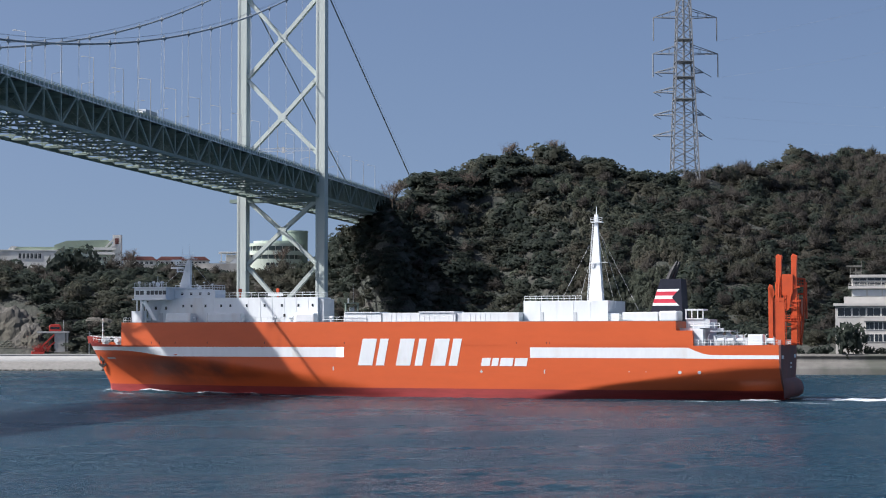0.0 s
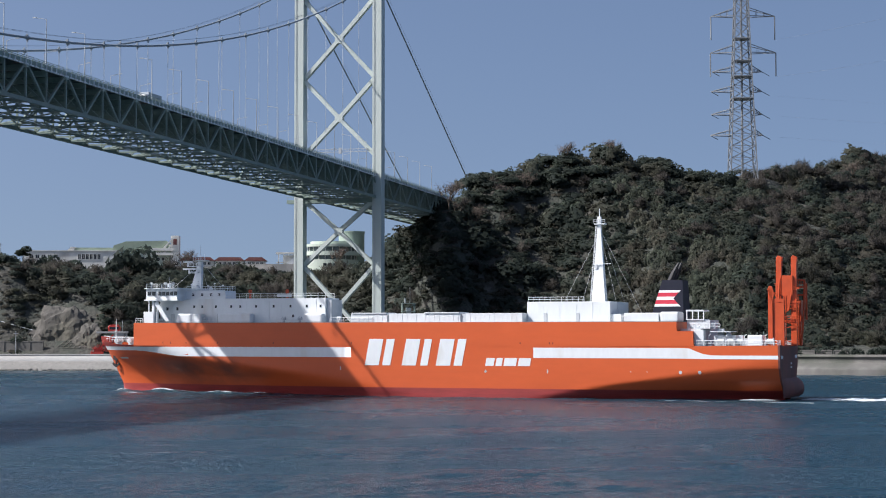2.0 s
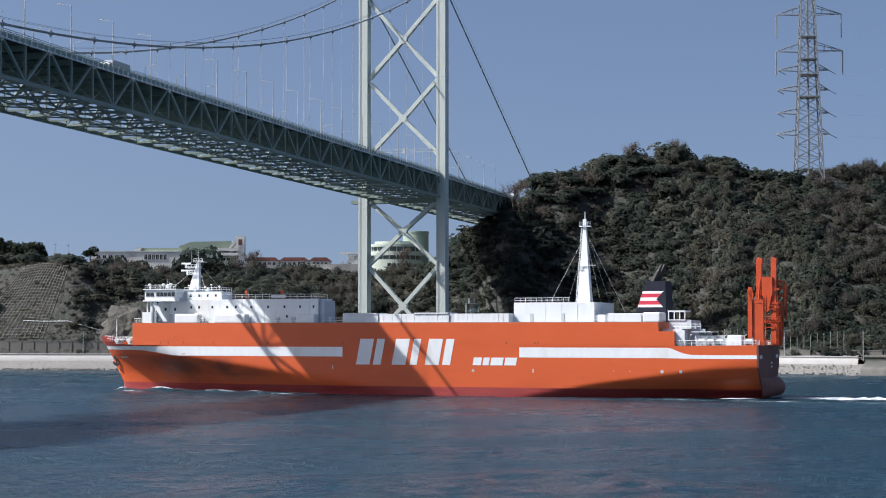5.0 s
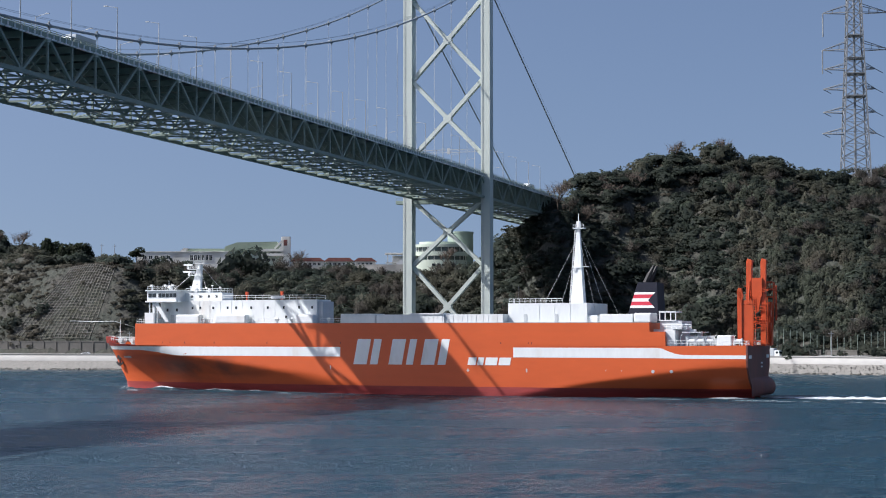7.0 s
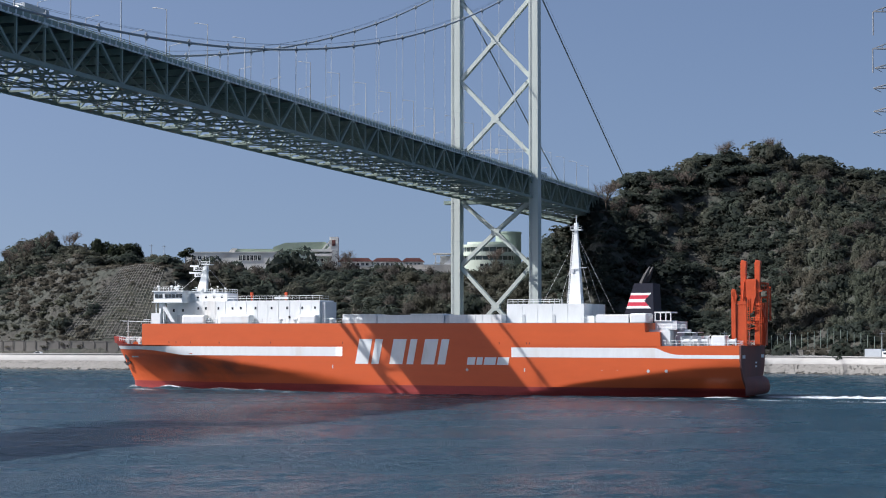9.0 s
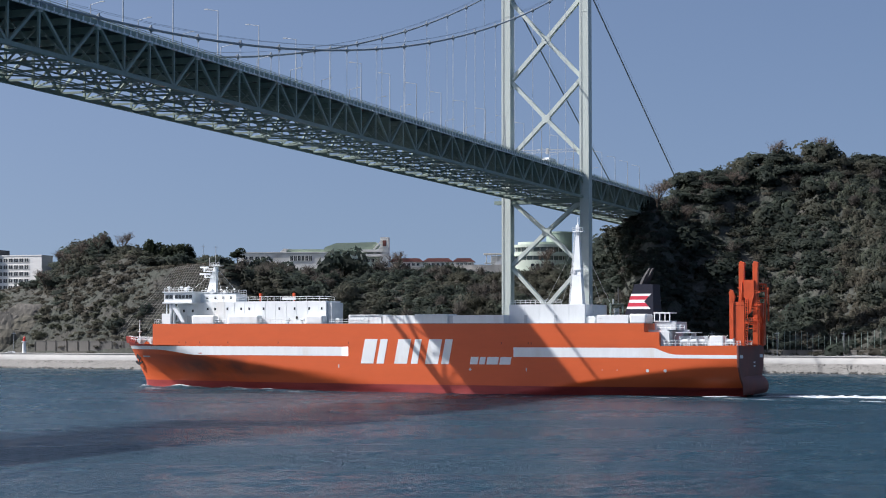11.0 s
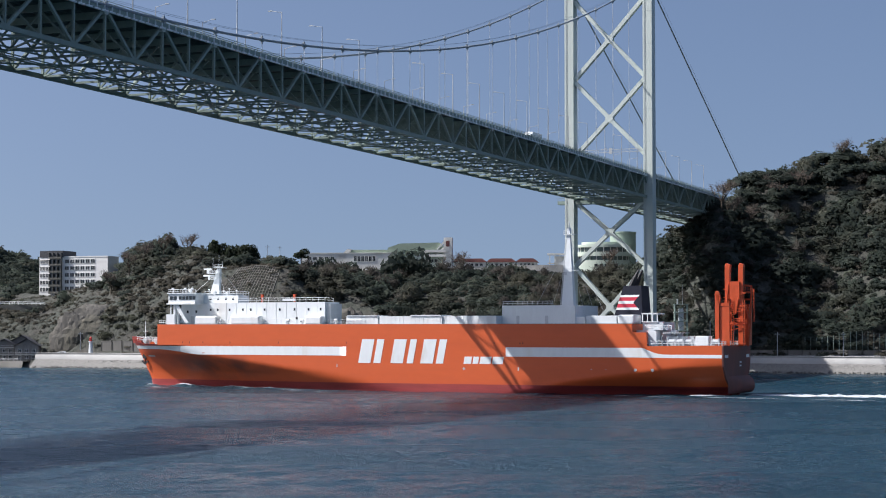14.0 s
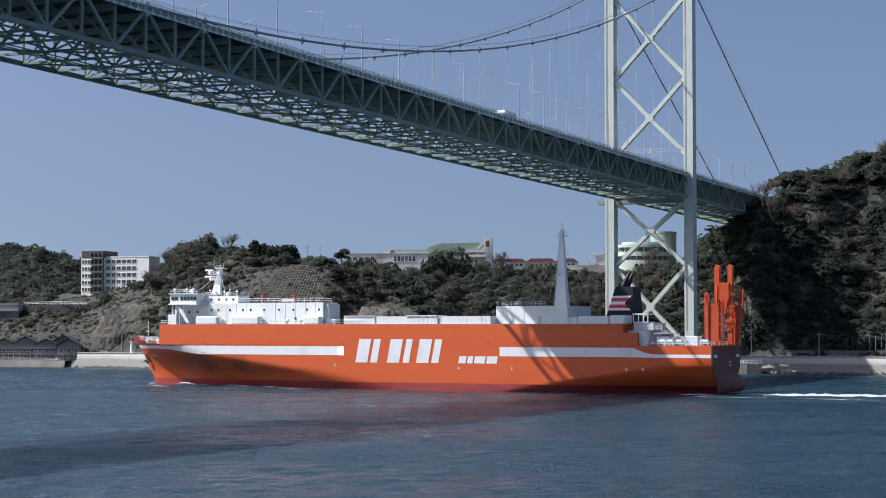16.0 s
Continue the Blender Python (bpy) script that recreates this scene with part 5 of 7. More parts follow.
def wood(name, spots, shapes, material, label, category, lift=0.34):
    """Many crowns in one mesh: spots of (x, y, z, radius, height)."""
    r = np.random.RandomState(len(spots))
    out, nor = [], []
    for x, y, z, rad, hgt in spots:
        q = shapes[r.randint(len(shapes))]
        a = r.uniform(0, 6.28)
        c, s = math.cos(a), math.sin(a)
        m = np.array([[c * rad, -s * rad, 0], [s * rad, c * rad, 0], [0, 0, hgt]])
        p = q.reshape(-1, 3) @ m.T
        out.append(p + np.array([x, y, z + hgt * lift]))
        nor.append(p / np.array([rad, rad, hgt]) * 0.75 + np.array([0, -0.3, 0.8]) + np.repeat(r.normal(0, 0.16, (len(q), 3)), 3, 0))
    v, nv = np.concatenate(out), np.concatenate(nor)
    nv /= np.linalg.norm(nv, axis=1)[:, None]
    f = np.arange(len(v)).reshape(-1, 3)
    me = fast_mesh(name, v, f, material)
    smooth(me)
    # leaves shade as the rounded crown that they make up
    if len(me.vertices) == len(nv):
        me.normals_split_custom_set_from_vertices(nv.astype(np.float32))
    return tagged(new(name, me), label, category, kind="stuff")


def ridge_d(b):
    keys = sorted(RELIEF)
    return np.interp(b, keys, [RELIEF[k][3][0] for k in keys])


def clear_zone(x, y, d, b):
    """Places kept free of tall trees."""
    if -12.2 < b < -9.7 and d < 44:
        return True
    if abs(x + 93) < 14 and d < 40:
        return True
    if -256 < x < -200 and 742 < y < 790:
        return True
    if -128 < x < -18 and y > 748:
        return True
    if -12 < x < 32 and 722 < y < 800:
        return True
    if x > 178 and y < 585:
        return True
    if -285 < x < -222 and d < 34:
        return True
    if -17.6 < b < -15.6 and d < 52:
        return True
    if 176 < x < 210 and 748 < y < 775:
        return True
    # the deck of the bridge runs into the hill here
    u, v = (x - 24.04), (y - 609.61)
    s, w = u * -0.31039 + v * -0.95061, u * 0.95061 + v * -0.31039
    if not -36 < w < 6:
        return False
    return -9 < s < 12 or (s <= -9 and float(ground_z(np.array([x]), np.array([y]))[0]) > 55)


def plant():
    r = np.random.RandomState(17)
    ever, scrub, bush, brush, drape = [], [], [], [], []
    for gx in np.arange(-340, 345, 4.1):
        for gy in np.arange(470, 1045, 4.1):
            x, y = gx + r.uniform(-2.6, 2.6), gy + r.uniform(-2.6, 2.6)
            b = math.degrees(math.atan2(x, y))
            if not -22.5 < b < 21.0 or y > (1045 if b > 17.4 else 955):
                continue
            d = y - float(np.interp(x, SX, SY))
            if d < 17.5 or d > (250 if -19.6 < b < -16.2 else float(ridge_d(b)) + 14):
                continue
            pick = r.rand()
            if clear_zone(x, y, d, b):
                if (pick < 0.25 and d > 20 and -12.2 < b < -9.7) or (pick < 0.6 and -17.6 < b < -15.6) or (x < -222 and 22 < d < 34):
                    bush.append((x, y, 0, r.uniform(0.7, 1.6), r.uniform(0.5, 1.1)))
                if 18 < x < 100 and y < 770 and d > 18:
                    # undergrowth on the bank beside the tower
                    (ever if pick < 0.6 else scrub).append((x, y, 0, r.uniform(2.6, 3.6), r.uniform(1.4, 2.2)))
                continue
            # broad patches of dry, leafless and evergreen growth
            patch = noise.noise(Vector((x * 0.022, y * 0.022, 3.7))) + 0.5 * noise.noise(Vector((x * 0.06, y * 0.06, 9.1)))
            dry, bare = 0.0, 0.0
            if b < -9.5:
                dry = 0.93 if d < 52 else 0.4 if d < 90 else 0.05
                if -16.4 < b < -13.4 and 44 < d < 92:
                    dry = 0.22
            elif 10.5 < b < 14.2 and 40 < d < 130:
                dry = 0.8
            elif b > 14.2:
                dry, bare = 0.26, 0.22 if d > 110 else 0.08
            elif b > 5.5 and d < 60:
                dry = 0.34
            elif b > 3:
                bare = 0.10
            elif b > -9.6:
                bare = 0.12
            if b > -9.5:
                dry += 0.45 * patch
                bare += 0.2 * max(0.0, -patch)
            if pick < dry:
                if 9.8 < b < 15 and d > 34:
                    for k in range(3):
                        drape.append((x + r.uniform(-2.2, 2.2), y + r.uniform(-2.2, 2.2), 0.2, r.uniform(1.5, 2.6), r.uniform(2.0, 4.2)))
                    continue
                h = r.uniform(1.0, 2.6)
                k = 1.3 if b > 8 else 1.0
                scrub.append((x, y, 0, r.uniform(1.8, 3.6) * k, h * k))
                for i in range(2):
                    scrub.append((x + r.uniform(-3, 3), y + r.uniform(-3, 3), 0, r.uniform(1.4, 2.6), r.uniform(0.8, 2.0)))
            elif pick < dry + bare:
                rad = r.uniform(2.8, 4.6)
                brush.append((x, y, 1.0, rad, rad * r.uniform(0.9, 1.3)))
                scrub.append((x + r.uniform(-2, 2), y - r.uniform(0, 2), 0, r.uniform(2.0, 3.2), r.uniform(1.2, 2.4)))
            else:
                rad = 2.2 + 2.6 * r.rand() ** 1.7 if not (-9.6 < b < 1.5 and d > 62) else r.uniform(1.9, 3.0)
                if 4 < b < 16 and r.rand() < 0.06:
                    rad *= 1.45
                hgt = rad * r.uniform(0.5, 0.9) if r.rand() < 0.86 else rad * r.uniform(1.0, 1.4)
                ever.append((x, y, 0.3 + (hgt * 0.45 + 1.3 * (b > 3)) * (d > ridge_d(b) - 16), rad * 1.2, hgt))
                # understorey between the crowns
                for i in range(1 + (r.rand() < 0.5)):
                    u = r.rand()
                    (ever if u < 0.25 else drape if u < 0.5 else scrub).append((x + r.uniform(-3, 3), y - r.uniform(0.5, 3), 0, r.uniform(1.8, 3.0), r.uniform(1.2, 2.2)))

    tuft = []
    for k in range(9000):
        x, y = r.uniform(-330, -95), r.uniform(650, 760)
        d = y - float(np.interp(x, SX, SY))
        b = math.degrees(math.atan2(x, y))
        if d > 17 and d < 75 and -22 < b < -8.6:
            tuft.append((x, y, 0, r.uniform(0.5, 1.5), r.uniform(0.3, 0.9)))

    def settle(spots):
        a = np.array(spots)
        a[:, 2] += ground_z(a[:, 0], a[:, 1]) - 0.2
        return a
    wood("evergreen_woods", settle(ever), CROWNS, LEAF, "dense dark evergreen woods on the hillside", "trees", 0.05)
    wood("scrub", settle(scrub), BUSHES, SCRUB, "dry brown and olive scrub on the slope", "shrubs", 0.0)
    wood("creeper_thicket", settle(drape), CURTAINS, DRAPE, "grey-green creepers draped over the thicket", "shrubs", 0.1)
    wood("leafless_woods", settle(brush), BRUSH, BRUSHWOOD, "grey-brown leafless trees among the evergreens", "trees")
    wood("grass_tufts", settle(tuft), TUFTS, SCRUB, "dry brown grass tufts on the cut slope", "grass")
    wood("slope_bushes", settle(bush), BUSHES, SCRUB, "small bushes growing through the concrete lattice", "shrubs")


plant()


def make_tree(name, label, shape, material, rad, hgt, trunk_h, trunk_r, limbs, seed, m, group=""):
    r = np.random.RandomState(seed)
    tree = thing(name, label, "tree", m, group)
    bm = bmesh.new()
    tube(bm, (0, 0, -1.0), (0.15, 0, trunk_h), trunk_r, trunk_r * 0.55, 7)
    for i in range(limbs):
        a = r.uniform(0, 6.28)
        z = trunk_h * r.uniform(0.5, 1.0)
        e = rad * r.uniform(0.45, 0.8)
        tube(bm, (0.1, 0, z), (math.cos(a) * e, math.sin(a) * e, trunk_h + hgt * r.uniform(0.1, 0.8)), trunk_r * 0.45, trunk_r * 0.12, 5)
    part("trunk", bm, BARK, tree)
    v = shape.reshape(-1, 3) * np.array([rad, rad, hgt]) + np.array([0, 0, trunk_h + hgt * 0.45])
    part("crown", fast_mesh("crown", v, np.arange(len(v)).reshape(-1, 3), material), material, tree)
    return tree


def bare_tree(label, seed, hgt, m, group=""):
    r = np.random.RandomState(seed)
    tree = thing("bare_tree", label, "tree", m, group)
    bm, tw = bmesh.new(), bmesh.new()
    tube(bm, (0, 0, -1), (0, 0, hgt * 0.35), 0.28, 0.2, 6)
    for i in range(9):
        a, e = r.uniform(0, 6.28), r.uniform(0.25, 0.55) * hgt
        p = Vector((math.cos(a) * e * 0.5, math.sin(a) * e * 0.5, hgt * r.uniform(0.5, 0.7)))
        tube(bm, (0, 0, hgt * 0.33), p, 0.16, 0.09, 5)
        for j in range(7):
            q = p + Vector((r.normal(0, 0.14), r.normal(0, 0.14), r.uniform(0.08, 0.3))) * hgt
            tube(bm, p, q, 0.08, 0.03, 4)
            for k in range(9):
                w = p.lerp(q, r.uniform(0.3, 1.0))
                tube(tw, w, w + Vector((r.normal(0, 0.07), r.normal(0, 0.07), r.uniform(0.0, 0.14))) * hgt, 0.035, 0.012, 3)
    part("trunk", bm, BARK, tree)
    part("branchwork", tw, TWIG, tree)
    return tree


def on_ground(x, y, turn=0.0):
    return pose(x, y, float(ground_z(np.array([x]), np.array([y]))[0]) - 0.3, 0, 0, turn)


def skyline_trees():
    label = "broad dark evergreen tree on the ridge"
    first = make_tree("ridge_tree", label, CROWNS[1], LEAF, 4.4, 4.6, 1.0, 0.4, 6, 1, on_ground(-72, 742), "ridge trees")
    for x, y, a in ((-110, 735, 20), (-101, 744, 80), (-66, 738, 140), (-79, 739, 200), (-131, 733, 60), (30, 690, 10), (44, 684, 75), (62, 700, 130), (96, 722, 30), (124, 733, 300), (168, 745, 40), (184, 748, 90), (222, 752, 160), (246, 790, 10), (296, 850, 70)):
        copy_thing(first, on_ground(x, y, a))
    copy_thing(first, on_ground(-75.5, 727, 33) @ Matrix.Diagonal((2.0, 2.0, 2.0, 1)))
    copy_thing(first, on_ground(-98, 741, 133) @ Matrix.Diagonal((1.05, 1.05, 1.1, 1)))
    pine = make_tree("pine_tree", "tall dark clipped-looking pine in a dense row", PINES[0], PINE, 3.6, 5.4, 3.2, 0.35, 5, 2, on_ground(-148, 729), "row of pines")
    for x, y, a in ((-143.5, 728, 50), (-152.5, 731, 120), (-139, 729, 200), (-147, 734, 20), (-142, 734, 80), (-156, 733, 260)):
        copy_thing(pine, on_ground(x, y, a))
    umbrella = make_tree("umbrella_pine", "lone pine with a flat dark crown", PINES[1], PINE, 3.6, 2.2, 6.0, 0.24, 7, 3, on_ground(-118.5, 730))
    first = bare_tree("leafless grey-brown tree on the ridge", 4, 11, on_ground(60, 692), "bare trees")
    copy_thing(first, on_ground(55.5, 688, 40) @ Matrix.Diagonal((1.3, 1.3, 1.25, 1)))
    for x, y, a in ((67, 698, 60), (80, 708, 200), (90, 716, 90), (108, 728, 10), (130, 735, 120), (-186, 728, 70), (-178, 731, 0), (-192, 727, 160), (-168, 733, 40), (-199, 724, 210), (12, 748, 30), (-52, 742, 80), (253, 792, 50)):
        copy_thing(first, on_ground(x, y, a))


skyline_trees()


# ---- slope works, retaining walls, rocks ----
def ribbon(bm, pts, w, lift):
    for p, q in zip(pts, pts[1:]):
        beam(bm, (*p[:2], p[2] + lift), (*q[:2], q[2] + lift), w, w)


def build_slope_lattice(corners, columns, rows, label):
    lattice = tagged(new("slope_lattice"), label, "retaining lattice", kind="structure")

    def spot(u, w):
        # u across, w up the slope
        bl, br, tl, tr = corners
        x = (bl[0] * (1 - u) + br[0] * u) * (1 - w) + (tl[0] * (1 - u) + tr[0] * u) * w
        y = (bl[1] * (1 - u) + br[1] * u) * (1 - w) + (tl[1] * (1 - u) + tr[1] * u) * w
        return x, y
    us, ws = np.linspace(0, 1, columns), np.linspace(0, 1, rows)
    for u in us:
        p = np.array([spot(u, w) for w in np.linspace(0, 1, 18)])
        bm = bmesh.new()
        ribbon(bm, np.c_[p, ground_z(p[:, 0], p[:, 1])], 0.2, 0.26)
        part("upright_beam", bm, LATT, lattice)
    for w in ws:
        p = np.array([spot(u, w) for u in np.linspace(0, 1, 14)])
        bm = bmesh.new()
        ribbon(bm, np.c_[p, ground_z(p[:, 0], p[:, 1])], 0.2, 0.3)
        part("cross_beam", bm, LATT, lattice)


build_slope_lattice(((-160, 682), (-127, 672.5), (-139, 699), (-121, 694)), 19, 27, "grey concrete lattice beams holding a steep cut slope")
build_slope_lattice(((-95, 665.5), (-78, 662.5), (-91, 669.5), (-79, 666.5)), 9, 6, "small concrete lattice at the foot of the rocks")


def retaining_wall(x0, x1, d, z0, z1, label, pitch=5.0, material=CONCD):
    wall = tagged(new("retaining_wall"), label, "retaining wall", kind="structure")
    xs = np.arange(x0, x1, pitch)
    panel = bmesh.new()
    box(panel, 0.03, 0, z0, pitch - 0.03, 0.8, z1)
    box(panel, 0, -0.12, z1 - 0.35, pitch, 0.8, z1 - 0.02)
    box(panel, -0.12, -0.2, z0, 0.12, 0.7, z1 - 0.4)
    panel = mesh_of("panel", panel, material)
    for x in xs:
        y = float(shore_y(x)) + d
        slope = math.atan2(float(shore_y(x + pitch) - shore_y(x)), pitch)
        part("panel", panel, material, wall, m=pose(x, y, 0, 0, 0, math.degrees(slope)))


retaining_wall(-195, -100, 15.5, 4.4, 10.8, "dark weathered concrete retaining wall behind the shore road")
retaining_wall(34, 176, 17.0, 4.6, 8.0, "low dark concrete retaining wall below the wooded hill")


def rock_face(name, label, cx, cy, w, h, depth, seed, lean=0.4):
    bm = bmesh.new()
    bmesh.ops.create_icosphere(bm, subdivisions=4, radius=1)
    z0 = float(ground_z(np.array([cx]), np.array([cy]))[0])
    for v in bm.verts:
        k = 1 + 0.35 * noise.noise(Vector(v.co) * 1.6 + Vector((seed, 0, 0))) + 0.2 * noise.noise(Vector(v.co) * 4.5 + Vector((0, seed, 0))) + 0.08 * noise.noise(Vector(v.co) * 11)
        c = v.co * k
        v.co = Vector((c.x * w, c.y * depth + c.z * h * lean, c.z * h))
    me = mesh_of(name, bm, CLIFF)
    ob = new(name, me)
    ob.location = (cx, cy, z0)
    return tagged(ob, label, "rock", kind="structure")


rock_face("rock_outcrop", "pale bare rock outcrop above the shore road", -94, 674, 11, 9.5, 4.0, 2)
rock_face("rock_outcrop", "pale bare rock outcrop above the shore road", -83, 668, 5, 6, 3, 5)
rock_face("rock_outcrop", "low pale rocks among the trees", -58, 672, 6, 3.5, 3, 9)
rock_face("cliff", "tall streaked grey rock cut above the seawall", -209, 706, 10.5, 11, 3.5, 15, 0.3)
rock_face("cliff", "bare grey-brown cliff face above the seawall", -203, 709, 9, 6, 2.5, 12, 0.7)


# ---- buildings ----
def storeys(parent, x0, x1, y, z0, rows, cols, w, h, rise, material=WINDOW, wall=None):
    """Rows of windows set in the front of a building at depth y, each with its frame."""
    pitch = (x1 - x0) / cols
    fm, gm = bmesh.new(), bmesh.new()
    for a, b, c, e in ((-w / 2 - 0.12, -w / 2, 0, h), (w / 2, w / 2 + 0.12, 0, h), (-w / 2 - 0.12, w / 2 + 0.12, h, h + 0.12), (-w / 2 - 0.2, w / 2 + 0.2, -0.16, 0), (-0.04, 0.04, 0, h)):
        box(fm, a, -0.14, c, b, 0.05, e)
    box(gm, -w / 2, -0.04, 0, w / 2, 0.04, h)
    fm, gm = mesh_of("window_frame", fm, WALLW), mesh_of("pane", gm, material)
    for i in range(rows):
        for j in range(cols):
            f = part("window", fm, WALLW, parent, m=pose(x0 + (j + 0.5) * pitch, y, z0 + i * rise))
            part("pane", gm, material, f)


def apartment_block():
    home = thing("apartment_block", "white six-storey apartment block with dark balconies on the hill", "apartment building", pose(-241, 758, 31.0, 0, 0, -13) @ Matrix.Diagonal((0.82, 1, 1, 1)))
    bm = bmesh.new()
    box(bm, 0, 0, -3, 14.2, 12, 18.2)
    wall = part("wall", bm, WALLB, home)
    bm = bmesh.new()
    box(bm, 0.3, -0.2, 16.6, 14.3, 11.8, 19.6)
    part("roof_storey", bm, ROOFD, home, "dark set-back top storey")
    storeys(wall, 0.4, 5.8, -0.02, 1.5, 5, 3, 1.35, 1.6, 3.1)
    bm = bmesh.new()
    box(bm, 6.6, -0.25, 0.6, 13.9, 0.02, 16.4)
    part("balcony_recess", bm, WINDOW, home)
    for i in range(6):
        bm = bmesh.new()
        box(bm, 6.5, -1.2, 0.4 + i * 3.1, 14.0, 0.0, 0.6 + i * 3.1)
        box(bm, 6.5, -1.25, 0.6 + i * 3.1, 14.0, -1.15, 1.35 + i * 3.1)
        for x in (6.5, 9.0, 11.5, 13.9):
            box(bm, x - 0.1, -1.15, 0.6 + i * 3.1, x + 0.1, 0, 3.2 + i * 3.1)
        part("balcony", bm, CONCD, home, "dark grey balcony")
    wing = thing("apartment_block", "lower white apartment wing partly hidden by trees", "apartment building", pose(-229.6, 756.5, 31.0, 0, 0, -13))
    bm = bmesh.new()
    box(bm, 0, 0, -3, 22, 10, 16.6)
    box(bm, -0.1, -0.15, 16.6, 22.1, 10.1, 17.1)
    wall = part("wall", bm, WALLB, wing)
    storeys(wall, 0.5, 16, -0.02, 2.0, 5, 6, 1.9, 1.6, 3.0)


def hill_school():
    low = thing("hill_hall", "long low white hall on the hilltop", "building", pose(-123, 760, 44.5))
    bm = bmesh.new()
    box(bm, 0, 0, -4, 40, 14, 4.6)
    box(bm, -0.2, -0.3, 4.6, 40.2, 14.2, 5.0)
    wall = part("wall", bm, WALLW, low)
    storeys(wall, 2, 15, -0.02, 1.6, 1, 5, 1.6, 1.5, 3)
    storeys(wall, 23, 33, -0.02, 1.2, 1, 6, 1.2, 2.2, 3)
    bm = bmesh.new()
    prism(bm, [(18, 4.8), (21, 6.3), (37.5, 6.3), (40, 4.8)], "y", 1, 13)
    part("roof", bm, ROOFG, low, "low sage green roof")
    bm = bmesh.new()
    prism(bm, [(18.4, 4.9), (21, 4.9), (22.4, 6.4), (20.2, 6.6)], "y", 0.2, 1.0)
    part("gable", bm, WALLW, low)
    hall = thing("green_roofed_hall", "hall with a wide pale green roof and a stair tower", "building", pose(-84.5, 762, 44.5))
    bm = bmesh.new()
    box(bm, 0.5, 0, -4, 24, 16, 5.4)
    wall = part("wall", bm, WALLG, hall)
    storeys(wall, 12, 22, -0.02, 0.8, 2, 5, 1.2, 1.2, 2.4)
    bm = bmesh.new()
    prism(bm, [(-0.8, 5.4), (-0.2, 7.2), (5, 9.0), (22.5, 9.4), (24.6, 5.6)], "y", -1.2, 17)
    part("roof", bm, ROOFG, hall, "pale sage green roof")
    for z in (3.0, 5.0):
        bm = bmesh.new()
        box(bm, 16, -2.6, z, 25.5, 0, z + 0.25)
        box(bm, 16, -2.6, z + 0.25, 25.5, -2.5, z + 1.1)
        part("terrace", bm, WALLW, hall)
    bm = bmesh.new()
    box(bm, 24.4, -1, -4, 28.0, 6, 11.6)
    part("stair_tower", bm, WALLW, hall, "white stair tower")
    bm = bmesh.new()
    beam(bm, (21.5, -1.5, 6.2), (25.4, -1.5, 10.4), 0.5, 0.7)
    beam(bm, (20.5, -1.5, 3.0), (25.2, -1.5, 7.8), 0.5, 0.7)
    part("stair", bm, WALLW, hall)
    bm = bmesh.new()
    box(bm, 25.4, -1.05, 7.6, 27.0, -0.98, 10.2)
    part("panel", bm, ROOFR, hall)
    for x, w, label in ((-56, 14.4, "low hilltop building with a red-brown roof"), (-41, 12.4, "low hilltop building with a red-brown roof"), (-28, 9, "small white hilltop building with a red-brown roof")):
        hut = thing("hilltop_lodge", label, "building", pose(x, 764, 42.7), "hilltop lodges")
        bm = bmesh.new()
        box(bm, 0, 0, -4, w, 8, 2.6)
        wall = part("wall", bm, WALLW, hut)
        storeys(wall, 1, w - 1, -0.02, 0.9, 1, int(w / 2.2), 1.1, 1.1, 3)
        bm = bmesh.new()
        prism(bm, [(-0.6, 2.6), (1.6, 4.2), (w - 1.6, 4.2), (w + 0.6, 2.6)], "y", -0.7, 8.6)
        part("roof", bm, ROOFR, hut)
    terrace = tagged(new("hill_terrace"), "pale stepped concrete terrace edge below the hilltop buildings", "terrace", kind="structure")
    for x0, x1, y, z0, z1 in ((-60, -30, 752, 40.5, 42.6), (-32, -4, 748, 39, 43.4), (-32, -16, 746, 39, 41.4)):
        bm = bmesh.new()
        box(bm, x0, y, z0, x1, y + 6, z1)
        part("terrace_wall", bm, CONC, terrace)
    bm = bmesh.new()
    prism(bm, [(-10, 43.4), (-3, 43.4), (-3, 47.5), (-5, 47.8)], "y", 749, 755)
    part("stair_block", bm, GREYW, terrace)


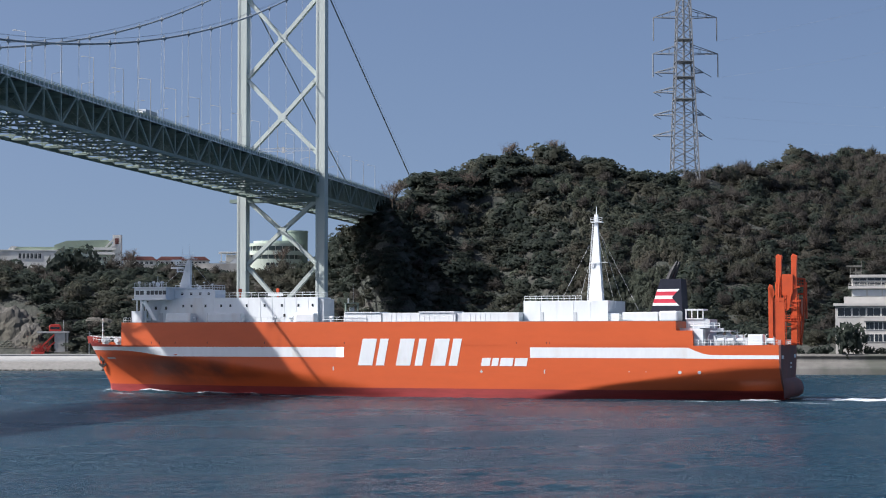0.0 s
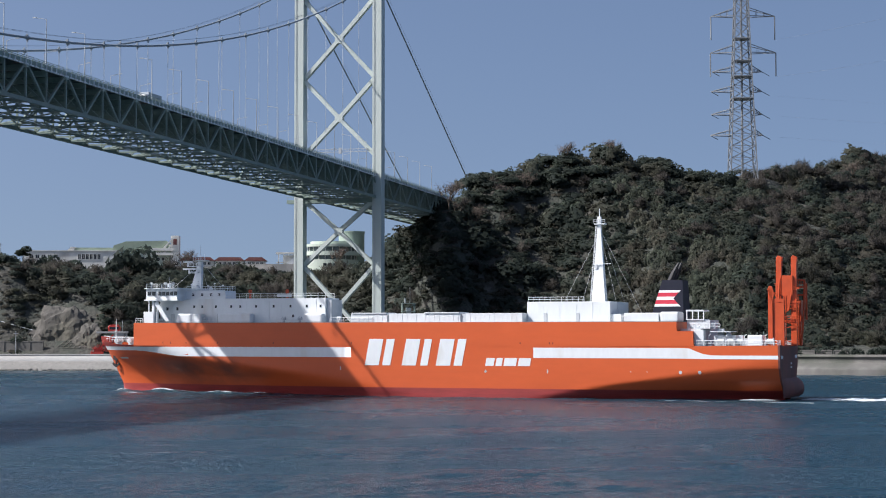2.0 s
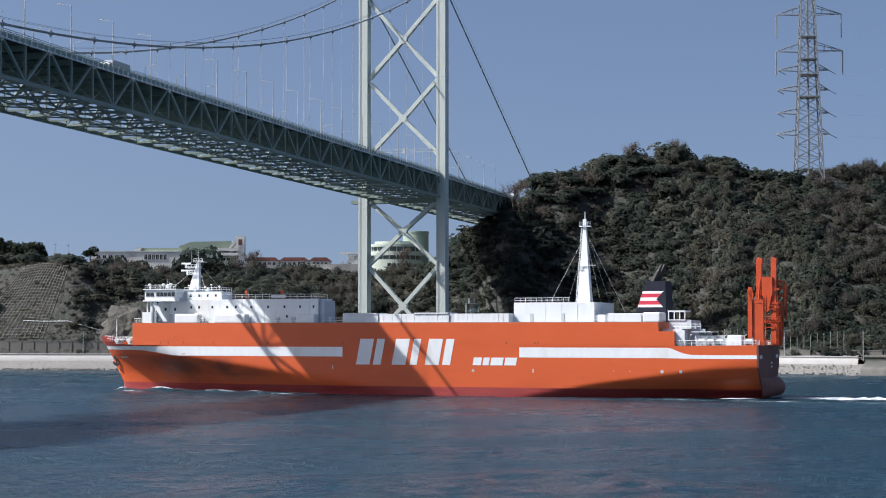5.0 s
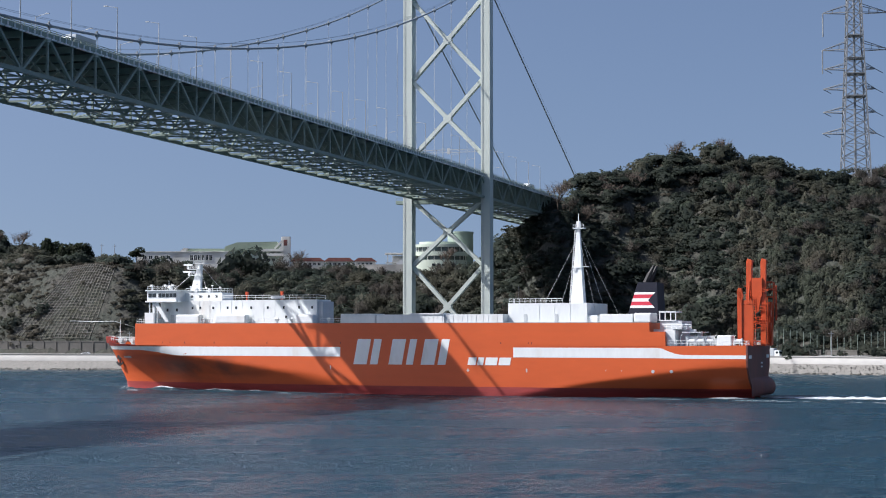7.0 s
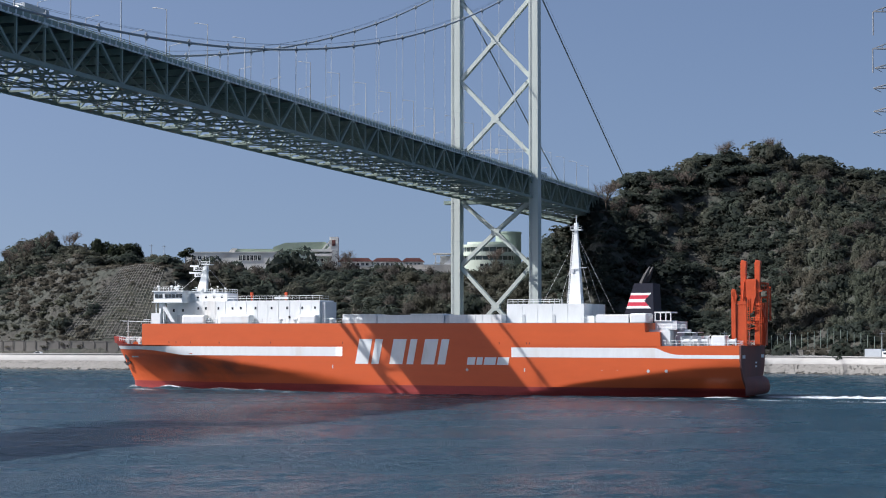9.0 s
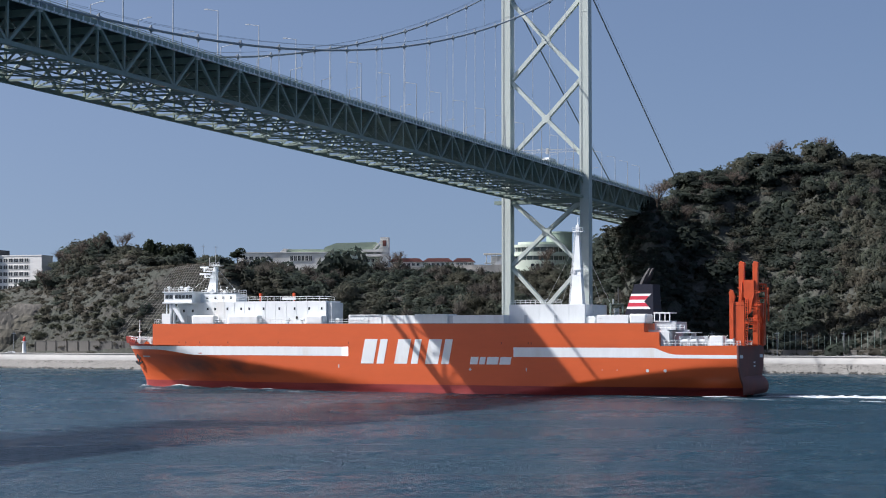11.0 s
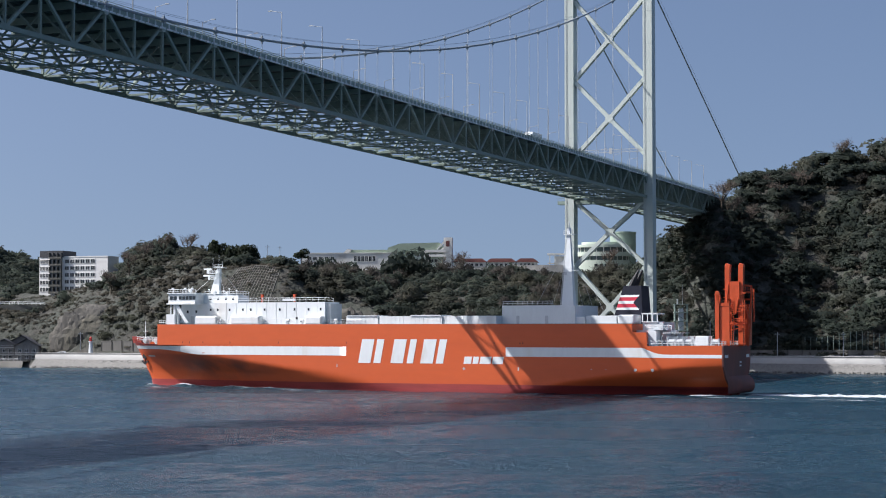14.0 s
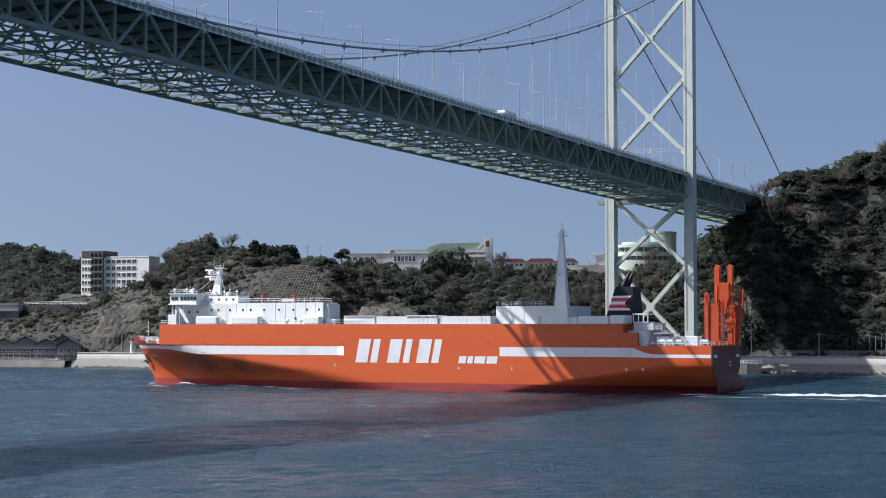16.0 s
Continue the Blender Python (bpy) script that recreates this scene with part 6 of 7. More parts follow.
def rotunda():
    hall = thing("round_hall", "pale green round terraced hall with a grey-green drum", "building", pose(10, 764, 42.0))

    def disc(r, z0, z1, x=0.0, y=0.0, squash=0.7, n=40):
        bm = bmesh.new()
        prism(bm, [(x + r * math.cos(2 * math.pi * i / n), y + r * squash * math.sin(2 * math.pi * i / n)) for i in range(n)], "z", z0, z1)
        return bm
    for r, z0, z1, material, name in ((11.5, -4, 3.8, WALLG, "wall"), (10.6, 3.8, 5.6, GLASSG, "window_ring"), (12.0, 5.6, 7.4, WALLG, "balcony_ring"), (10.8, 7.4, 9.4, GLASSG, "window_ring"), (12.2, 9.4, 10.6, WALLG, "roof_ring"), (9.5, 10.6, 11.8, WALLG, "roof")):
        part(name, disc(r, z0, z1), material, hall)
    for i in range(11):
        a = math.pi + math.pi * (i + 0.5) / 11
        bm = bmesh.new()
        x, y = 10.9 * math.cos(a), 10.9 * 0.7 * math.sin(a)
        tube(bm, (x, y, 3.8), (x, y, 9.8), 0.16, n=5)
        part("mullion", bm, WALLW, hall)
    for i in range(5):
        bm = bmesh.new()
        box(bm, -4 + i * 2.2, -8.35, 1.0, -2.6 + i * 2.2, -7.6, 2.1)
        part("window", bm, WINDOW, hall)
    part("drum", disc(5.7, -4, 16.4, 8.7, 5, 1.0), DRUM, hall, "tall grey-green round stair drum")
    part("drum_rim", disc(5.9, 15.9, 16.6, 8.7, 5, 1.0), DRUM, hall)
    bm = bmesh.new()
    box(bm, -21, 0, -4, -9, 6, 5.8)
    box(bm, -24.6, -3, 6.4, -12, 5, 7.0)
    for k in range(5):
        box(bm, -23.6 + k * 2.2, -2.8, -2.5, -23.2 + k * 2.2, -2.4, 6.4)
    box(bm, -24.4, -2.8, 2.4, -12, 0, 2.8)
    part("annex", bm, WALLW, hall)


def shore_offices():
    home = thing("shore_office", "grey-white stepped office building with ribbon windows behind the road", "office building", pose(194.0, 563, 5.76, 0, 0, -20) @ Matrix.Scale(1.03, 4))
    bm = bmesh.new()
    for x0, y0, z0, x1, y1, z1 in ((0, 0, -2, 44, 14, 16.4), (2.8, 1.5, 16.4, 44, 14, 19.2), (5.2, 2, 19.2, 44, 14, 25.6)):
        box(bm, x0, y0, z0, x1, y1, z1)
    wall = part("wall", bm, WALLO, home)
    for x0, y0, z, h in ((-0.6, -1.4, 16.2, 0.8), (4.2, 0.4, 21.8, 0.8), (4.7, 0.6, 25.4, 0.9), (5.0, 1.6, 24.1, 0.3), (9, -1.2, 11.2, 1.2)):
        bm = bmesh.new()
        box(bm, x0, y0, z, 45, y0 + 2.5, z + h)
        part("floor_band", bm, WALLO, home)
    for z, x0, yy, h, w, n in ((12.9, 0.6, -0.03, 2.6, 4.1, 9), (8.5, 9.5, -0.03, 2.4, 2.4, 12), (4.6, 9.5, -0.03, 2.4, 2.4, 12), (22.8, 5.6, 1.97, 1.2, 4.3, 8), (24.45, 5.6, 1.97, 0.8, 4.3, 8)):
        storeys(wall, x0, 42, yy, z, 1, n, w, h, 4, WINDOW)
    for k in range(8):
        bm = bmesh.new()
        box(bm, 5.5 + k * 4.8, 1.8, 17.2, 9.9 + k * 4.8, 2.02, 19.1)
        box(bm, 5.5 + k * 4.8, 1.8, 19.4, 9.9 + k * 4.8, 2.02, 21.4)
        part("wall_panel", bm, GREYW, wall)
    bm = bmesh.new()
    rail(bm, [(4.4, 0.5, 22.6), (44, 0.5, 22.6)], 1.0, 1.6, 0.06)
    part("balcony_rail", bm, WALLO, home)
    bm = bmesh.new()
    box(bm, 3.6, 5, 29.0, 8.6, 8, 29.5)
    for x in (4.8, 6.5, 8.2):
        box(bm, x, 5.2, 25.6, x + 0.22, 5.42, 29.0)
    box(bm, 8.3, 5.2, 29.5, 8.5, 5.4, 31.0)
    box(bm, 4.9, 5.2, 27.0, 8.3, 5.3, 27.2)
    part("roof_shelter", bm, CONCD, home)
    label = "large rounded dark evergreen street tree by the office"
    make_tree("street_tree", label, CROWNS[3], LEAF, 5.6, 8.2, 2.8, 0.4, 6, 7, pose(194.1, 551, 5.0), "street trees")
    small = make_tree("street_tree", "low dark evergreen street tree by the road", CROWNS[1], LEAF, 2.2, 2.6, 1.0, 0.2, 4, 9, pose(184, 556, 5.0), "street trees")
    for x, y, k in ((179.5, 558, 1.0), (175, 560, 0.8), (187.5, 557, 1.1), (202.5, 553, 1.1), (206, 552, 0.9)):
        copy_thing(small, pose(x, y, 5.0, 0, 0, x * 31 % 360) @ Matrix.Diagonal((k, k, k, 1)))


def shore_houses():
    def house(x, y, w, dpt, h, roof_h, label, turn=0.0):
        home = thing("shore_house", label, "house", pose(x, y, 2.6, 0, 0, turn), "houses by the water")
        bm = bmesh.new()
        box(bm, 0, 0, -1.5, w, dpt, h)
        prism(bm, [(0, h), (w, h), (w / 2, h + roof_h - 0.5)], "y", 0.02, dpt - 0.02)
        wall = part("wall", bm, WOODD, home)
        storeys(wall, 0.5, w - 0.5, -0.03, 0.9, 2 if h > 4 else 1, max(2, int(w / 2.4)), 1.2, 1.2, 2.6)
        bm = bmesh.new()
        prism(bm, [(-0.9, h - 0.1), (w / 2, h + roof_h), (w + 0.9, h - 0.1), (w / 2, h + roof_h - 0.35)], "y", -1.0, dpt + 1.0)
        part("roof", bm, ROOFD, home, "dark tiled gable roof")
        bm = bmesh.new()
        box(bm, 0.2, -1.3, 2.5, w - 0.2, 0, 2.7)
        for k in range(5):
            box(bm, 0.2 + k * (w - 0.5) / 4, -1.3, -0.5, 0.3 + k * (w - 0.5) / 4, -1.2, 3.5)
        if h > 6.2:
            box(bm, 0.2, -1.2, 5.2, w - 0.2, 0, 5.4)
            box(bm, 0.2, -1.2, 6.1, w - 0.2, -1.1, 6.2)
        box(bm, 0.2, -1.3, 3.4, w - 0.2, -1.2, 3.5)
        part("veranda", bm, WALLW, home)
    house(-252, 703, 9.5, 8, 7.0, 3.0, "dark-roofed wooden house on the shore", 10)
    house(-241.5, 700, 8.5, 8, 6.4, 2.6, "dark-roofed house with white verandas on the shore", 12)
    house(-231.5, 697, 9.5, 8, 6.0, 3.2, "dark-roofed wooden house on the shore", 10)
    house(-236.5, 707, 9, 8, 8.0, 2.4, "tall dark-roofed wooden house behind the quay", 10)
    house(-262, 706, 9, 8, 6.6, 2.6, "dark-roofed wooden house on the shore", 8)
    house(-272, 708, 9, 8, 6.4, 2.4, "dark-roofed wooden house on the shore", 8)
    wall = tagged(new("slope_wall"), "pale concrete road wall on the slope", "wall", kind="structure")
    bm = bmesh.new()
    box(bm, -284, 733, 23.4, -261, 740.5, 26.2)
    box(bm, -284, 732.8, 26.2, -261, 740.6, 26.7)
    part("parapet", bm, CONCW, wall)
    bm = bmesh.new()
    rail(bm, [(-261, 740, 26.0), (-246, 739, 26.3), (-232, 738, 26.0)], 1.3, 2.0, 0.09)
    part("slope_rail", bm, WHITE, wall)
    bm = bmesh.new()
    box(bm, -261, 739, 17, -232, 740.4, 26.1)
    box(bm, -284, 733.4, 14, -261.004, 740.3, 23.4)
    part("footing", bm, CONCD, wall)


def beacon():
    m = pose(-197.5, 689, 4.9)
    b = thing("light_beacon", "small white round light beacon on the seawall", "beacon", m)
    bm = bmesh.new()
    tube(bm, (0, 0, -0.4), (0, 0, 5.4), 0.95, 0.7, 14)
    part("tower", bm, WHITE, b)
    bm = bmesh.new()
    tube(bm, (0, 0, 5.4), (0, 0, 5.7), 1.1, 1.1, 14)
    part("gallery", bm, WHITE, b)
    bm = bmesh.new()
    tube(bm, (0, 0, 5.7), (0, 0, 7.0), 0.55, 0.55, 10)
    tube(bm, (0, 0, 7.0), (0, 0, 7.7), 0.65, 0.05, 10)
    part("lantern", bm, RED, b, "red lantern")
    bm = bmesh.new()
    box(bm, -1.7, -1.4, -0.5, 1.7, 1.4, 0.9)
    part("plinth", bm, CONCW, b)


def steel_beacon():
    m = thing("signal_tower", "grey-green steel signal tower on the shore", "signal tower", pose(36.4, 638, 5.0))
    for x in (-2.2, 2.2):
        for y in (-2, 2):
            bm = bmesh.new()
            tube(bm, (x, y, -1), (x, y, 19.4), 0.26, n=6)
            part("post", bm, GIRDER, m)
    for z in (7.0, 9.8, 13.2, 16.4, 19.4):
        bm = bmesh.new()
        box(bm, -2.6, -2.4, z, 2.6, 2.4, z + 0.25)
        part("platform", bm, GIRDER, m)
    bm = bmesh.new()
    for i, z in enumerate((7.0, 9.8, 13.2, 16.4)):
        s = 1 if i % 2 else -1
        beam(bm, (-2.2 * s, -2.1, z), (2.2 * s, -2.1, z + 3), 0.2, 0.2)
    part("brace", bm, GIRDER, m)
    bm = bmesh.new()
    box(bm, -0.9, -1.5, 9.9, 0.9, 1, 18)
    part("cabinet", bm, GREYW, m)
    bm = bmesh.new()
    tube(bm, (0.6, 0, 19.4), (0.6, 0, 26.5), 0.09, 0.04, 5)
    tube(bm, (-1.2, 0, 19.4), (-1.2, 0, 21.4), 0.3, 0.3, 8)
    part("aerial", bm, GALV, m)


def pylon():
    base = float(ground_z(np.array([193.5]), np.array([760.0]))[0])
    p = thing("power_pylon", "tall grey lattice power pylon on the ridge", "pylon", pose(192.9, 760, 0, 0, 0, -6))

    def half(z):
        return float(np.interp(z, [76, 84, 120, 145, 178], [6.2, 5.8, 4.4, 3.4, 2.4]))
    levels = [base - 2] + list(np.arange(86, 178, 5.4))
    for sx in (-1, 1):
        for sy in (-1, 1):
            bm = bmesh.new()
            ring = []
            for z in levels:
                h = half(z)
                ring.append([bm.verts.new((sx * h + i * 0.25, sy * h + j * 0.25, z)) for i, j in ((-1, -1), (1, -1), (1, 1), (-1, 1))])
            for a, b in zip(ring, ring[1:]):
                for i in range(4):
                    bm.faces.new((a[i], a[(i + 1) % 4], b[(i + 1) % 4], b[i]))
            part("leg", bm, PYLONS, p)
    for a, b in zip(levels, levels[1:]):
        bm = bmesh.new()
        for s in (-1, 1):
            for (x0, y0), (x1, y1) in (((-1, s), (1, s)), ((s, -1), (s, 1))):
                beam(bm, (x0 * half(a), y0 * half(a), a), (x1 * half(b), y1 * half(b), b), 0.24, 0.24)
                beam(bm, (x1 * half(a), y1 * half(a), a), (x0 * half(b), y0 * half(b), b), 0.24, 0.24)
                beam(bm, (x0 * half(b), y0 * half(b), b), (x1 * half(b), y1 * half(b), b), 0.2, 0.2)
        part("lattice_bay", bm, PYLONS, p)
    bm = bmesh.new()
    tube(bm, (0, 0, base), (0, 0, 176), 0.5, n=6)
    part("core_pipe", bm, PYLONS, p)
    for z, l, r, drop in ((155.4, 13.6, 14.9, True), (138.9, 13.9, 15.3, True), (121.5, 13.8, 9.0, False), (111.2, 13.8, 9.0, False), (101.8, 14.2, 9.2, False), (130.4, 13.2, 9.0, False)):
        h = half(z)
        for sgn, ln in ((-1, l), (1, r)):
            arm = bmesh.new()
            up = 3.6 if drop else 2.4
            for sy in (-1, 1):
                beam(arm, (sgn * h, sy * h * 0.8, z), (sgn * ln, 0, z), 0.32, 0.32)
                beam(arm, (sgn * h, sy * h * 0.8, z + up), (sgn * ln, 0, z + 0.1), 0.28, 0.28)
                for k in (0.3, 0.6):
                    x = sgn * (h + (ln - h) * k)
                    beam(arm, (x, sy * h * 0.8 * (1 - k), z), (x, sy * h * 0.8 * (1 - k), z + up * (1 - k)), 0.16, 0.16)
            arm = part("cross_arm", arm, PYLONS, p)
            s = bmesh.new()
            if drop:
                tube(s, (sgn * ln, 0, z), (sgn * ln, 0, z - 10.5), 0.28, n=6)
                part("insulator", s, PYLONS, arm)
            else:
                tube(s, (sgn * ln, 0, z), (sgn * ln + 3.5, 1.5, z - 1.6), 0.16, n=5)
                part("insulator", s, PYLONS, arm)
    for z in (118, 128, 135, 145):
        bm = bmesh.new()
        h = half(z) + 0.3
        box(bm, -h, -h, z, h, h, z + 0.35)
        part("platform", bm, PYLONS, p)
    # wires across the strait and inland
    wires = thing("power_lines", "thin sagging power lines", "power line")
    for z, x in ((144.9, 14.6), (128.4, 15.3)):
        a, b = Vector((193.5 + x, 760, z)), Vector((330 + x, -260, z - 6))
        bm = bmesh.new()
        prev = a
        for i in range(1, 25):
            k = i / 24
            q = a.lerp(b, k) - Vector((0, 0, 46 * 4 * k * (1 - k) * 0.5))
            tube(bm, prev, q, 0.022, n=3)
            prev = q
        part("wire", bm, CABLE, wires)
    for z in (119.9, 110.9, 101.4):
        a, b = Vector((210, 762, z)), Vector((520, 830, z + 6))
        bm = bmesh.new()
        prev = a
        for i in range(1, 15):
            k = i / 14
            q = a.lerp(b, k) - Vector((0, 0, 4 * k * (1 - k) * 4))
            tube(bm, prev, q, 0.018, n=3)
            prev = q
        part("wire", bm, CABLE, wires)


def red_crane():
    c = thing("red_crane", "small orange-red yard crane on a concrete gantry by the shore road", "crane", pose(-81.9, 660, 4.8))
    bm = bmesh.new()
    box(bm, 0.2, 0, 0.9, 5.0, 3, 2.0)
    box(bm, 1.4, 0.2, 2.0, 4.4, 2.6, 3.4)
    bevel(bm, 0.15)
    part("body", bm, RED, c)
    for k in range(7):
        bm = bmesh.new()
        x = 0.5 + k * 0.9
        beam(bm, (x, 0.1, 2.0), (x + 1.6, 0.1, 4.2 + 0.5 * (k % 3)), 0.2, 0.2)
        beam(bm, (x + 1.6, 0.1, 2.0), (x, 0.1, 4.0 + 0.4 * (k % 2)), 0.14, 0.14)
        part("brace", bm, RED, c)
    for y in (0.5, 2.3):
        bm = bmesh.new()
        beam(bm, (3.0, y, 3.0), (8.6, y, 8.4), 0.45, 0.45)
        beam(bm, (4.8, y, 2.4), (8.8, y, 5.6), 0.3, 0.3)
        part("jib", bm, RED, c)
    bm = bmesh.new()
    prism(bm, [(6.6, 9.6), (11.0, 9.6), (11.0, 11.4), (10.4, 12.1), (7.2, 12.1), (6.6, 11.4)], "y", 0.4, 2.6)
    bevel(bm, 0.12)
    cab = part("cab", bm, RED, c, "orange-red cab")
    bm = bmesh.new()
    box(bm, 7.1, 0.34, 10.4, 10.5, 0.42, 11.2)
    part("window", bm, WINDOW, cab)
    bm = bmesh.new()
    tube(bm, (11.8, 1.5, 9.2), (11.8, 1.5, 13.6), 0.1, n=5)
    part("mast", bm, GALV, c)
    bm = bmesh.new()
    box(bm, 2.2, 0.2, 8.9, 14.0, 2.8, 9.6)
    part("gantry_beam", bm, CONC, c)
    for x0, x1 in ((8.6, 12.6), (13.0, 13.6)):
        bm = bmesh.new()
        box(bm, x0, 0.6, -0.5, x1, 2.4, 8.9)
        part("gantry_pier", bm, CONC, c)
    for x in (0.8, 4.2):
        bm = bmesh.new()
        tube(bm, (x, -0.1, 0.45), (x, 3.1, 0.45), 0.6, n=12)
        part("wheel", bm, RUBBER, c)


def slope_path_rail():
    f = thing("path_rail", "thin pale railing beside a path on the slope", "fence")
    pts = [(-136, 680), (-127, 677.5), (-118, 675.5), (-110, 674), (-102, 672.5)]
    for (xa, ya), (xb, yb) in zip(pts, pts[1:]):
        bm = bmesh.new()
        za, zb = [max(float(ground_z(np.array([x]), np.array([y]))[0]), 16.2 - (x + 136) * 0.085) for x, y in ((xa, ya), (xb, yb))]
        tube(bm, (xa, ya, za + 0.7), (xb, yb, zb + 0.7), 0.11, n=5)
        for k in (0.0, 0.5):
            x, y, z = xa + (xb - xa) * k, ya + (yb - ya) * k, za + (zb - za) * k
            tube(bm, (x, y, z - 2.0), (x, y, z + 0.7), 0.06, n=5)
        part("rail_bay", bm, WHITE, f)


def landing():
    base = tagged(new("landing"), "low concrete landing with rails at the tower's foot", "landing", kind="structure")
    bm = bmesh.new()
    prism(bm, [(38, 611), (43, 606), (48, 606), (49, 621), (38, 624)], "z", -2, 3.4)
    part("quay", bm, CONCD, base)
    bm = bmesh.new()
    rail(bm, [(38, 611, 3.4), (43, 606, 3.4), (48, 606, 3.4)], 1.3, 1.4, 0.07)
    part("quay_rail", bm, WHITE, base)
    bm = bmesh.new()
    tube(bm, (45, 611, 3.4), (45, 611, 18), 0.16, 0.1, 6)
    part("lamp_post", bm, GALV, base)
    foot = tagged(new("tower_foundation"), "broad concrete foundation under the bridge tower", "foundation", kind="structure")
    foot.matrix_basis = BRIDGE
    bm = bmesh.new()
    box(bm, -7, -36, -4, 7, 6, 4.2)
    part("block", bm, CONC, foot)


def road_fence():
    for x0, x1, d, h in ((20, 178, 15.4, 1.1), (-300, -224, 2.0, 1.1)):
        f = thing("road_fence", "pale railing along the shore road", "fence")
        xs = np.arange(x0, x1, 6.0)
        for a, b in zip(xs, xs[1:]):
            bm = bmesh.new()
            z = 5.05 if x0 > 0 else 2.5
            rail(bm, [(a, float(shore_y(a)) + d, z), (b, float(shore_y(b)) + d, z)], h, 2.0, 0.06)
            part("fence_bay", bm, GALV, f)
    first = thing("utility_pole", "grey roadside utility pole", "pole", pose(70, 628, 5), "utility poles")
    bm = bmesh.new()
    tube(bm, (0, 0, -0.5), (0, 0, 9.5), 0.16, 0.1, 6)
    part("shaft", bm, GALV, first)
    bm = bmesh.new()
    box(bm, -0.9, -0.06, 8.6, 0.9, 0.06, 8.75)
    part("cross_arm", bm, GALV, first)
    for x, y, z in ((92, 620, 5), (114, 612, 5), (140, 587, 5), (160, 562, 5), (-60, 655, 5), (-110, 664, 5), (-133, 730, 42), (-129, 738, 42), (-205, 700, 5), (-20, 650, 5)):
        copy_thing(first, pose(x, y, z))
    # rock-fall posts at the foot of the wooded slope
    net = thing("rockfall_fence", "row of thin grey-green rockfall posts below the slope", "fence")
    for x in np.arange(80, 158, 1.9):
        y = float(shore_y(x)) + 19.5
        bm = bmesh.new()
        z = float(ground_z(np.array([x]), np.array([y]))[0])
        tube(bm, (x, y, z - 1), (x, y - 0.4, z + 6.6 + 1.2 * math.sin(x * 0.21)), 0.11, n=5)
        part("post", bm, GIRDER, net)


# ---- vehicles ----
def lorry(name, label, m, box_material, cab_material, length=9.0):
    t = thing(name, label, "truck", m)
    bm = bmesh.new()
    box(bm, 2.2, -1.2, 0.9, length, 1.2, 3.5)
    bevel(bm, 0.06)
    part("cargo_box", bm, box_material, t)
    bm = bmesh.new()
    prism(bm, [(0, 0.6), (0, 1.5), (0.35, 2.7), (2.0, 2.8), (2.0, 0.6)], "y", -1.15, 1.15)
    cab = part("cab", bm, cab_material, t)
    bm = bmesh.new()
    prism(bm, [(-0.02, 1.6), (0.3, 2.5), (0.36, 2.5), (0.05, 1.6)], "y", -1.0, 1.0)
    box(bm, 0.5, -1.18, 1.7, 1.5, 1.18, 2.4)
    part("cab_window", bm, WINDOW, cab)
    bm = bmesh.new()
    box(bm, 1.8, -0.9, 0.6, length - 0.2, 0.9, 0.9)
    part("chassis", bm, BLACK, t)
    for x in (0.9, length - 2.4, length - 1.2):
        for y in (-1.15, 0.8):
            bm = bmesh.new()
            tube(bm, (x, y, 0.48), (x, y + 0.35, 0.48), 0.48, n=12)
            part("wheel", bm, RUBBER, t)
    return t


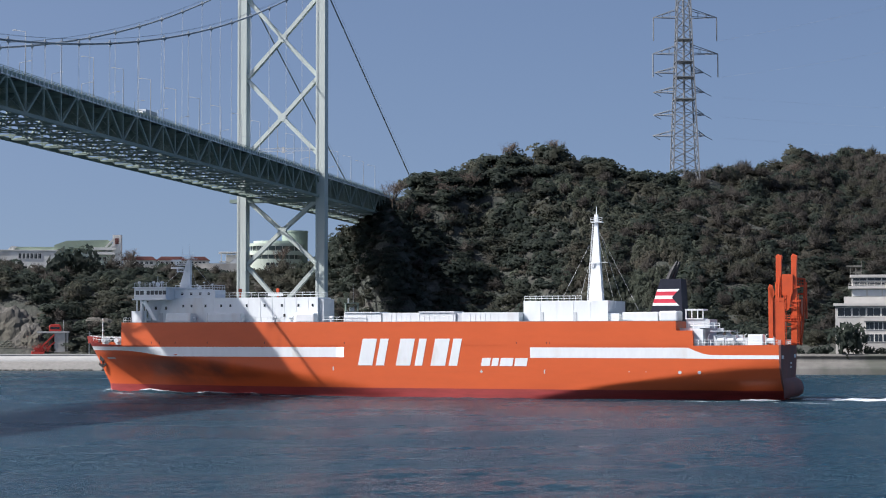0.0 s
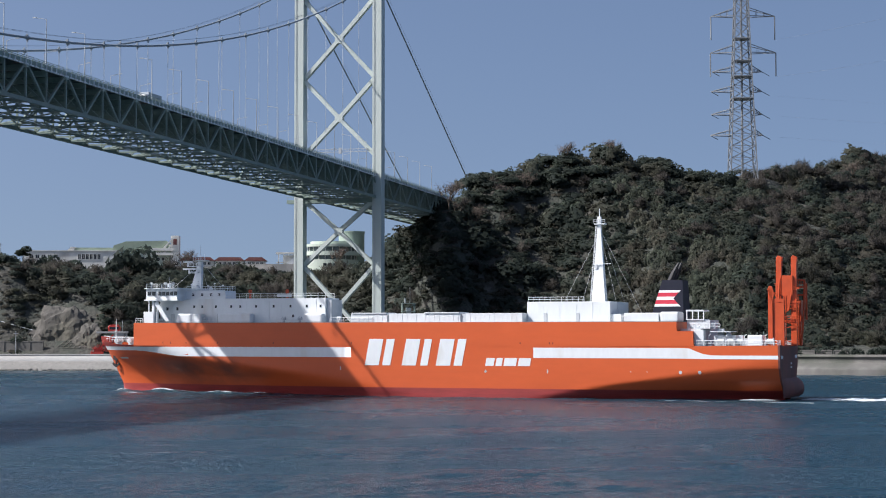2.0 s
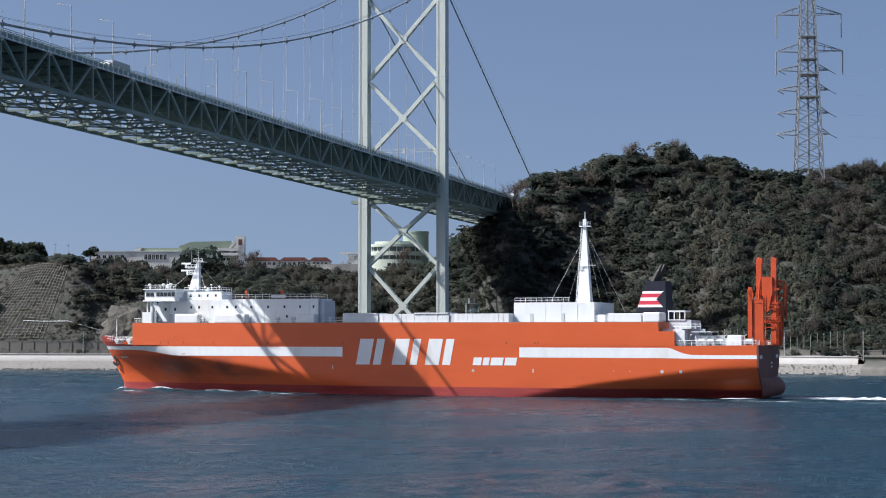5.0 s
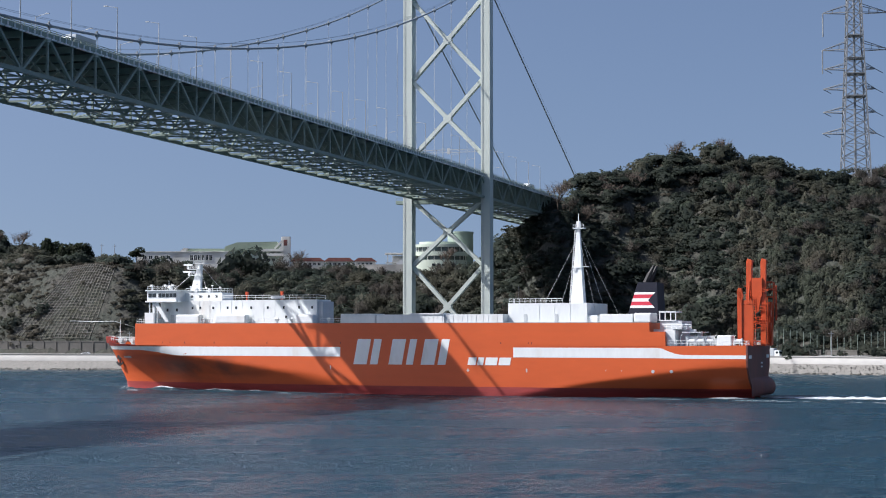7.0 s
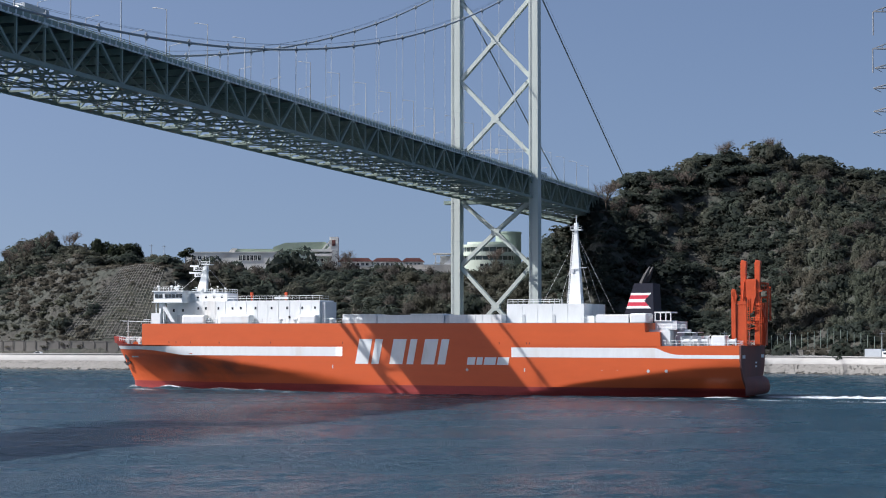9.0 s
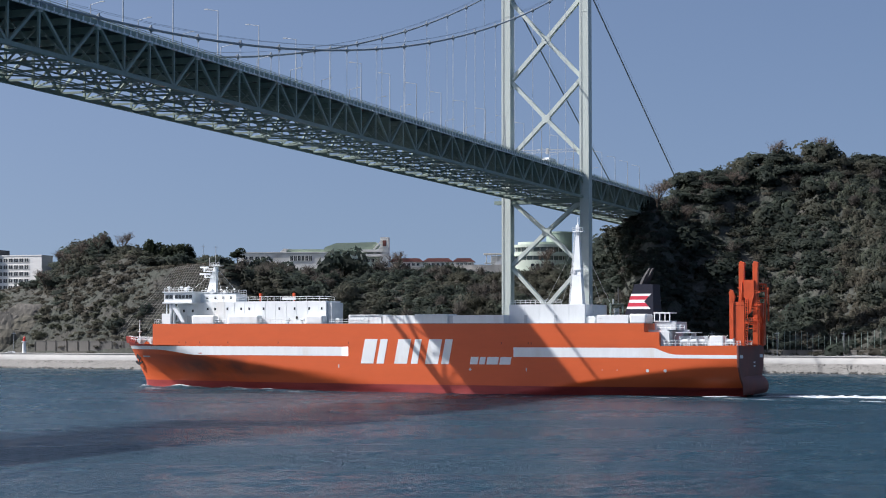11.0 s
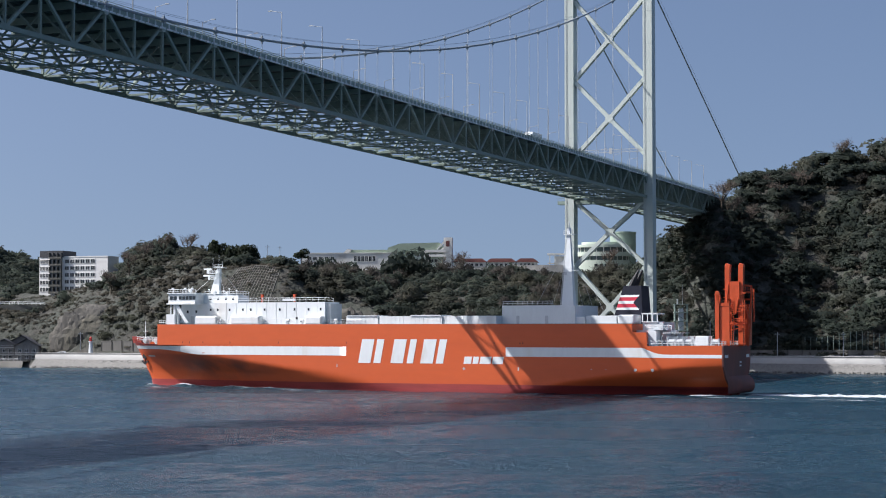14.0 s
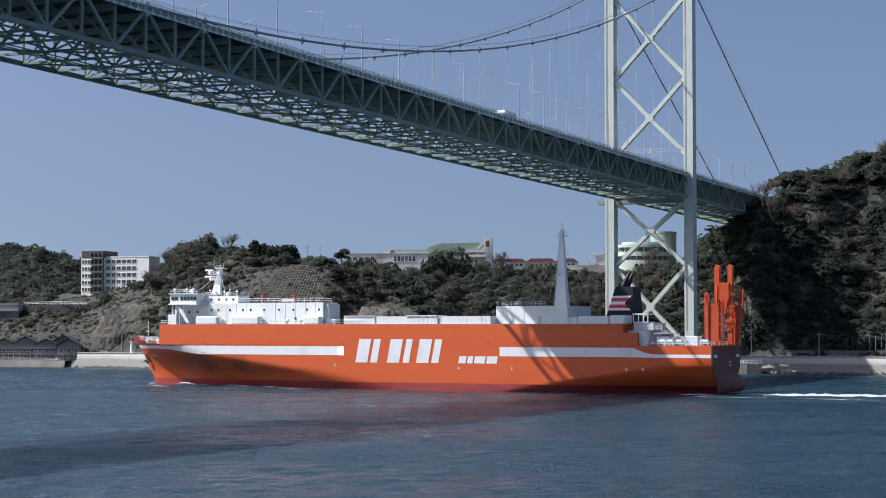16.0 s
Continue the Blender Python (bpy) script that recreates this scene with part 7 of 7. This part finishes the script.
def car(label, m, material):
    c = thing("car", label, "car", m)
    bm = bmesh.new()
    prism(bm, [(0, 0.35), (0, 0.85), (1.1, 1.0), (1.8, 1.5), (3.5, 1.5), (4.2, 0.95), (4.3, 0.35)], "y", -0.85, 0.85)
    bevel(bm, 0.05)
    body = part("body", bm, material, c)
    bm = bmesh.new()
    prism(bm, [(1.3, 1.02), (1.85, 1.42), (3.4, 1.42), (3.95, 1.02)], "y", -0.87, 0.87)
    part("window", bm, WINDOW, body)
    for x in (0.8, 3.4):
        for y in (-0.88, 0.68):
            bm = bmesh.new()
            tube(bm, (x, y, 0.32), (x, y + 0.2, 0.32), 0.32, n=12)
            part("wheel", bm, RUBBER, c)
    return c


def on_deck(s, across):
    return BRIDGE @ pose(s, across, TOP + 0.9, 0, 0, 180)


apartment_block()
hill_school()
rotunda()
shore_offices()
shore_houses()
beacon()
steel_beacon()
pylon()
red_crane()
slope_path_rail()
landing()
road_fence()
TRUCK_A = lorry("box_truck", "grey box truck crossing the bridge", on_deck(153, -8), TRUCKG, WHITE, 10.5)
TRUCK_B = lorry("box_truck", "white box truck crossing the bridge", on_deck(119, -8), WHITE, WHITE, 10.5)
TRUCK_C = lorry("box_truck", "grey box truck on the shore road", pose(100, 612, 5.05), TRUCKG, WHITE, 8.5)
CAR_A = car("white car on the shore road", pose(-120, 664, 5.05), WHITE)


def drive(t):
    """Where the grey truck stands on the shore road."""
    x = 125 + 8.0 * (t - 7.0)
    y = float(shore_y(x)) + 9.5
    turn = math.degrees(math.atan2(float(shore_y(x + 4) - shore_y(x - 4)), 8))
    return pose(x, y, 5.05, 0, 0, turn + 180)


def drive_car(t):
    x = max(-129 - 20.0 * (t - 7.0), -213.0)
    y = float(shore_y(x)) + 8.0
    turn = math.degrees(math.atan2(float(shore_y(x + 4) - shore_y(x - 4)), 8))
    return pose(x, y, 5.05, 0, 0, turn)


def motions():
    walk(SHIP, SHIP_ROWS)
    walk(FOAM_OB, SHIP_ROWS)
    walk(TRUCK_A, [(0, on_deck(151, -8)), (16, on_deck(151 + 18.5 * 16, -8))])
    walk(TRUCK_B, [(0, on_deck(-172, -8)), (3.5, on_deck(-168, -8))] + [(t, on_deck(158 - 27 * (16 - t), -8)) for t in range(5, 17)])
    walk(TRUCK_C, [(t, drive(t)) for t in range(0, 17, 2)])
    walk(CAR_A, [(t, drive_car(t)) for t in range(0, 17, 2)])


motions()
